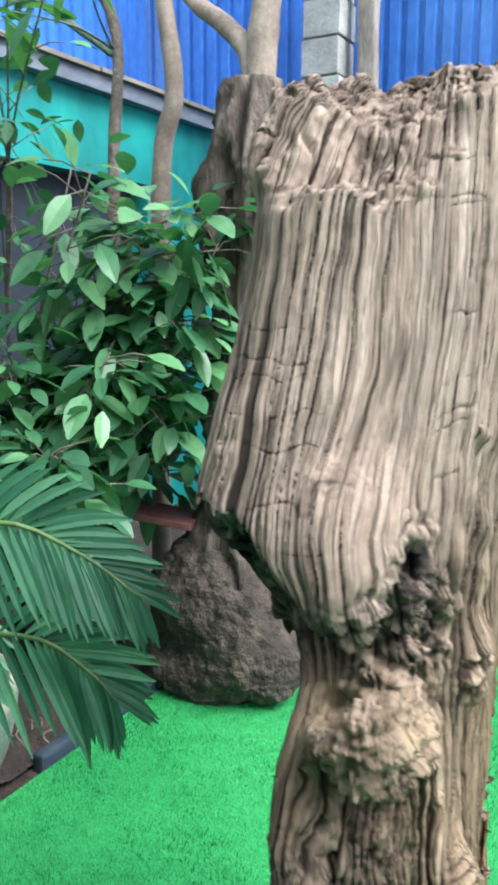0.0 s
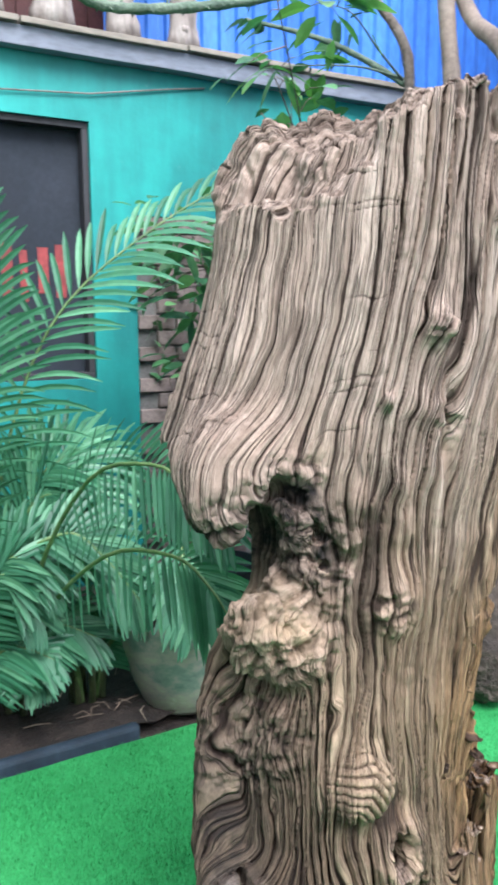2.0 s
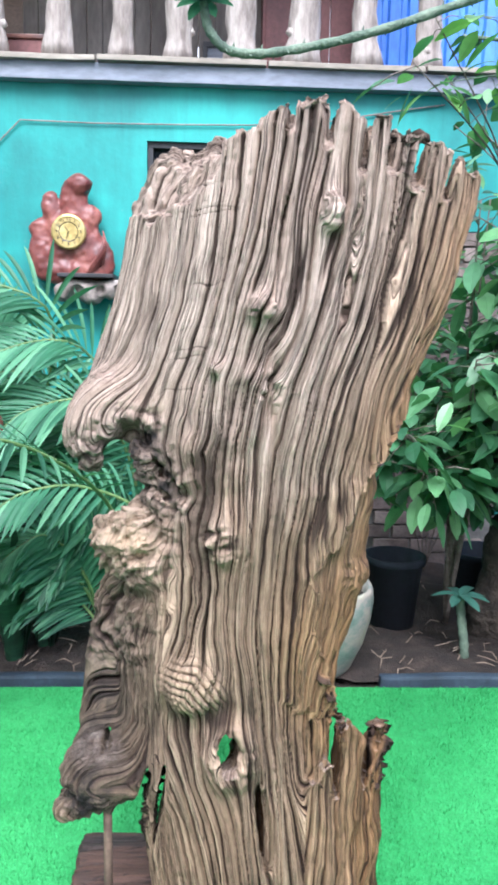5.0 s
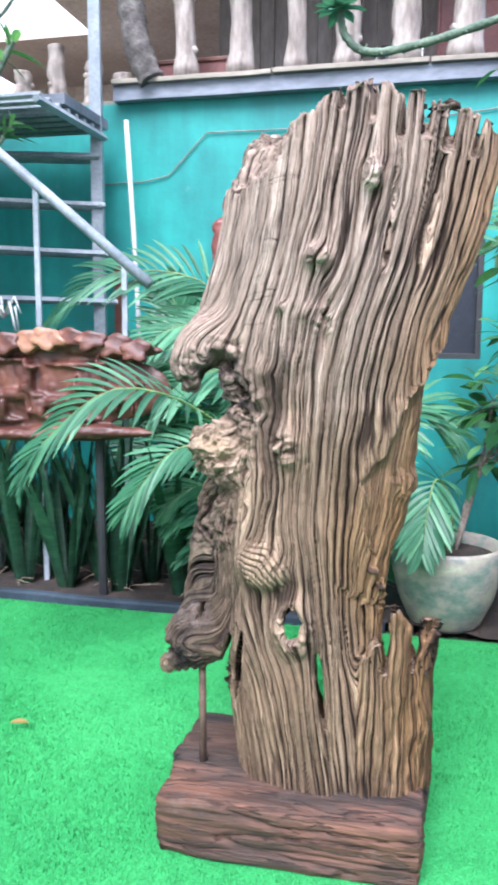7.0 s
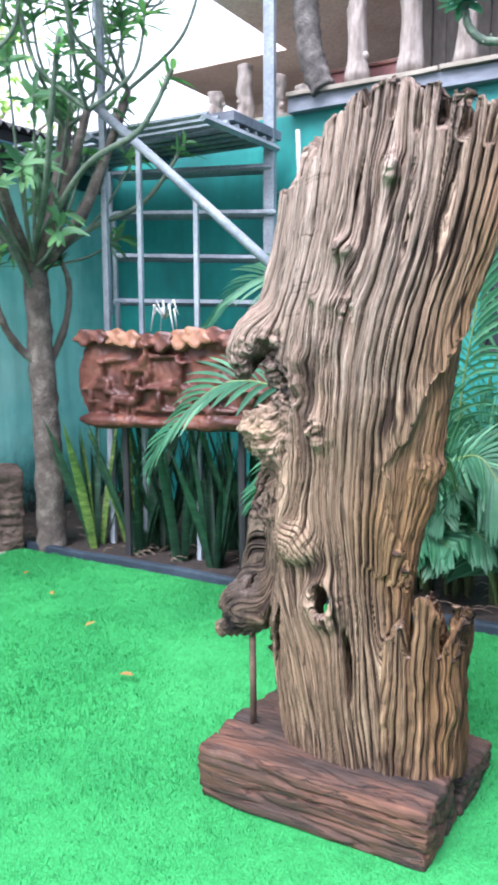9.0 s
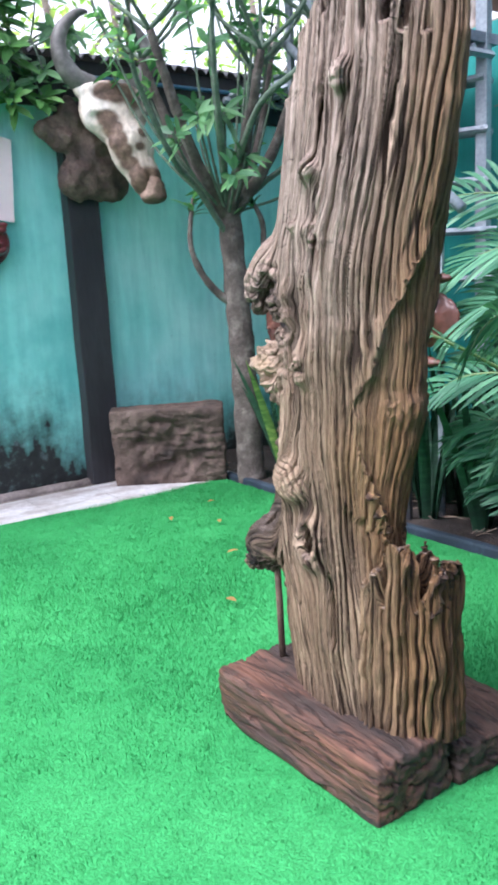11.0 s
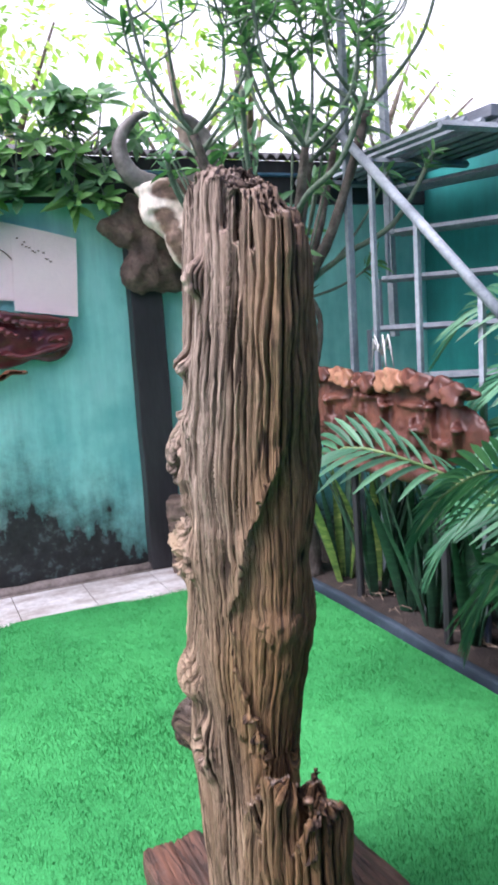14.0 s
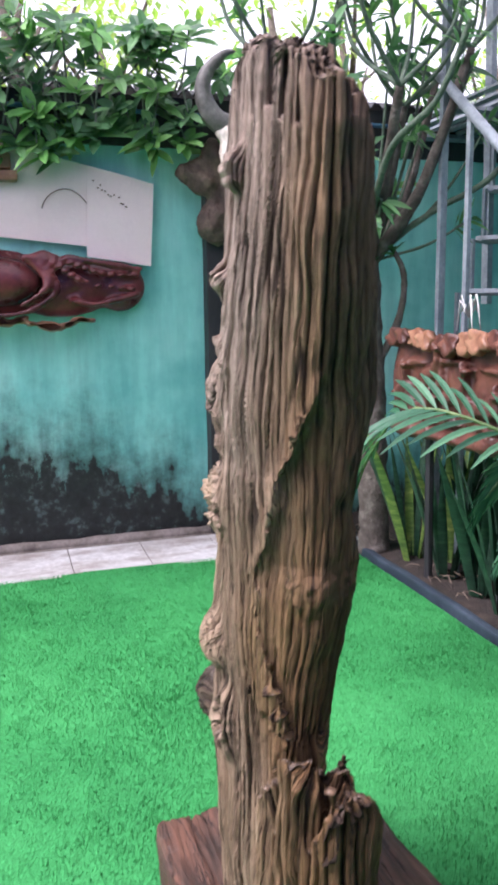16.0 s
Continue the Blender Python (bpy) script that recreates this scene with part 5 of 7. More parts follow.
def palm(base, fronds, label, extra=0, seed=0, reach=(0.5, 0.9), height=(0.8, 1.6), ways=(0, 6.28), fan=False, **kw):
    ob = thing("areca_palm", base, label, "palm", "palms in the bed")
    b = Vector(base)
    for k, f in enumerate(fronds):
        frond(ob, [b + Vector((0.02 * k - 0.04, 0.03, 0.02)), *f], seed=seed + k, **kw)
    rr = random.Random(seed)
    for k in range(extra):
        a = ways[0] + (ways[1] - ways[0]) * (k + rr.random()) / extra
        if fan:
            a = (1 if k % 2 else -1) * (0.8 + 0.9 * rr.random())
        r, h = reach[0] + rr.random() * (reach[1] - reach[0]), height[0] + rr.random() * (height[1] - height[0])
        u = Vector((math.cos(a), math.sin(a), 0))
        frond(ob, [b + u * 0.03, b + u * r * 0.25 + Vector((0, 0, h * 0.6)), b + u * r * 0.6 + Vector((0, 0, h)), b + u * r + Vector((0, 0, h * (0.72 + 0.2 * rr.random())))], seed=seed + 50 + k, **kw)
    bm = bmesh.new()
    for k in range(6):
        a = k * 1.05
        tube(bm, [(0.05 * math.cos(a), 0.05 * math.sin(a), -0.02), (0.07 * math.cos(a), 0.07 * math.sin(a), 0.3)], [0.014, 0.01], 7)
    part("cane", bm, M_cane, ob, "dull green cane", True)
    return ob


palm((-2.25, 0.70, 0.02), [[(-2.22, 0.72, 0.8), (-2.2, 0.79, 1.35), (-2.2, 0.775, 1.88)], [(-2.2, 0.8, 0.7), (-2.15, 1.0, 1.31), (-2.1, 1.4, 1.68), (-2.1, 1.95, 1.98)],
      [(-2.2, 0.6, 0.8), (-2.05, 0.4, 1.22), (-1.9, 0.1, 1.2), (-1.8, -0.1, 1.0)], [(-2.1, 0.7, 0.6), (-1.9, 0.5, 1.0), (-1.75, 0.25, 1.0), (-1.7, 0.1, 0.85)], [(-2.3, 0.5, 0.7), (-2.3, 0.25, 1.05), (-2.25, 0.0, 1.1), (-2.2, -0.15, 0.95)]],
     "tall areca palm with feathery green fronds", 7, 11, (0.35, 0.7), (0.5, 1.0), (-2.6, 0.9), True)
palm((-1.98, 0.62, 0.02), [[(-1.72, 0.58, 0.6), (-1.274, 0.44, 0.902), (-1.027, 0.212, 0.999), (-1.01, -0.049, 0.816), (-1.001, -0.136, 0.677)],
      [(-1.85, 0.75, 0.5), (-1.7, 0.5, 0.72), (-1.58, 0.25, 0.72), (-1.52, 0.1, 0.56), (-1.5, 0.04, 0.45)],
      [(-1.85, 0.66, 0.5), (-1.75, 0.9, 0.68), (-1.7, 1.02, 0.6), (-1.66, 1.14, 0.42)]],
     "spreading areca palm leaning over the kerb", 6, 31, (0.3, 0.5), (0.3, 0.6), (-1.6, 1.6), True, length=0.25, pairs=32)
palm((-2.0, 0.80, 0.02), [[(-1.75, 0.82, 0.55), (-1.4, 0.88, 0.92), (-1.05, 0.92, 1.02), (-0.87, 0.94, 0.99), (-0.76, 0.97, 0.92)], [(-1.8, 0.85, 0.4), (-1.4, 0.92, 0.70), (-1.05, 0.97, 0.79), (-0.93, 1.01, 0.74), (-0.87, 1.03, 0.68)]],
     "areca palm with two long fronds arching over the grass", 0, 71, length=0.205, pairs=33, width=0.0165, hang=0.22, lift=0.1, face=(0.25, -0.82, 0.5))
palm((-1.88, 0.55, 0.02), [], "low young areca palm in the bed", 11, 83, (0.25, 0.48), (0.25, 0.62), (-2.4, 2.2), True, length=0.22, pairs=26)
palm((-1.92, 1.02, 0.02), [], "small areca palm close to the pot", 8, 93, (0.2, 0.36), (0.2, 0.45), (-2.0, 1.6), True, length=0.19, pairs=24)
palm((-2.3, 0.05, 0.02), [[(-2.25, 0.2, 0.9), (-2.1, 0.25, 1.38), (-2.0, -0.2, 1.46), (-2.0, -0.55, 1.22)], [(-2.4, 0.0, 0.9), (-2.5, -0.05, 1.25), (-2.5, -0.12, 1.45)]],
     "areca palm behind the carved panel", 5, 53, (0.4, 0.7), (0.6, 1.05), (1.6, 4.6))


def sword(bm, p, d, length, width, twist, seed):
    rr = random.Random(seed)
    s0 = Vector((math.cos(twist), math.sin(twist), 0))
    rows = []
    for i in range(7):
        f = i / 6
        w = width * (0.55 + 0.45 * math.sin(math.pi * (0.15 + 0.6 * f))) * (1 - f ** 4) * 0.5
        c = p + d * length * f + Vector((d.x, d.y, 0)) * 0.35 * length * f * f
        a = twist + 0.5 * f
        s = Vector((math.cos(a), math.sin(a), 0))
        n = Vector((-s.y, s.x, 0))
        rows.append((bm.verts.new(c + s * w + n * 0.35 * w), bm.verts.new(c), bm.verts.new(c - s * w + n * 0.35 * w)))
    for a, b in zip(rows, rows[1:]):
        bm.faces.new((a[0], a[1], b[1], b[0]))
        bm.faces.new((a[1], a[2], b[2], b[1]))


def snake_material(name, dark, mid, edge):
    m, t, b = nodes_of(name, 0.42)
    v = coords(t)
    w = noise_at(t, v, 9, 4, 0.6, (1, 1, 5))
    c = ramp(t, w, [(0.35, dark), (0.55, mid), (0.75, edge)])
    geo = t.nodes.new("ShaderNodeNewGeometry")
    c = mix(t, c, ramp(t, geo.outputs["Random Per Island"], [(0, (0.6, 0.65, 0.6)), (1, (1.3, 1.25, 1.2))]), 1.0, "MULTIPLY")
    t.links.new(c, b.inputs["Base Color"])
    return m


M_snake = snake_material("snake_plant_leaf", (0.008, 0.03, 0.018), (0.018, 0.065, 0.035), (0.05, 0.12, 0.06))
M_snake_pale = snake_material("variegated_leaf", (0.05, 0.12, 0.03), (0.16, 0.26, 0.06), (0.42, 0.46, 0.14))
rng = random.Random(21)
for k in range(17):
    x, y = -1.79 - 0.15 * (k % 3) - 0.05 * rng.random(), -1.18 + 0.088 * k + 0.04 * rng.random()
    pale = k in (0, 1)
    ob = thing("snake_plant", (x, y, 0.0), "variegated snake plant with yellow edged leaves" if pale else "dark green snake plant with upright sword leaves", "snake plant", "snake plants in the bed")
    for j in range(12):
        bm = bmesh.new()
        a = rng.random() * 6.28
        lean = 0.06 + 0.24 * rng.random()
        sword(bm, Vector((0.035 * math.cos(a), 0.035 * math.sin(a), -0.01)), Vector((lean * math.cos(a), lean * math.sin(a), 1)).normalized(), 0.50 + 0.40 * rng.random(), 0.028 + 0.028 * rng.random(), a + 1.2 + rng.random(), k * 9 + j)
        part("sword_leaf", bm, M_snake_pale if pale and j % 2 else M_snake, ob, smooth=True)


def bushy(name, base, twigs, material, label, category, n_leaf, size, seed, r0=0.012, bark=None, spread=0.9):
    """A shrub: stems to each twig's end, with leaves all along and round the ends."""
    ob = thing(name, base, label, category)
    b = Vector(base)
    rr = random.Random(seed)
    bs, bl = bmesh.new(), bmesh.new()
    for w in twigs:
        pts = [Vector((0, 0, 0))] + [Vector(p) - b for p in w]
        path = [curve_at(pts, i / 14) for i in range(15)]
        tube(bs, path, [r0 * (1 - 0.8 * i / 14) for i in range(15)], 6)
        for j in range(n_leaf):
            f = 0.35 + 0.65 * rr.random() ** 0.7
            p = curve_at(pts, f)
            u = Vector((rr.gauss(0, 1), rr.gauss(0, 1), rr.gauss(0, 0.6))).normalized()
            q = p + u * spread * 0.16 * (0.3 + rr.random())
            if rr.random() < 0.35:
                tube(bs, [p, p.lerp(q, 0.6) + Vector((0, 0, 0.01)), q], [0.0025, 0.002, 0.0015], 4)
            s = size * (0.65 + 0.6 * rr.random())
            leaf(bl, q, (u + Vector((0, 0, -0.25 + 0.3 * rr.random()))).normalized(), Vector((rr.gauss(0, 0.35), rr.gauss(0, 0.35), 1)), s, s * 0.52, 0.25, 0.15, 4, 0.9)
    part("stem", bs, bark or M_bark, ob, smooth=True)
    part("foliage", bl, material, ob)
    return ob


rng = random.Random(5)
tw = []
for k in range(34):
    y, z = 1.55 + 0.95 * rng.random(), 0.75 + 1.05 * rng.random()
    x = -2.45 + 0.75 * rng.random()
    x = x if k % 3 else -1.75 + 0.25 * rng.random()
    if k % 4 == 1:
        x, y, z = -1.72 + 0.14 * rng.random(), 2.0 + 0.62 * rng.random(), 0.85 + 0.85 * rng.random()
    tw.append([(-2.2, 2.0, 0.45 + 0.3 * rng.random()), (0.5 * (-2.2 + x), 0.5 * (2.0 + y), 0.35 + 0.5 * z), (x, y, z)])
for k in range(7):
    tw.append([(-2.0, 2.02, 0.8), (-1.7, 2.05, 1.1 + 0.07 * k), (-1.52 + 0.03 * k, 2.12 + 0.03 * (k % 3), 0.95 + 0.12 * k)])
bushy("broadleaf_shrub", (-2.25, 2.0, 0.0), tw, M_lit_leaf, "dense broad-leaved shrub with glossy green leaves", "shrub", 58, 0.115, 6)
tw = [[(-2.45, 2.3, 1.2), (-2.3, 2.2, 1.9), (-2.2 + 0.25 * k, 1.9 - 0.12 * k, 2.15 + 0.12 * (k % 3))] for k in range(4)]
bushy("climbing_shrub", (-2.5, 2.35, 0.0), tw, M_leaf, "thin leggy shrub with pale green leaves near the roof edge", "shrub", 16, 0.10, 9, 0.01)
tw = [[(WX + 0.05, 1.95 + 0.1 * k, 0.7), (WX + 0.06, 1.8 + 0.16 * k, 1.3 + 0.1 * (k % 2)), (WX + 0.07, 1.75 + 0.18 * k, 1.75)] for k in range(5)]
bushy("wall_creeper", (WX + 0.08, 2.1, 0.0), tw, M_leaf, "creeper with small leaves on the old brick", "creeper", 26, 0.075, 12, 0.005, None, 0.5)


M_green_stem = surface("green_grey_stem", (0.05, 0.08, 0.055), (0.11, 0.16, 0.11), (0.2, 0.25, 0.18), 14, 80, 0.8, relief=0.9, depth=0.01)


def limb_tree(name, base, limbs, label, material, bark, tips, seed, leaf_len=0.12, leaf_w=0.03, per_tip=14, category="tree"):
    """Trunk and limbs as tapered rough tubes; rosettes of leaves at the tips."""
    ob = thing(name, base, label, category)
    b = Vector(base)
    rr = random.Random(seed)
    for k, (pts, r0, r1) in enumerate(limbs):
        bm = bmesh.new()
        pv = [Vector(p) - b for p in pts]
        n = 8 * len(pv)
        path = [curve_at(pv, i / n) for i in range(n + 1)]
        rad = [(r0 + (r1 - r0) * i / n) * (1 + 0.14 * noise.noise((i * 0.45, k * 3.1, seed))) for i in range(n + 1)]
        rings = tube(bm, path, rad, 14 if r0 > 0.03 else 8)
        for ring in rings:
            c = sum((v.co for v in ring), Vector()) / len(ring)
            for v in ring:
                v.co += (v.co - c) * (0.16 * noise.noise(v.co * 26 + Vector((seed, 0, 0))) + 0.08 * noise.noise(v.co * 70))
        part("trunk" if k == 0 else "limb", bm, bark if r0 > 0.019 else M_green_stem, ob, smooth=True)
    bl = bmesh.new()
    for p, d in tips:
        p, d = Vector(p) - b, Vector(d).normalized()
        for j in range(per_tip):
            a = j * 2.4 + rr.random()
            s = d.cross(Vector((0.2, 0.3, 0.93)))
            s.normalize()
            t = d.cross(s)
            u = (s * math.cos(a) + t * math.sin(a)) * (0.75 + 0.5 * rr.random()) + d * (0.15 + 0.9 * rr.random())
            leaf(bl, p - d * 0.10 * rr.random(), u, d, leaf_len * (0.6 + 0.6 * rr.random()), leaf_w * (0.8 + 0.4 * rr.random()), 0.25, 0.2, 4, 0.8)
    part("crown", bl, material, ob)
    return ob


def spread_limbs(start, n, rr, up=(0.5, 1.1), out=0.7, r=0.022, depth=2, center=None):
    """Forking limbs from a start point; gives limbs and the tips."""
    limbs, tips = [], []
    for k in range(n):
        a = 6.283 * (k + rr.random() * 0.6) / n
        d = Vector((math.cos(a) * out, math.sin(a) * out, 1.0)).normalized()
        ln = up[0] + rr.random() * (up[1] - up[0])
        p0 = Vector(start)
        p1 = p0 + d * ln * 0.5 + Vector((math.cos(a), math.sin(a), 0)) * 0.08
        p2 = p0 + d * ln + Vector((0, 0, 0.1))
        limbs.append(([tuple(p0), tuple(p1), tuple(p2)], r, r * 0.55))
        if depth:
            l2, t2 = spread_limbs(p2, 3, rr, (up[0] * 0.55, up[1] * 0.55), out * 1.1, r * 0.55, depth - 1)
            limbs += l2
            tips += t2
        tips.append((tuple(p2), tuple(p2 - p1)))
    return limbs, tips


M_thin_leaf = leaf_material("narrow_leaf", (0.03, 0.11, 0.05), (0.08, 0.22, 0.09), (0.17, 0.36, 0.15), 0.5, 0.4)
rr = random.Random(8)
limbs = [([(-1.70, -1.39, -0.02), (-1.68, -1.38, 0.5), (-1.66, -1.38, 1.05), (-1.62, -1.37, 1.55)], 0.082, 0.062)]
tips = []
for sp, r, dirs in (((-1.62, -1.37, 1.48), 0.036, ((-0.1, 0.1), (0.25, -0.2), (-0.35, -0.1), (0.05, 0.35), (0.4, 0.15), (-0.25, 0.3))),):
    for k, (dx, dy) in enumerate(dirs):
        p0 = Vector(sp)
        p1 = p0 + Vector((dx * 0.7, dy * 0.7, 0.35))
        p2 = p0 + Vector((dx * 1.3, dy * 1.3, 0.75 + 0.1 * (k % 3)))
        limbs.append(([tuple(p0), tuple(p1), tuple(p2)], r, r * 0.55))
        l2, t2 = spread_limbs(p2, 4, rr, (0.35, 0.7), 0.75, 0.012, 1)
        limbs += l2
        tips += t2
for pts in ([(-1.64, -1.37, 1.35), (-1.4, -1.3, 1.62), (-1.2, -1.2, 1.75), (-0.95, -1.05, 2.05), (-0.9, -1.0, 2.2)], [(-1.64, -1.37, 1.55), (-1.9, -1.2, 1.75), (-2.1, -1.0, 1.9), (-2.2, -0.8, 2.2)],
            [(-1.66, -1.38, 0.95), (-1.78, -1.33, 1.2), (-1.80, -1.3, 1.45), (-1.70, -1.3, 1.62)], [(-1.66, -1.38, 1.0), (-1.5, -1.42, 1.15), (-1.4, -1.42, 1.35), (-1.42, -1.4, 1.6)],
            [(-1.62, -1.37, 1.6), (-1.35, -1.0, 1.85), (-1.2, -0.8, 2.15), (-1.15, -0.7, 2.4)], [(-1.62, -1.37, 1.6), (-1.5, -0.9, 1.95), (-1.55, -0.6, 2.1), (-1.6, -0.45, 2.35)]):
    limbs.append((pts, 0.024 if pts[0][2] < 1.2 else 0.018, 0.011))
    tips.append((pts[-1], tuple(Vector(pts[-1]) - Vector(pts[-2]))))
for j in range(34):
    a, r, z = rr.random() * 6.28, 0.12 + 0.5 * rr.random(), 1.62 + 0.95 * rr.random()
    # the low boughs towards the skull are bare
    if z < 2.2 and r * math.cos(a) > 0.1 and r * math.sin(a) < 0.2:
        continue
    tips.append(((-1.62 + r * math.cos(a), -1.37 + r * math.sin(a), z), (math.cos(a), math.sin(a), 0.5)))
    limbs.append(([(-1.62 + 0.03 * math.cos(a), -1.37 + 0.03 * math.sin(a), 1.52), (-1.62 + 0.6 * r * math.cos(a), -1.37 + 0.6 * r * math.sin(a), 1.5 + 0.45 * (z - 1.5)), (-1.62 + r * math.cos(a), -1.37 + r * math.sin(a), z)], 0.009, 0.006))
M_corner_bark = surface("dark_grey_bark", (0.045, 0.035, 0.03), (0.11, 0.09, 0.075), (0.24, 0.21, 0.18), 12, 70, 0.9, relief=1.0, depth=0.012)
limb_tree("corner_tree", (-1.70, -1.39, 0), limbs, "branching corner tree with grey trunk and narrow leaves", M_thin_leaf, M_corner_bark, tips, 3.0, 0.14, 0.03, 13)

# old tree at the far end of the kerb: dark lower trunk, smooth grey limbs
M_dark_bark = surface("dark_bark", (0.025, 0.019, 0.015), (0.085, 0.064, 0.05), (0.23, 0.185, 0.15), 12, 60, 0.92, relief=1.0, depth=0.012, stretch=(1.6, 1.6, 0.5))
M_smooth_bark = surface("smooth_tan_bark", (0.16, 0.12, 0.095), (0.28, 0.22, 0.175), (0.42, 0.35, 0.29), 7, 60, 0.8, relief=0.6)
old = thing("old_tree", (-1.38, 2.42, 0), "old tree with dark gnarled trunk and smooth grey limbs", "tree")
n, m, bm = 110, 64, bmesh.new()
rows = []
for i in range(n + 1):
    z = -0.02 + 2.13 * i / n
    r = 0.15 + 0.035 * math.sin(z * 4.0) - 0.10 * max(0, z - 1.78) / 0.33 + 0.05 * max(0, 0.3 - z)
    row = []
    for k in range(m):
        a = 2 * math.pi * k / m
        u = Vector((math.cos(a), math.sin(a), 0))
        w = a + 0.5 * z + 0.5 * noise.noise((2 * math.cos(a), 2 * math.sin(a), z * 2.2))
        flute = abs(noise.noise((5.5 * math.cos(w), 5.5 * math.sin(w), z * 1.3)))
        knob = noise.noise((2.4 * math.cos(a), 2.4 * math.sin(a), z * 5))
        pit = math.exp(-((z - 1.80) / 0.10) ** 2 - (((a - 4.5 + math.pi) % (2 * math.pi) - math.pi) / 0.55) ** 2)
        rr_ = r * (1 + 0.85 * (flute - 0.25) + 0.42 * knob) - 0.09 * pit + 0.02 * abs(noise.noise(u * 9 + Vector((0, 0, z * 22))))
        row.append(bm.verts.new(u * rr_ + Vector((0.015 * math.sin(z * 3), 0, z))))
    rows.append(row)
for a, b in zip(rows, rows[1:]):
    for k in range(m):
        bm.faces.new((a[k], a[(k + 1) % m], b[(k + 1) % m], b[k]))
bm.faces.new(rows[-1])
part("trunk", bm, M_dark_bark, old, "dark fluted trunk with a hollow", True)
for pts, r0, r1 in (([(-1.37, 2.42, 2.0), (-1.42, 2.45, 2.2), (-1.55, 2.5, 2.33), (-1.72, 2.55, 2.46), (-1.9, 2.6, 2.7)], 0.04, 0.026), ([(-1.36, 2.42, 2.0), (-1.36, 2.45, 2.3), (-1.33, 2.5, 2.7), (-1.3, 2.5, 3.2)], 0.055, 0.042),
                    ([(-1.85, 2.5, 0.3), (-1.84, 2.5, 1.2), (-1.82, 2.5, 1.9), (-1.76, 2.5, 2.15), (-1.82, 2.5, 2.6), (-1.8, 2.5, 3.1)], 0.04, 0.03)):
    pv = [Vector(p) - Vector((-1.38, 2.42, 0)) for p in pts]
    bm = bmesh.new()
    path = [curve_at(pv, i / 30) for i in range(31)]
    tube(bm, path, [(r0 + (r1 - r0) * i / 30) * (1 + 0.12 * noise.noise((i * 0.5, r0 * 90, 0))) for i in range(31)], 12)
    part("limb", bm, M_smooth_bark, old, smooth=True)
thin = limb_tree("thin_tree", (-2.1, 2.5, 0), [([(-2.1, 2.5, 0), (-2.08, 2.5, 1.0), (-2.05, 2.5, 1.9), (-2.03, 2.5, 2.4), (-2.2, 2.4, 2.7)], 0.03, 0.018), ([(-2.04, 2.5, 2.3), (-2.3, 2.3, 2.5), (-2.5, 2.0, 2.6)], 0.016, 0.008)],
                 "slender grey tree beside the roof edge", M_leaf, M_bark, [((-2.2, 2.4, 2.7), (0, -0.3, 1)), ((-2.5, 2.0, 2.6), (-0.3, -0.6, 0.4)), ((-2.3, 2.3, 2.5), (0, -1, 0.2))], 5.0, 0.12, 0.05, 9)

M_grey_leaf = leaf_material("grey_green_leaf", (0.03, 0.10, 0.08), (0.06, 0.17, 0.13), (0.12, 0.26, 0.20), 0.5)
# long green stem that hangs in from the old tree, with a rosette at its end
stem = [(-1.5, 2.35, 2.5), (-1.52, 1.9, 2.42), (-1.53, 1.45, 2.27), (-1.54, 1.15, 2.2), (-1.54, 0.98, 2.19), (-1.54, 0.9, 2.25), (-1.54, 0.88, 2.34)]
ob = thing("hanging_stem", (-1.5, 2.35, 2.5), "thorny green stem hanging across with a leaf rosette", "plant stem")
b = Vector((-1.5, 2.35, 2.5))
bm = bmesh.new()
pv = [Vector(p) - b for p in stem]
path = [curve_at(pv, i / 40) for i in range(41)]
tube(bm, path, [0.013 + 0.003 * (i % 2) for i in range(41)], 8)
part("stem", bm, M_green_stem, ob, smooth=True)
for j in range(14):
    a = j * 2.4
    bm = bmesh.new()
    leaf(bm, pv[-1], Vector((math.cos(a), math.sin(a), 0.5 - 0.05 * j)), Vector((0, 0, 1)), 0.10, 0.045, 0.2, 0.2)
    part("rosette_leaf", bm, M_grey_leaf, ob)
for j in range(26):
    f = 0.05 + 0.9 * j / 26
    q = curve_at(pv, f)
    a = j * 2.1
    bm = bmesh.new()
    tube(bm, [q + Vector((0.010 * math.sin(a), 0, 0.010 * math.cos(a))), q + Vector((0.028 * math.sin(a), 0.004, 0.028 * math.cos(a)))], [0.005, 0.0015], 5)
    part("thorn", bm, M_green_stem, ob, smooth=True)

# sprigs with pale young leaves over the sculpture
tw = [[(-1.95, 2.2, 2.3), (-1.9, 1.9, 2.25), (-1.85, 1.7, 2.2)], [(-1.9, 2.25, 2.35), (-1.75, 2.0, 2.4), (-1.65, 1.8, 2.36)]]
M_young = leaf_material("young_leaf", (0.06, 0.20, 0.05), (0.12, 0.32, 0.08), (0.22, 0.45, 0.14))
bushy("young_sprig", (-2.0, 2.45, 2.3), tw, M_young, "sprig of pale young leaves", "sprig", 13, 0.125, 19, 0.006, M_green_stem, 0.5)

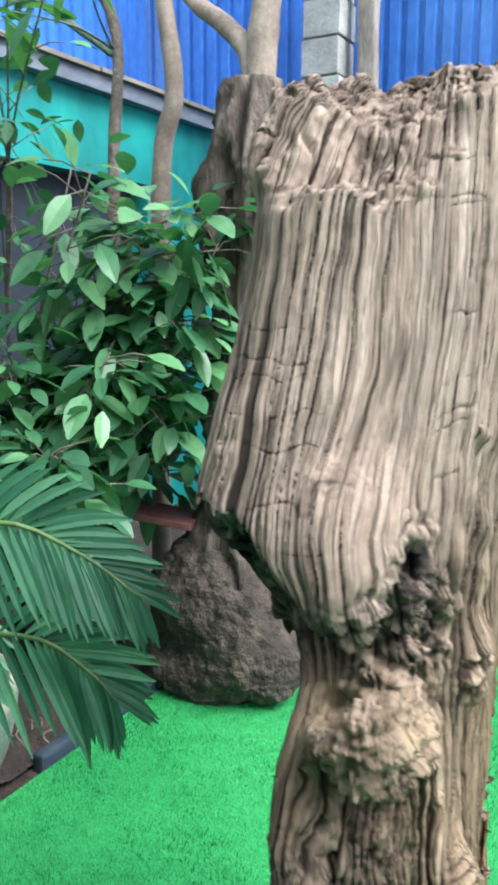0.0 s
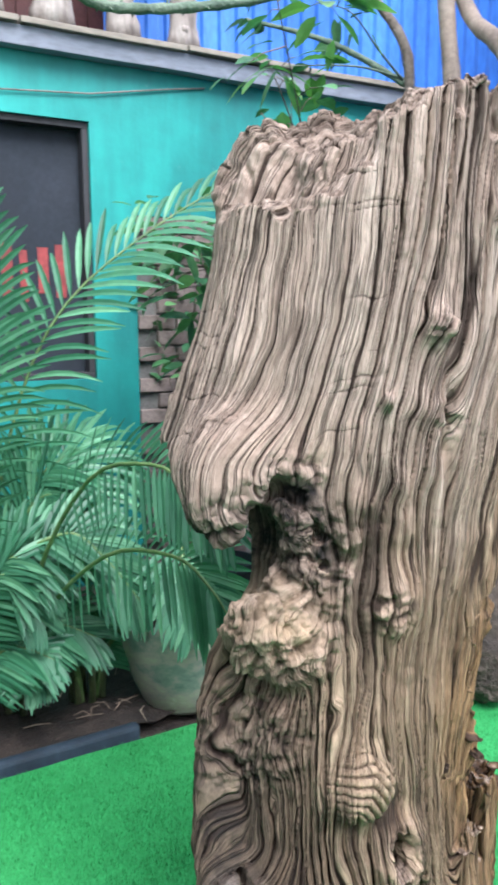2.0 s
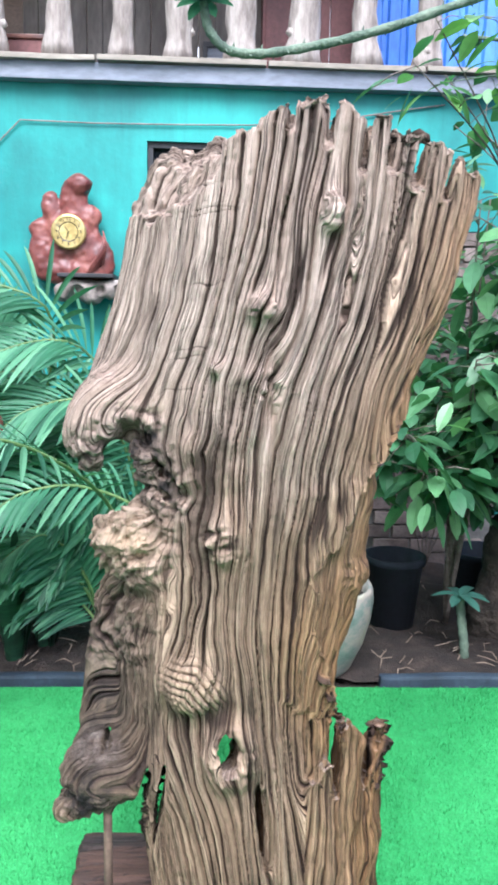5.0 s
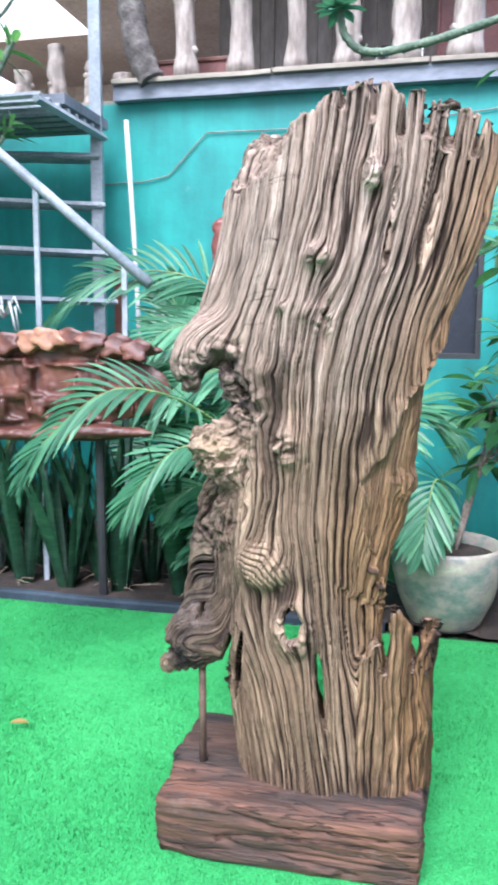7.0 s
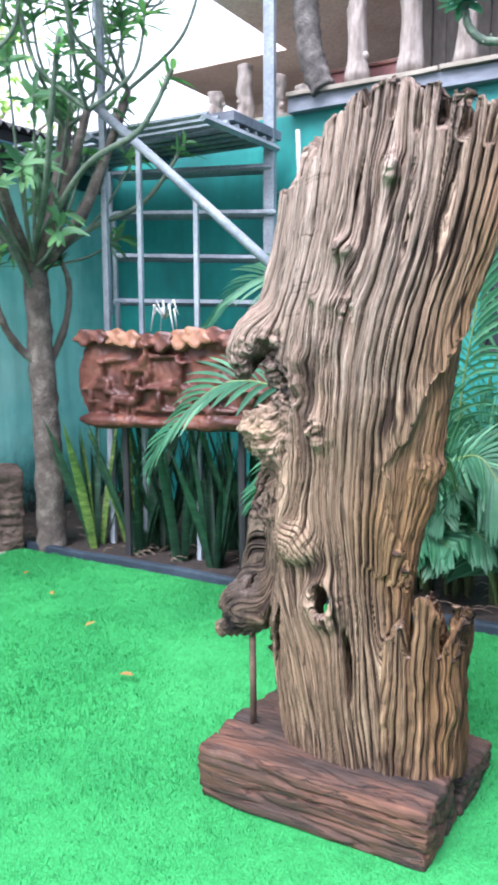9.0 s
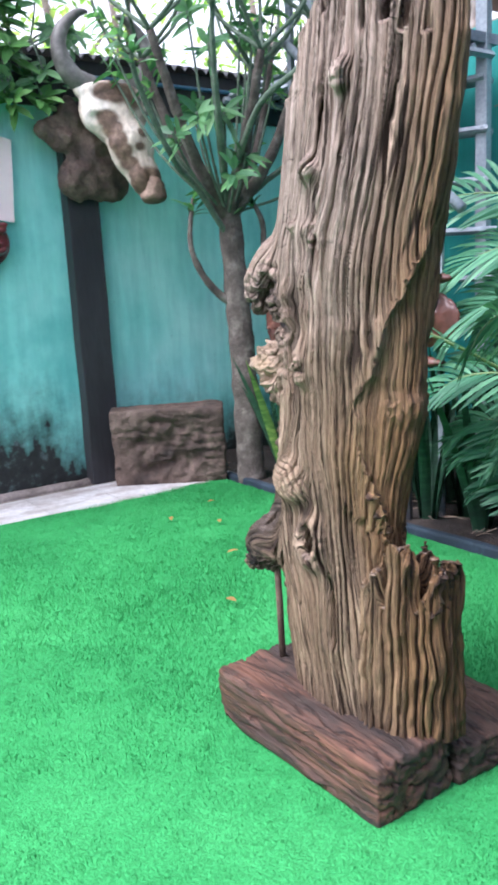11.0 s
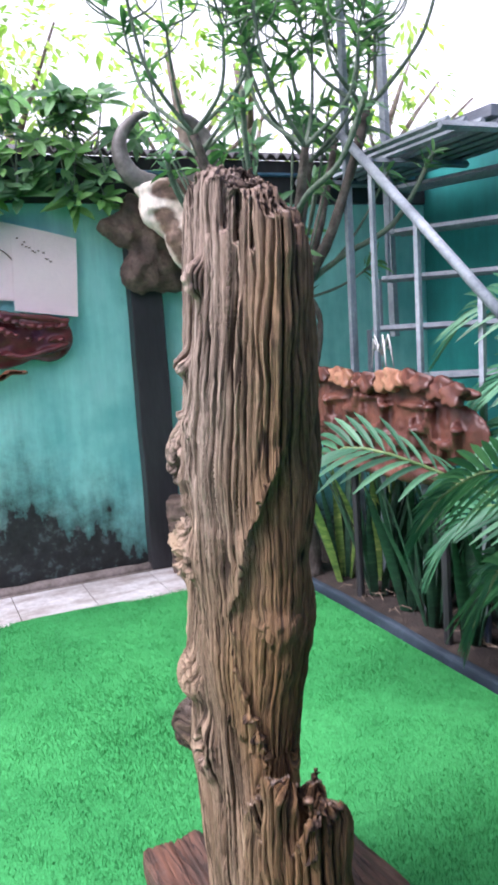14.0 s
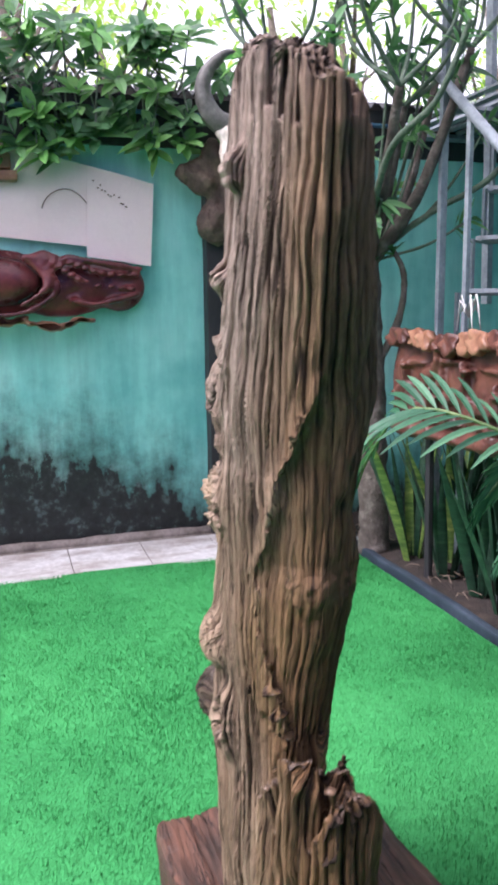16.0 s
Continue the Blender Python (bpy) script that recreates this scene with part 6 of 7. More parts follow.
# leafy rosettes trailing over the south eave
rng = random.Random(14)
for k in range(11):
    x = -0.85 + 0.19 * k
    limbs, tips = [], []
    for q in range(9):
        e = (x + 0.17 * rng.gauss(0, 1), -1.98 + 0.10 * rng.random(), 2.12 + 0.62 * rng.random())
        limbs.append(([(x, -2.2, 2.45), (0.5 * (x + e[0]), -2.06, 2.5), e], 0.007, 0.005))
        tips.append((e, (0.5 * rng.gauss(0, 1), 0.8, 0.5 + 0.5 * rng.random())))
    limb_tree("eave_plant", (x, -2.2, 2.42), limbs, "leafy rosette plant trailing over the dark eave", M_young if k % 3 == 1 else M_thin_leaf, M_green_stem, tips, 40.0 + k, 0.15, 0.05, 11, "trailing plant")

# bright trees beyond the wall
M_far_leaf = leaf_material("sunlit_far_leaf", (0.12, 0.25, 0.05), (0.28, 0.45, 0.10), (0.48, 0.62, 0.2), 0.6, 0.55)
rng = random.Random(77)
for k in range(9):
    x, y = -7.0 + 1.5 * k + rng.random(), -6.0 - 3.0 * rng.random()
    ob = thing("far_tree", (x, y, -0.03), "tall sunlit tree beyond the wall", "tree", "trees beyond the wall")
    bm = bmesh.new()
    tube(bm, [(0, 0, 0), (0.1, 0.05, 1.5), (0.0, 0.1, 3.2), (0.2, 0, 5.0)], [0.14, 0.12, 0.09, 0.04], 10)
    for j in range(6):
        a = rng.random() * 6.28
        tube(bm, [(0.05, 0.05, 2.0 + 0.4 * j), (0.7 * math.cos(a), 0.7 * math.sin(a), 2.7 + 0.4 * j), (1.3 * math.cos(a), 1.3 * math.sin(a), 3.2 + 0.4 * j)], [0.05, 0.03, 0.015], 6)
    part("trunk", bm, M_bark, ob, smooth=True)
    bm = bmesh.new()
    for c in range(24):
        cx = Vector((rng.gauss(0, 0.9), rng.gauss(0, 0.7), 2.0 + 3.4 * rng.random()))
        for j in range(26):
            u = Vector((rng.gauss(0, 1), rng.gauss(0, 1), rng.gauss(0, 0.8)))
            leaf(bm, cx + u * 0.22, u, Vector((0, 0, 1)), 0.16, 0.08, 0.3, 0.2, 2)
    part("crown", bm, M_far_leaf, ob)

# leafy shrub that stands in the glazed pot
rng = random.Random(31)
tw = [[(-1.90, 1.45, 0.6), (-1.95 + 0.15 * rng.random(), 1.5 + 0.05 * k, 0.9), (-2.0 + 0.25 * rng.random(), 1.50 + 0.07 * k, 0.85 + 0.12 * ((k * 3) % 6))] for k in range(6)]
bushy("potted_shrub", (-1.80, 1.37, 0.30), tw, M_leaf, "leafy green shrub growing in the glazed pot", "shrub", 34, 0.10, 33, 0.009, None, 0.7)

# thick-stemmed succulent beside the kerb
ob = thing("succulent", (-1.85, 1.96, 0.0), "succulent with thick ribbed stem and fleshy leaf rosette", "succulent")
bm = bmesh.new()
path = [Vector((0.01 * math.sin(i * 0.5), -0.03 * i / 12, 0.27 * i / 12)) for i in range(13)]
tube(bm, path, [0.017 + 0.003 * (i % 2) for i in range(13)], 9)
part("stem", bm, M_green_stem, ob, smooth=True)
for j in range(9):
    a = j * 2.4
    bm = bmesh.new()
    leaf(bm, path[-1], Vector((math.cos(a), math.sin(a), 0.35 - 0.04 * j)), Vector((0, 0, 1)), 0.12, 0.045, 0.25, 0.25, 5, 0.7)
    part("fleshy_leaf", bm, M_grey_leaf, ob)

# ---- carved and modelled things ----
def blob_mesh(name, blobs, lo, hi, step, material, cuts=(), rough=((0.004, 30, 1),), k=0.02, origin=(0, 0, 0)):
    """A solid of melted-together ellipsoids (centre, radii, turn about z, turn about y), with hollows, roughened."""
    org = np.array(lo, np.float32)
    ax = [org[i] + step * np.arange(int((hi[i] - lo[i]) / step) + 1, dtype=np.float32) for i in range(3)]
    x, y, z = ax[0][:, None, None], ax[1][None, :, None], ax[2][None, None, :]

    def ell(c, rad, tz=0.0, ty=0.0):
        a, b, d = x - c[0], y - c[1], z - c[2]
        m = Matrix.Rotation(tz, 3, "Z") @ Matrix.Rotation(ty, 3, "Y")
        q = 0
        for i in range(3):
            v = m.col[i]
            q = q + ((a * v[0] + b * v[1] + d * v[2]) / rad[i]) ** 2
        return (np.sqrt(q) - 1) * min(rad)

    d = None
    for b in blobs:
        e = ell(*b)
        d = e if d is None else smooth_union(d, e, k)
    for c in cuts:
        d = -smooth_union(-d, ell(*c), k * 0.6)
    verts, quads = surface_nets(d, org, step)
    verts = relax(verts.astype(np.float64), quads, 2)
    nor = normals_of(verts, quads)
    h = 0
    for amp, freq, seed in rough:
        w = vnoise(verts * freq, seed)
        h = h + (amp * w if amp > 0 else amp * np.clip(1 - np.abs(w) / 0.3, 0, 1))
    verts = verts + nor * h[:, None] - np.array(origin)
    me = bpy.data.meshes.new(name)
    me.from_pydata(verts.tolist(), [], quads.tolist())
    me.polygons.foreach_set("use_smooth", np.ones(len(quads), bool))
    me.materials.append(material)
    return me


def solid(name, me, parent, label=""):
    ob = new(name, me)
    ob.parent = parent
    if label:
        ob["label"] = label
    return ob


# buffalo skull on a burl plaque
M_bone = surface("old_bone", (0.36, 0.27, 0.20), (0.66, 0.57, 0.47), (0.82, 0.77, 0.70), 6, 60, 0.7, relief=0.4, stretch=(1.6, 1.6, 0.5))
_t = M_bone.node_tree
_bsdf = _t.nodes["Principled BSDF"]
_hide = _t.nodes.new("ShaderNodeAttribute")
_hide.attribute_name = "hide"
_old = _bsdf.inputs["Base Color"].links[0].from_socket
_brown = ramp(_t, noise_at(_t, coords(_t), 22, 5, 0.65), [(0.3, (0.055, 0.033, 0.022)), (0.55, (0.14, 0.088, 0.058)), (0.75, (0.26, 0.175, 0.12))])
_t.links.new(mix(_t, _old, _brown, _hide.outputs["Fac"]), _bsdf.inputs["Base Color"])
M_horn = surface("grey_horn", (0.07, 0.065, 0.06), (0.16, 0.15, 0.14), (0.3, 0.29, 0.27), 8, 50, 0.55, relief=0.6)
M_burl = surface("burl_wood", (0.035, 0.022, 0.017), (0.11, 0.072, 0.055), (0.24, 0.165, 0.125), 9, 60, 0.7, relief=0.7, depth=0.01)
M_snout = surface("brown_snout", (0.07, 0.045, 0.03), (0.18, 0.115, 0.08), (0.32, 0.22, 0.16), 9, 60, 0.7, relief=0.6)
SK = Vector((-1.10, -1.84, 1.95))
skull = thing("buffalo_skull", SK, "old buffalo skull with curved grey horns on burl wood", "skull trophy")
solid("plaque", blob_mesh("plaque", [((-0.05, -0.12, -0.05), (0.19, 0.07, 0.22)), ((0.14, -0.12, 0.05), (0.13, 0.06, 0.09), 0, 0.4), ((0.08, -0.12, -0.2), (0.12, 0.06, 0.10)), ((0.24, -0.12, 0.06), (0.06, 0.05, 0.05)), ((0.1, -0.12, 0.16), (0.06, 0.05, 0.09)), ((-0.1, -0.12, -0.22), (0.13, 0.06, 0.09))],
      (-0.35, -0.22, -0.36), (0.36, 0.0, 0.32), 0.012, M_burl, (), ((0.018, 14, 1), (0.008, 40, 2)), 0.03), skull, "dark knobbly burl plaque")
solid("cranium", blob_mesh("cranium", [((-0.11, 0.03, 0.24), (0.165, 0.085, 0.06)), ((-0.12, 0.07, 0.11), (0.13, 0.09, 0.15), 0, 0.1), ((-0.16, 0.13, -0.06), (0.105, 0.08, 0.17), 0, 0.2), ((-0.20, 0.17, -0.22), (0.075, 0.065, 0.11), 0, 0.2), ((-0.01, 0.04, 0.14), (0.045, 0.07, 0.09)), ((-0.23, 0.05, 0.14), (0.04, 0.06, 0.08))],
      (-0.40, -0.12, -0.40), (0.16, 0.32, 0.36), 0.009, M_bone, [((0.0, 0.125, 0.09), (0.022, 0.03, 0.02)), ((-0.235, 0.125, 0.09), (0.022, 0.03, 0.02)), ((-0.20, 0.245, -0.20), (0.018, 0.03, 0.07), 0, 0.2)], ((0.005, 20, 4), (0.003, 55, 5)), 0.03), skull)
solid("muzzle", blob_mesh("muzzle", [((-0.225, 0.185, -0.27), (0.058, 0.066, 0.07), 0, 0.2), ((-0.225, 0.20, -0.32), (0.062, 0.055, 0.035))], (-0.34, 0.08, -0.40), (-0.10, 0.31, -0.14), 0.008, M_snout, (), ((0.005, 30, 7), (0.003, 70, 8))), skull, "brown worn muzzle")
HIDE = [((-0.05, 0.13, 0.09), 0.038), ((-0.06, 0.15, 0.03), 0.036), ((-0.075, 0.17, -0.03), 0.036), ((-0.095, 0.19, -0.09), 0.036), ((-0.115, 0.20, -0.15), 0.038), ((-0.135, 0.21, -0.20), 0.038), ((-0.15, 0.21, -0.25), 0.04),
        ((-0.15, 0.09, 0.25), 0.055), ((-0.11, 0.11, 0.20), 0.05), ((-0.17, 0.11, 0.19), 0.05), ((-0.06, 0.10, 0.22), 0.045), ((-0.20, 0.20, -0.24), 0.06), ((-0.19, 0.21, 0.02), 0.022), ((-0.17, 0.20, -0.06), 0.02)]
face = [q for q in skull.children if q.name == "cranium"][0].data
hide = face.attributes.new("hide", "FLOAT", "POINT")
hide.data.foreach_set("value", [max(max(0.0, min(1.0, 2.4 * (1.55 - (v.co - Vector(c)).length / r) + 0.9 * noise.noise(v.co * 16))) for c, r in HIDE) for v in face.vertices])
for q in skull.children:
    if q.name.split(".")[0] in ("cranium", "muzzle"):
        q.location, q.scale = (0.055, 0.0, 0.0), (1.22, 1.0, 1.0)
for sgn in (1, -1):
    c = [Vector((-0.08 + sgn * a, 0.02, b)) for a, b in ((0.09, 0.26), (0.20, 0.31), (0.26, 0.42), (0.24, 0.53), (0.15, 0.62), (0.08, 0.64))]
    bm = bmesh.new()
    path = [curve_at(c, i / 24) for i in range(25)]
    tube(bm, path, [0.055 * (1 - i / 24) ** 0.7 * (1 + 0.05 * (i % 2)) + 0.006 for i in range(25)], 12)
    part("horn", bm, M_horn, skull, "curved grey horn", True)

# carved red wood panel tied to the stairs
CV = Vector((-1.66, -0.46, 0.95))
carving = thing("carved_panel", CV, "red-brown carved wooden panel with wavy flower edge", "wood carving")
rr = random.Random(3)
blobs = [((-0.005, -0.40, 0.0), (0.035, 0.25, 0.2)), ((-0.005, -0.1, 0.0), (0.035, 0.3, 0.2)), ((-0.005, 0.2, 0.0), (0.035, 0.3, 0.18)), ((-0.005, 0.45, 0.0), (0.035, 0.2, 0.12)), ((0.0, -0.52, 0.0), (0.04, 0.12, 0.21)),
         ((0.02, -0.1, -0.205), (0.05, 0.5, 0.03)), ((0.02, -0.45, -0.21), (0.06, 0.18, 0.04)), ((0.02, 0.3, -0.18), (0.045, 0.3, 0.03)), ((0.012, -0.12, 0.195), (0.04, 0.5, 0.03)), ((0.012, 0.4, 0.165), (0.04, 0.22, 0.03))]
for y, z, size, tilt in ((-0.50, -0.03, 0.95, 0.5), (-0.33, -0.10, 1.05, -0.2), (-0.24, 0.06, 1.0, 0.35), (-0.05, -0.03, 1.15, 0.25), (0.14, -0.06, 1.05, -0.15), (0.30, 0.01, 0.9, 0.3), (0.46, -0.04, 0.75, 0.1)):
    ca, sa = math.cos(tilt), math.sin(tilt)
    for depth, u, w, ry, rz in ((0.040, 0, 0, 0.065, 0.026), (0.046, 0.055, 0.012, 0.032, 0.030), (0.052, 0.088, 0.048, 0.015, 0.036), (0.060, 0.108, 0.080, 0.028, 0.014), (0.045, 0.080, 0.105, 0.010, 0.022),
                                      (0.040, 0.072, -0.045, 0.012, 0.042), (0.034, 0.040, -0.055, 0.011, 0.040), (0.042, -0.060, -0.035, 0.018, 0.045), (0.034, -0.085, -0.055, 0.030, 0.011), (0.036, -0.078, 0.018, 0.030, 0.010)):
        u, w = u * size, w * size
        blobs.append(((depth, y + ca * u - sa * w, z + sa * u + ca * w), (0.026, ry * size, rz * size)))
for y, z, ry, rz in ((-0.42, 0.10, 0.10, 0.016), (-0.10, 0.12, 0.13, 0.014), (0.22, 0.10, 0.12, 0.016), (-0.15, -0.14, 0.12, 0.018), (0.20, -0.13, 0.13, 0.016)):
    blobs.append(((0.03, y, z), (0.02, ry, rz)))
solid("relief", blob_mesh("relief", blobs, (-0.1, -0.72, -0.3), (0.14, 0.72, 0.3), 0.007, M_red_wood, (), ((0.004, 18, 2), (-0.004, 26, 3)), 0.012), carving)
for j in range(12):
    y = -0.56 + 0.098 * j
    z = 0.185 + 0.012 * math.sin(j * 0.9 + 0.6) - 0.10 * max(0, (y - 0.25))
    n, bm = 36, bmesh.new()
    w, hh, ph = 0.062 + 0.016 * rr.random(), 0.034 + 0.014 * rr.random(), rr.random() * 6.28
    rings = []
    for depth, size in ((-0.02, 0.97), (0.012, 1.0), (0.018, 0.95), (0.016, 0.6)):
        ring = []
        for k in range(n):
            a = 2 * math.pi * k / n
            lobe = 1 + (0.20 * math.cos(5 * a + ph) + 0.08 * math.sin(3 * a + 2 * ph)) * (1 if math.sin(a) < 0.3 else 0.35)
            ring.append(bm.verts.new((depth + 0.006 * math.sin(3 * a + ph), w * size * lobe * math.cos(a), hh * size * lobe * math.sin(a))))
        rings.append(ring)
    for ra, rb in zip(rings, rings[1:]):
        for k in range(n):
            bm.faces.new((ra[k], ra[(k + 1) % n], rb[(k + 1) % n], rb[k]))
    bm.faces.new(rings[-1])
    bm.faces.new(rings[0][::-1])
    bmesh.ops.recalc_face_normals(bm, faces=bm.faces)
    q = part("petal", bm, M_orange_wood if j in (2, 3, 6, 7) else M_red_wood, carving, smooth=True)
    q.location, q.rotation_euler = (0.046 + 0.012 * (j % 2), y, z + 0.018), (0.5 * (rr.random() - 0.5), -0.25, 0.15 * (rr.random() - 0.5))
for y in (-0.4, 0.3):
    bm = bmesh.new()
    tube(bm, [(-0.05, y, -0.18), (-0.06, y, -0.95)], 0.02, 8)
    part("prop", bm, M_dark_wood, carving, "dark wooden prop")
string = thing("tie_string", (-1.74, -0.62, 1.25), "pale plastic string tied in a loose bow", "string")
for j in range(9):
    a = j * 0.7
    bm = bmesh.new()
    tube(bm, [(0, 0, 0), (0.02 * math.cos(a), 0.06 * math.sin(a), 0.05 + 0.02 * (j % 3)), (0.04 * math.cos(a), 0.09 * math.sin(a + 0.3), 0.02 - 0.08 * (j % 2))], [0.004, 0.006, 0.003], 5)
    part("cord", bm, M_pvc, string, smooth=True)

# card and reclining carving on the south wall
M_card = surface("grey_card", (0.80, 0.64, 0.63), (0.87, 0.71, 0.70), (0.90, 0.76, 0.75), 2, 400, 0.85, relief=0.1)
card = thing("cardboard_sheet", (-0.2, -2.07, 1.8), "worn pale cardboard sheet with brown marks on the wall", "cardboard")


def sheet(name, corners, thick, material, parent, n=10, seed=0):
    bm = bmesh.new()
    a, b, c, d = [Vector(p) for p in corners]
    grid = [[None] * (n + 1) for _ in range(n + 1)]
    for i in range(n + 1):
        for j in range(n + 1):
            p = a.lerp(b, i / n).lerp(d.lerp(c, i / n), j / n)
            p.y += 0.012 * noise.noise((p.x * 4, p.z * 4, seed))
            grid[i][j] = bm.verts.new(p)
    fs = [bm.faces.new((grid[i][j], grid[i + 1][j], grid[i + 1][j + 1], grid[i][j + 1])) for i in range(n) for j in range(n)]
    r = bmesh.ops.extrude_face_region(bm, geom=fs)
    for v in r["geom"]:
        if isinstance(v, bmesh.types.BMVert):
            v.co.y -= thick
    bmesh.ops.recalc_face_normals(bm, faces=bm.faces)
    return part(name, bm, material, parent, smooth=False)


sheet("left_sheet", [(0.55, 0.03, 0.40), (-0.16, 0.03, 0.24), (-0.16, 0.03, -0.17), (0.55, 0.03, -0.10)], 0.006, M_card, card)
sheet("right_sheet", [(-0.14, 0.04, 0.245), (-0.49, 0.04, 0.16), (-0.46, 0.04, -0.27), (-0.12, 0.04, -0.22)], 0.006, M_card, card, seed=3)
M_mark = surface("brown_mark", (0.08, 0.04, 0.03), (0.16, 0.08, 0.06), (0.25, 0.14, 0.1), 10, 60, 0.8)
rr = random.Random(6)
bm = bmesh.new()
arc = [Vector((0.10 - 0.011 * j, 0.049 - 0.0 * j, 0.02 + 0.10 * math.sin(math.pi * j / 22) ** 0.6)) for j in range(22)]
tube(bm, arc, 0.003, 5)
part("curved_mark", bm, M_mark, card)
for j in range(12):
    p = Vector((-0.18 - 0.015 * j + 0.02 * rr.random(), 0.054, 0.14 - 0.01 * j + 0.03 * rr.random()))
    bm = bmesh.new()
    box(bm, p - Vector((0.008, 0.002, 0.003)), p + Vector((0.006 * rr.random(), 0.002, 0.004)))
    part("ink_bar", bm, M_mark, card)

M_lacquer = surface("dark_red_lacquered_wood", (0.03, 0.007, 0.009), (0.11, 0.022, 0.025), (0.26, 0.06, 0.06), 5, 50, 0.28, relief=0.2)
recl = thing("drapery_carving", (-0.1, -2.03, 1.42), "dark red lacquered carving with flowing folds on the wall", "wood carving")
blobs = [((0.30, 0.0, 0.02), (0.36, 0.08, 0.18)), ((-0.12, 0.0, 0.0), (0.3, 0.06, 0.15), 0, 0.12), ((-0.38, 0.0, 0.0), (0.14, 0.06, 0.13)), ((0.26, 0.07, 0.03), (0.23, 0.09, 0.125))]
FOLDS = (((0.02, 0.10, 0.17), (-0.12, 0.11, 0.12), (-0.28, 0.10, 0.07), (-0.47, 0.06, 0.06)), ((0.05, 0.11, 0.16), (-0.06, 0.12, 0.10), (-0.20, 0.11, 0.02), (-0.44, 0.07, -0.01)),
         ((0.07, 0.12, 0.15), (-0.02, 0.12, 0.07), (-0.04, 0.13, -0.03), (0.08, 0.12, -0.11)), ((0.10, 0.13, 0.15), (0.03, 0.13, 0.08), (0.0, 0.14, 0.0), (0.12, 0.13, -0.085)),
         ((0.0, 0.11, -0.06), (0.10, 0.12, -0.12), (0.25, 0.11, -0.14), (0.48, 0.08, -0.12)), ((-0.1, 0.10, 0.15), (-0.22, 0.10, 0.13), (-0.34, 0.09, 0.11), (-0.48, 0.06, 0.09)),
         ((-0.12, 0.08, -0.06), (-0.22, 0.08, -0.09), (-0.34, 0.07, -0.07), (-0.46, 0.05, -0.04)))
for line in FOLDS:
    for j in range(13):
        p = curve_at([Vector(q) for q in line], j / 12)
        blobs.append((tuple(p), (0.026, 0.022, 0.015 + 0.004 * math.sin(j)), 0.0, 0.3))
solid("folds", blob_mesh("folds", blobs, (-0.6, -0.1, -0.3), (0.72, 0.22, 0.3), 0.009, M_lacquer, [((-0.14, 0.11, -0.03), (0.10, 0.06, 0.035), 0, 0.3), ((-0.3, 0.10, 0.03), (0.10, 0.04, 0.012), 0, 0.1)], ((0.003, 14, 2),), 0.012), recl)
blobs = [((0.5 - 0.085 * j, 0.07, -0.185 - 0.018 * math.sin(j * 1.3)), (0.065, 0.05, 0.020 + 0.008 * math.sin(j * 2.3)), 0, 0.35 * math.sin(j * 2)) for j in range(9)]
solid("rough_edge", blob_mesh("rough_edge", blobs, (-0.5, -0.03, -0.26), (0.62, 0.12, -0.1), 0.008, M_orange_wood, (), ((0.008, 30, 2),), 0.012), recl, "pale unfinished lower edge")

bracket = thing("wall_bracket", (0.16, -2.09, 1.98), "pale orange wooden bracket on the wall beside the card", "bracket")
bm = bmesh.new()
box(bm, (-0.12, 0.0, 0.03), (0.16, 0.10, 0.11), 0.012)
part("bracket_block", displaced(bm, 0, 6, 0.006, 4), M_orange_wood, bracket)
bm = bmesh.new()
box(bm, (-0.15, 0.0, -0.03), (0.16, 0.12, 0.022), 0.014)
part("bracket_foot", displaced(bm, 0, 6, 0.008, 9), M_orange_wood, bracket)

# timber slab leaning in the corner
M_slab = surface("grey_brown_slab", (0.02, 0.014, 0.011), (0.085, 0.057, 0.043), (0.20, 0.145, 0.115), 7, 40, 0.85, relief=1.0, depth=0.012)
slab = thing("timber_slab", pose(-1.36, -1.74, 0.0, 6, 0, 146), "thick old timber slab with dark hollows standing upright", "timber slab")
bm = rough_block((-0.33, -0.08, 0.0), (0.33, 0.08, 0.46), (60, 16, 44), 0.009, 4.0, 0)
for v in bm.verts:
    if v.co.y > 0.02 or v.co.y < -0.02:
        side = 1 if v.co.y > 0 else -1
        rim = max(0, 1 - (v.co.x / 0.24) ** 2) * max(0, 1 - ((v.co.z - 0.23) / 0.19) ** 2)
        n = 0.5 + noise.noise(v.co * 9) + 0.6 * noise.noise(v.co * 22)
        v.co.y -= side * (0.045 * max(0, n) * min(1, 2.5 * rim) + 0.006 * noise.noise(v.co * 45))
part("slab_body", bm, M_slab, slab, smooth=True)

# rock at the foot of the old tree
M_rock = surface("dark_pitted_rock", (0.018, 0.014, 0.011), (0.05, 0.038, 0.029), (0.125, 0.097, 0.075), 10, 60, 0.9, relief=1.0, depth=0.015)
rock = thing("rough_rock", (-1.42, 2.30, 0), "dark pitted rock standing on the artificial grass", "rock")
solid("stone", blob_mesh("stone", [((0.0, 0.0, 0.22), (0.27, 0.2, 0.28)), ((-0.1, 0.02, 0.35), (0.2, 0.17, 0.2)), ((0.12, -0.03, 0.14), (0.2, 0.18, 0.17)), ((-0.08, 0.0, 0.08), (0.25, 0.2, 0.12))], (-0.45, -0.32, -0.06), (0.45, 0.32, 0.64), 0.012, M_rock, (), ((0.03, 6, 1), (0.012, 18, 2), (-0.012, 40, 3), (0.006, 70, 4)), 0.05), rock)
board = thing("wooden_board", pose(-1.66, 2.27, 0.60, 0, 8, 20), "pinkish brown wooden board resting on the rock", "board")
bm = bmesh.new()
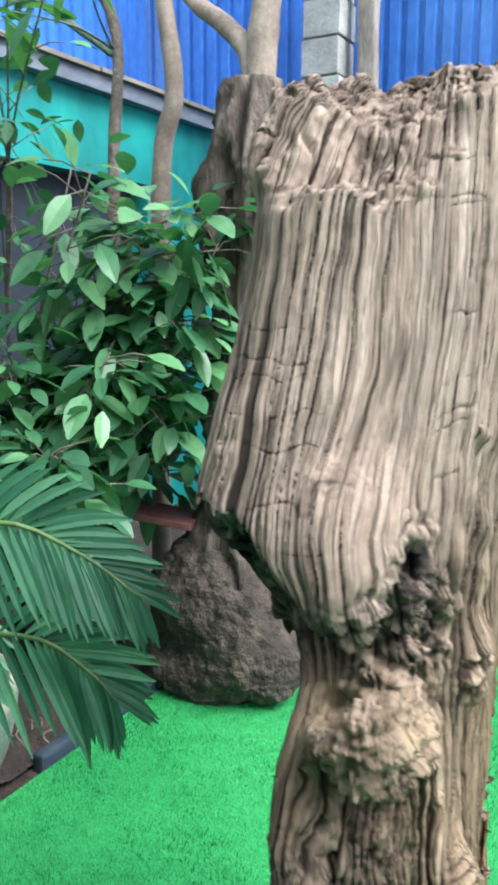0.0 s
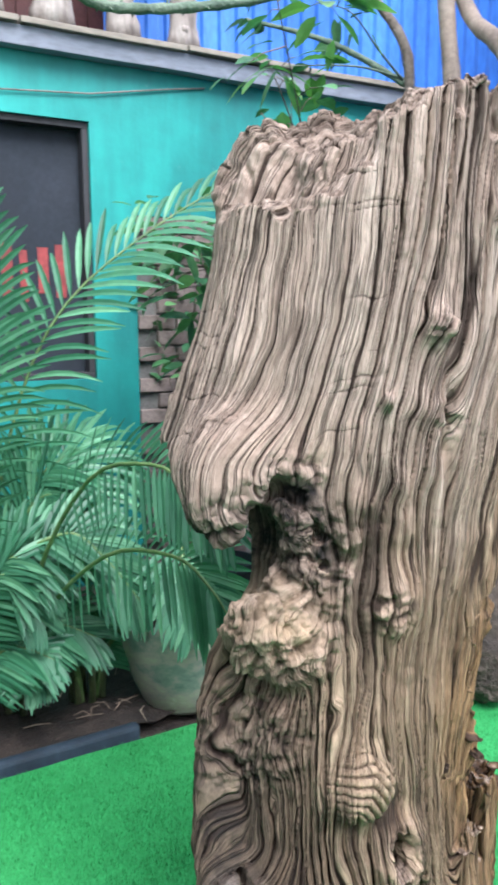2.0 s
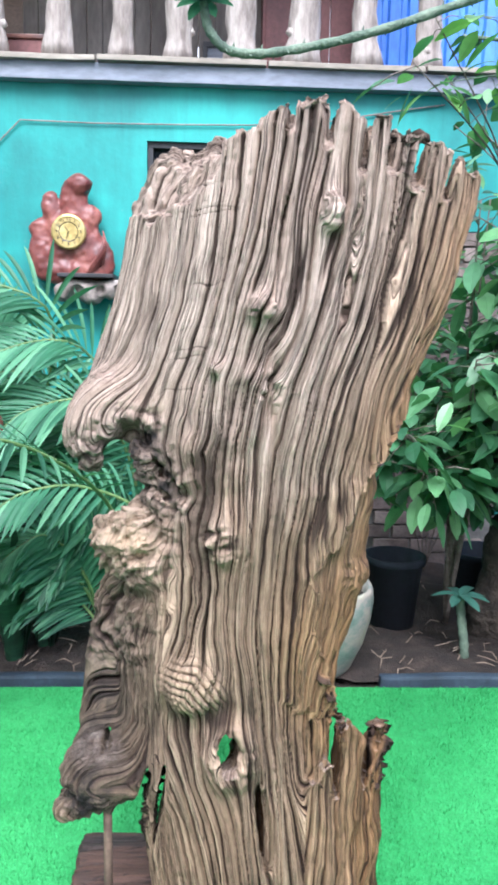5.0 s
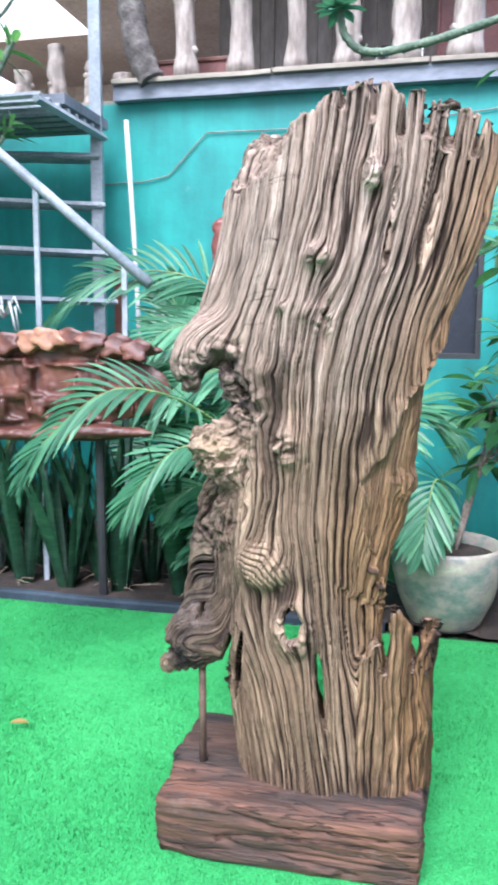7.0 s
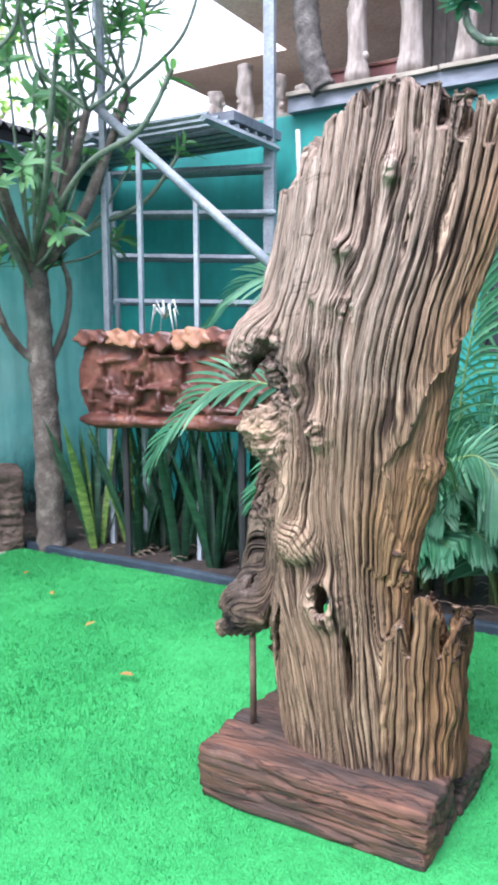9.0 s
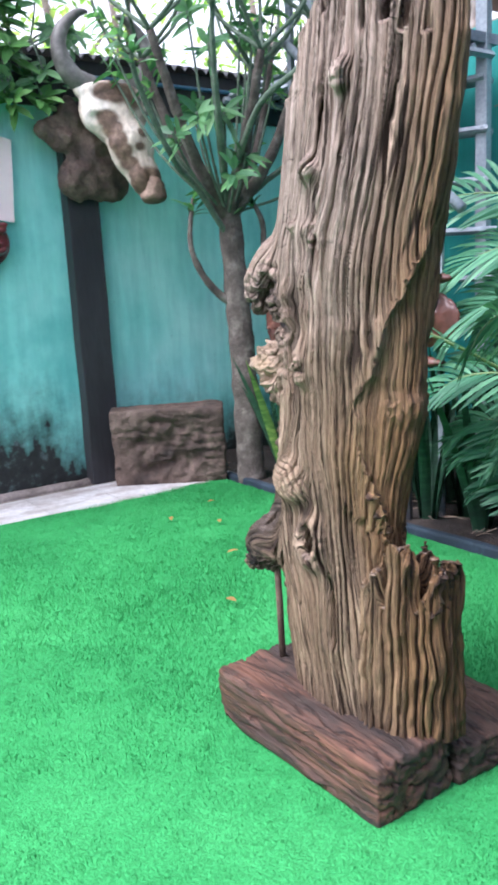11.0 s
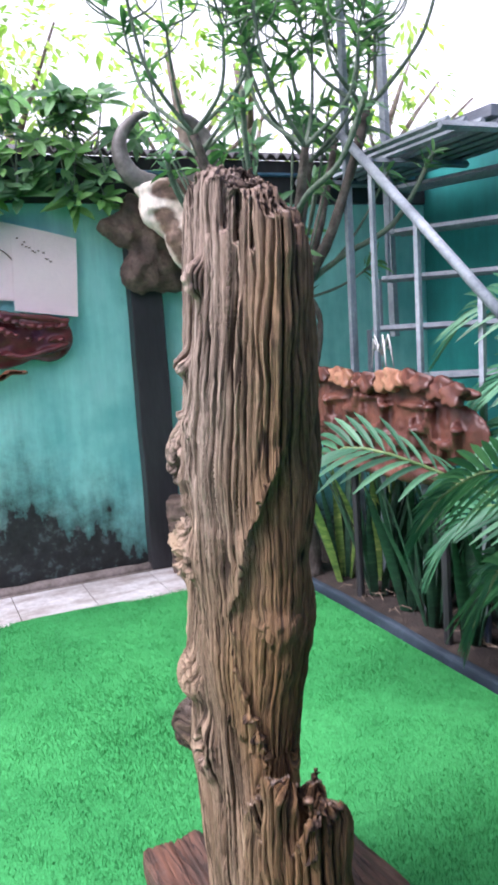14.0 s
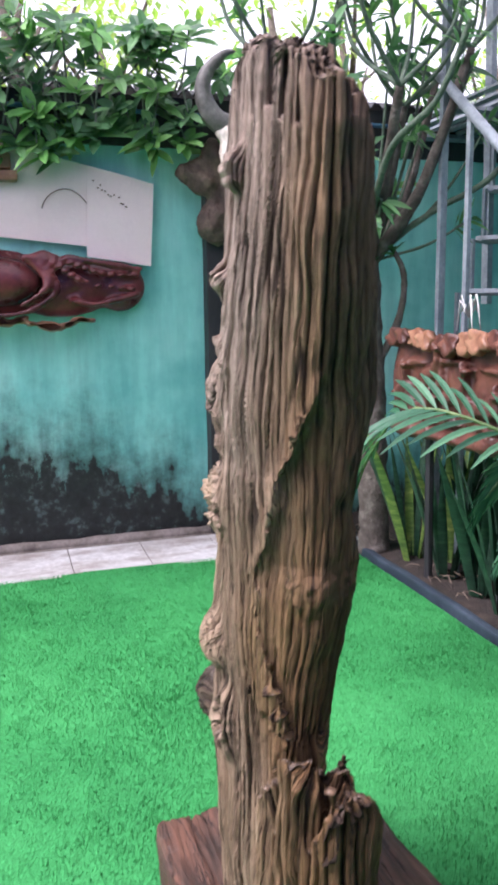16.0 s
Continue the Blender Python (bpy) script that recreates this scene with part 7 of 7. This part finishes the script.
box(bm, (-0.2, -0.09, 0), (0.12, 0.09, 0.028), 0.005)
part("plank", bm, M_maroon, board)

# glazed pot with its soil
def glazed():
    m, t, b = nodes_of("mottled_glaze", 0.35)
    v = coords(t)
    a = noise_at(t, v, 6, 7, 0.7, (1, 1, 1.5))
    c = ramp(t, a, [(0.3, (0.07, 0.11, 0.095)), (0.44, (0.17, 0.21, 0.18)), (0.52, (0.30, 0.26, 0.23)), (0.6, (0.33, 0.33, 0.24)), (0.72, (0.52, 0.48, 0.44))])
    t.links.new(c, b.inputs["Base Color"])
    bump(t, b, noise_at(t, v, 50, 3), 0.15, 0.004)
    return m


M_glaze = glazed()


def lathe(bm, profile, n=40):
    rings = [[bm.verts.new((r * math.cos(2 * math.pi * k / n), r * math.sin(2 * math.pi * k / n), z)) for k in range(n)] for r, z in profile]
    for a, b in zip(rings, rings[1:]):
        for k in range(n):
            bm.faces.new((a[k], a[(k + 1) % n], b[(k + 1) % n], b[k]))
    return rings


pot = thing("glazed_pot", (-1.785, 1.335, 0.0), "round mottled grey-green glazed plant pot", "plant pot")
bm = bmesh.new()
rg = lathe(bm, [(0.13, 0.0), (0.148, 0.02), (0.192, 0.12), (0.218, 0.22), (0.226, 0.285), (0.222, 0.33), (0.216, 0.345), (0.203, 0.341), (0.196, 0.28)])
bm.faces.new(rg[0][::-1])
part("vessel", bm, M_glaze, pot, smooth=True)
bm = bmesh.new()
rg = lathe(bm, [(0.195, 0.295), (0.12, 0.305), (0.02, 0.31)])
bm.faces.new(rg[-1])
part("potting_soil", bm, M_soil, pot, "dark crumbly soil", True)
potpalm = thing("potted_palm", (-1.785, 1.335, 0.31), "young palm with broad pale fronds in the pot", "palm")
for k, pts in enumerate(([(-1.8, 1.35, 0.5), (-1.68, 1.28, 0.62), (-1.58, 1.25, 0.5), (-1.52, 1.24, 0.36)], )):
    frond(potpalm, [(-1.785, 1.335, 0.30), *pts], 0.2, 0.022, 16, 0.35, 90 + k)
for k, (x, y, r, h) in enumerate(((-2.25, 1.75, 0.13, 0.32), (-2.55, 2.25, 0.15, 0.26))):
    ob = thing("dark_pot", (x, y, 0.0), "plain dark plant pot in the bed", "plant pot")
    bm = bmesh.new()
    rg = lathe(bm, [(r * 0.75, 0), (r, h * 0.9), (r * 1.08, h * 0.9), (r * 1.08, h), (r * 0.95, h), (r * 0.9, h * 0.7)], 24)
    bm.faces.new(rg[0][::-1])
    bm.faces.new(rg[-1])
    part("vessel", bm, M_dark_panel, ob, smooth=True)

stump = thing("leaning_stump", (-2.12, 2.26, 0.0), "dark brown weathered stump leaning in the bed", "stump")
solid("stump_body", blob_mesh("stump_body", [((0.0, 0.0, 0.1), (0.2, 0.2, 0.2)), ((0.0, 0.04, 0.35), (0.16, 0.17, 0.25)), ((-0.02, 0.10, 0.58), (0.13, 0.14, 0.2))], (-0.3, -0.3, -0.06), (0.3, 0.36, 0.84), 0.013, M_rock, (), ((0.03, 7, 1), (0.012, 20, 2), (-0.01, 40, 3)), 0.05), stump)

# carved clock and its driftwood shelf
M_clockwood = surface("maroon_carved_wood", (0.08, 0.02, 0.018), (0.19, 0.055, 0.045), (0.32, 0.12, 0.09), 6, 50, 0.45, relief=0.3)
M_gold = surface("gold_dial", (0.30, 0.22, 0.07), (0.5, 0.38, 0.14), (0.66, 0.55, 0.28), 12, 60, 0.35, 0.6, relief=0.1)
M_black = surface("black_enamel", (0.008, 0.008, 0.008), (0.015, 0.014, 0.013), (0.03, 0.03, 0.028), 10, 50, 0.4)
clock = thing("wall_clock", (-3.0, 0.19, 1.77), "carved maroon wooden wall clock with gold dial", "clock")
solid("case", blob_mesh("case", [((-0.02, 0, -0.02), (0.05, 0.15, 0.16)), ((-0.02, 0.0, -0.19), (0.05, 0.19, 0.07)), ((-0.02, 0.14, -0.14), (0.045, 0.08, 0.12)), ((-0.02, -0.14, -0.1), (0.045, 0.07, 0.13)), ((-0.02, 0.02, 0.16), (0.045, 0.07, 0.12)), ((0.0, 0.05, 0.24), (0.045, 0.06, 0.05)), ((-0.02, -0.1, 0.13), (0.04, 0.045, 0.08), 0, 0.0), ((-0.02, 0.1, 0.08), (0.04, 0.06, 0.06)), ((-0.02, -0.16, 0.02), (0.035, 0.05, 0.05))],
      (-0.1, -0.26, -0.3), (0.06, 0.28, 0.33), 0.009, M_clockwood, (), ((0.006, 20, 1), (0.005, 45, 2)), 0.012), clock)
for j in range(7):
    bm = bmesh.new()
    tube(bm, [(0.03, 0.08 + 0.015 * j, -0.22 + 0.01 * j), (0.035, 0.115 + 0.012 * j, -0.15 + 0.015 * j), (0.03, 0.17, -0.11 + 0.02 * j)], [0.004, 0.007, 0.003], 6)
    part("fin_ridge", bm, M_clockwood, clock, smooth=True)
def ring_disc(r0, r1, x0, x1, n=48):
    bm = bmesh.new()
    rg = lathe(bm, [(r1, x0), (r1, x1), (r0, x1 - 0.002 if r0 else x1)] if r0 else [(r1, x0), (r1, x1), (0.001, x1)], n)
    for v in bm.verts:
        v.co = Vector((v.co.z, v.co.x, v.co.y))
    return bm


part("bezel", ring_disc(0.072, 0.086, 0.02, 0.052), M_gold, clock, "gold bezel", True)
dial = part("dial", ring_disc(0, 0.076, 0.02, 0.045), M_gold, clock, "mottled gold dial")
part("inner_ring", ring_disc(0.045, 0.049, 0.044, 0.0475), M_black, clock)
for h in range(1, 13):
    a = math.radians(90 - 30 * h)
    cu = bpy.data.curves.new("numeral", "FONT")
    cu.body, cu.size, cu.align_x, cu.align_y, cu.extrude = str(h), 0.024, "CENTER", "CENTER", 0.0006
    cu.materials.append(M_black)
    ob = new("numeral", cu)
    ob.parent = clock
    ob.matrix_local = Matrix(((0, 0, 1, 0.0475), (1, 0, 0, 0.060 * math.cos(a)), (0, 1, 0, 0.060 * math.sin(a)), (0, 0, 0, 1)))
for a, ln in ((2.2, 0.035), (4.4, 0.05)):
    bm = bmesh.new()
    tube(bm, [(0.05, 0, 0), (0.05, ln * math.cos(a), ln * math.sin(a))], [0.0025, 0.001], 5)
    part("clock_hand", bm, M_black, clock)
shelf = thing("driftwood_shelf", (-3.0, 0.30, 1.50), "grey driftwood bracket with a dark shelf top", "shelf")
bm = bmesh.new()
box(bm, (-0.1, -0.16, 0.045), (0.1, 0.12, 0.065), 0.004)
part("shelf_top", bm, M_dark_wood, shelf)
M_grey_root = surface("grey_root_wood", (0.12, 0.10, 0.09), (0.27, 0.23, 0.2), (0.42, 0.37, 0.33), 8, 60, 0.8, relief=0.7)
solid("root_bracket", blob_mesh("root_bracket", [((0, -0.05, 0), (0.08, 0.13, 0.045)), ((0.02, 0.12, -0.01), (0.07, 0.1, 0.05)), ((0.0, 0.0, -0.04), (0.07, 0.06, 0.05)), ((0.02, 0.18, -0.03), (0.05, 0.05, 0.05)), ((0.0, -0.14, -0.03), (0.06, 0.05, 0.05))], (-0.12, -0.24, -0.13), (0.14, 0.28, 0.08), 0.009, M_grey_root, [((0.07, 0.05, -0.01), (0.05, 0.025, 0.03)), ((0.07, -0.07, -0.02), (0.05, 0.03, 0.025)), ((0.08, 0.14, -0.02), (0.04, 0.02, 0.03))], ((0.008, 20, 1), (0.005, 50, 2)), 0.02), shelf)

# balcony things
M_root_bark = surface("dark_scaly_bark", (0.035, 0.03, 0.028), (0.10, 0.09, 0.083), (0.22, 0.20, 0.185), 14, 70, 0.9, relief=1.0, depth=0.012)
twisted = thing("twisted_trunk", (WX + 0.02, -0.45, 2.63), "dark twisted rough trunk at the balcony corner", "trunk")
bm = bmesh.new()
pv = [Vector(p) for p in ((0.04, 0.07, -0.02), (0.03, 0.0, 0.12), (0.0, -0.06, 0.35), (-0.02, -0.1, 0.7), (0.0, -0.12, 1.2))]
path = [curve_at(pv, i / 36) for i in range(37)]
rings = tube(bm, path, [0.075 + 0.012 * noise.noise((i * 0.6, 0, 0)) for i in range(37)], 18)
for ring in rings:
    c = sum((v.co for v in ring), Vector()) / len(ring)
    for v in ring:
        v.co += (v.co - c) * (0.22 * noise.noise(v.co * 30) + 0.12 * noise.noise(v.co * 70))
part("bark", bm, M_root_bark, twisted, smooth=True)
planter = thing("planter_box", (-3.45, -0.25, 2.60), "red-brown wooden planter box on the balcony floor", "planter")
bm = bmesh.new()
box(bm, (-0.12, -0.32, 0), (0.12, 0.3, 0.20), 0.01)
part("box_body", bm, M_maroon, planter)
bm = bmesh.new()
box(bm, (-0.13, -0.33, 0.195), (0.13, 0.31, 0.22), 0.006)
part("rim", bm, M_red_wood, planter)
small_win = thing("small_frame", (-4.15, 0.95, 2.95), "small dark frame on the boarded balcony wall", "frame")
bm = bmesh.new()
for lo, hi in (((0, -0.12, -0.13), (0.03, 0.12, -0.10)), ((0, -0.12, 0.10), (0.03, 0.12, 0.13)), ((0, -0.12, -0.1), (0.03, -0.09, 0.1)), ((0, 0.09, -0.1), (0.03, 0.12, 0.1))):
    box(bm, lo, hi, 0.003)
part("frame_edge", bm, M_dark_wood, small_win)
bm = bmesh.new()
box(bm, (0.004, -0.09, -0.1), (0.012, 0.09, 0.1))
part("frame_panel", bm, M_fascia, small_win)

# litter: dry leaves on the turf, twigs in the bed
M_dry = leaf_material("dry_leaf", (0.25, 0.13, 0.04), (0.4, 0.24, 0.07), (0.5, 0.34, 0.12), 0.7)
rr = random.Random(12)
for k, (x, y) in enumerate(((-0.83, -0.36), (-1.05, -0.75), (-1.25, -1.1), (-0.55, 0.05), (-0.9, -0.95), (0.15, 1.55), (0.5, 1.2))):
    ob = thing("dry_leaf", (x, y, 0.022), "small dry yellow leaf on the artificial grass", "dry leaf", "dry leaves")
    bm = bmesh.new()
    a = rr.random() * 6.28
    leaf(bm, Vector((0, 0, 0)), Vector((math.cos(a), math.sin(a), 0.15)), Vector((0.2, 0, 1)), 0.04 + 0.02 * rr.random(), 0.022, 0.1, 0.4)
    part("blade", bm, M_dry, ob)
bm = bmesh.new()
for k in range(260):
    x, y = -1.72 - 1.2 * rr.random() ** 1.5, -1.9 + 4.3 * rr.random()
    a, ln = rr.random() * 6.28, 0.03 + 0.10 * rr.random()
    z = 0.03 + 0.05 * noise.noise((x * 2, y * 2, 7))
    tube(bm, [(x, y, z), (x + ln * 0.5 * math.cos(a), y + ln * 0.5 * math.sin(a), z + 0.012), (x + ln * math.cos(a + 0.3), y + ln * math.sin(a + 0.3), z + 0.002)], [0.002, 0.0025, 0.001], 4)
M_twig = surface("dry_twig", (0.10, 0.07, 0.05), (0.2, 0.15, 0.11), (0.34, 0.27, 0.2), 10, 60, 0.9)
tagged(part("bed_litter", bm, M_twig), "dry twigs and stalks scattered over the bed soil", "litter", kind="stuff")

# pile of the artificial grass
g = np.random.RandomState(5)
n = 420000
px = KERB_X + 0.03 + 3.6 * g.rand(n) ** 1.15
py = TURF_S + 0.01 + (TURF_N - TURF_S - 0.02) * g.rand(n)
# tufts lean together, with flattened lanes
lay = vnoise(np.stack([px * 9, py * 9, 0 * px], 1), 71)
ang, ht = 0.9 * lay + 6.283 * g.rand(n), 0.006 + 0.008 * g.rand(n) + 0.003 * vnoise(np.stack([px * 22, py * 22, 0 * px], 1), 72)
wd = 0.0017
ln = 0.012 * (g.rand(n) - 0.1)
co = np.zeros((n, 3, 3), np.float32)
co[:, 0] = np.stack([px - wd * np.cos(ang), py - wd * np.sin(ang), np.full(n, -0.006)], 1)
co[:, 1] = np.stack([px + wd * np.cos(ang), py + wd * np.sin(ang), np.full(n, -0.006)], 1)
co[:, 2] = np.stack([px - ln * np.sin(ang), py + ln * np.cos(ang), ht], 1)
me = bpy.data.meshes.new("turf_pile")
me.vertices.add(3 * n)
me.vertices.foreach_set("co", co.ravel())
me.loops.add(3 * n)
me.loops.foreach_set("vertex_index", np.arange(3 * n, dtype=np.int32))
me.polygons.add(n)
me.polygons.foreach_set("loop_start", np.arange(0, 3 * n, 3, dtype=np.int32))
me.update(calc_edges=True)
M_blade = turf_material("turf_blade", True)
me.materials.append(M_blade)
tagged(new("turf_pile", me), "short bright green plastic grass blades", "artificial grass", kind="stuff")
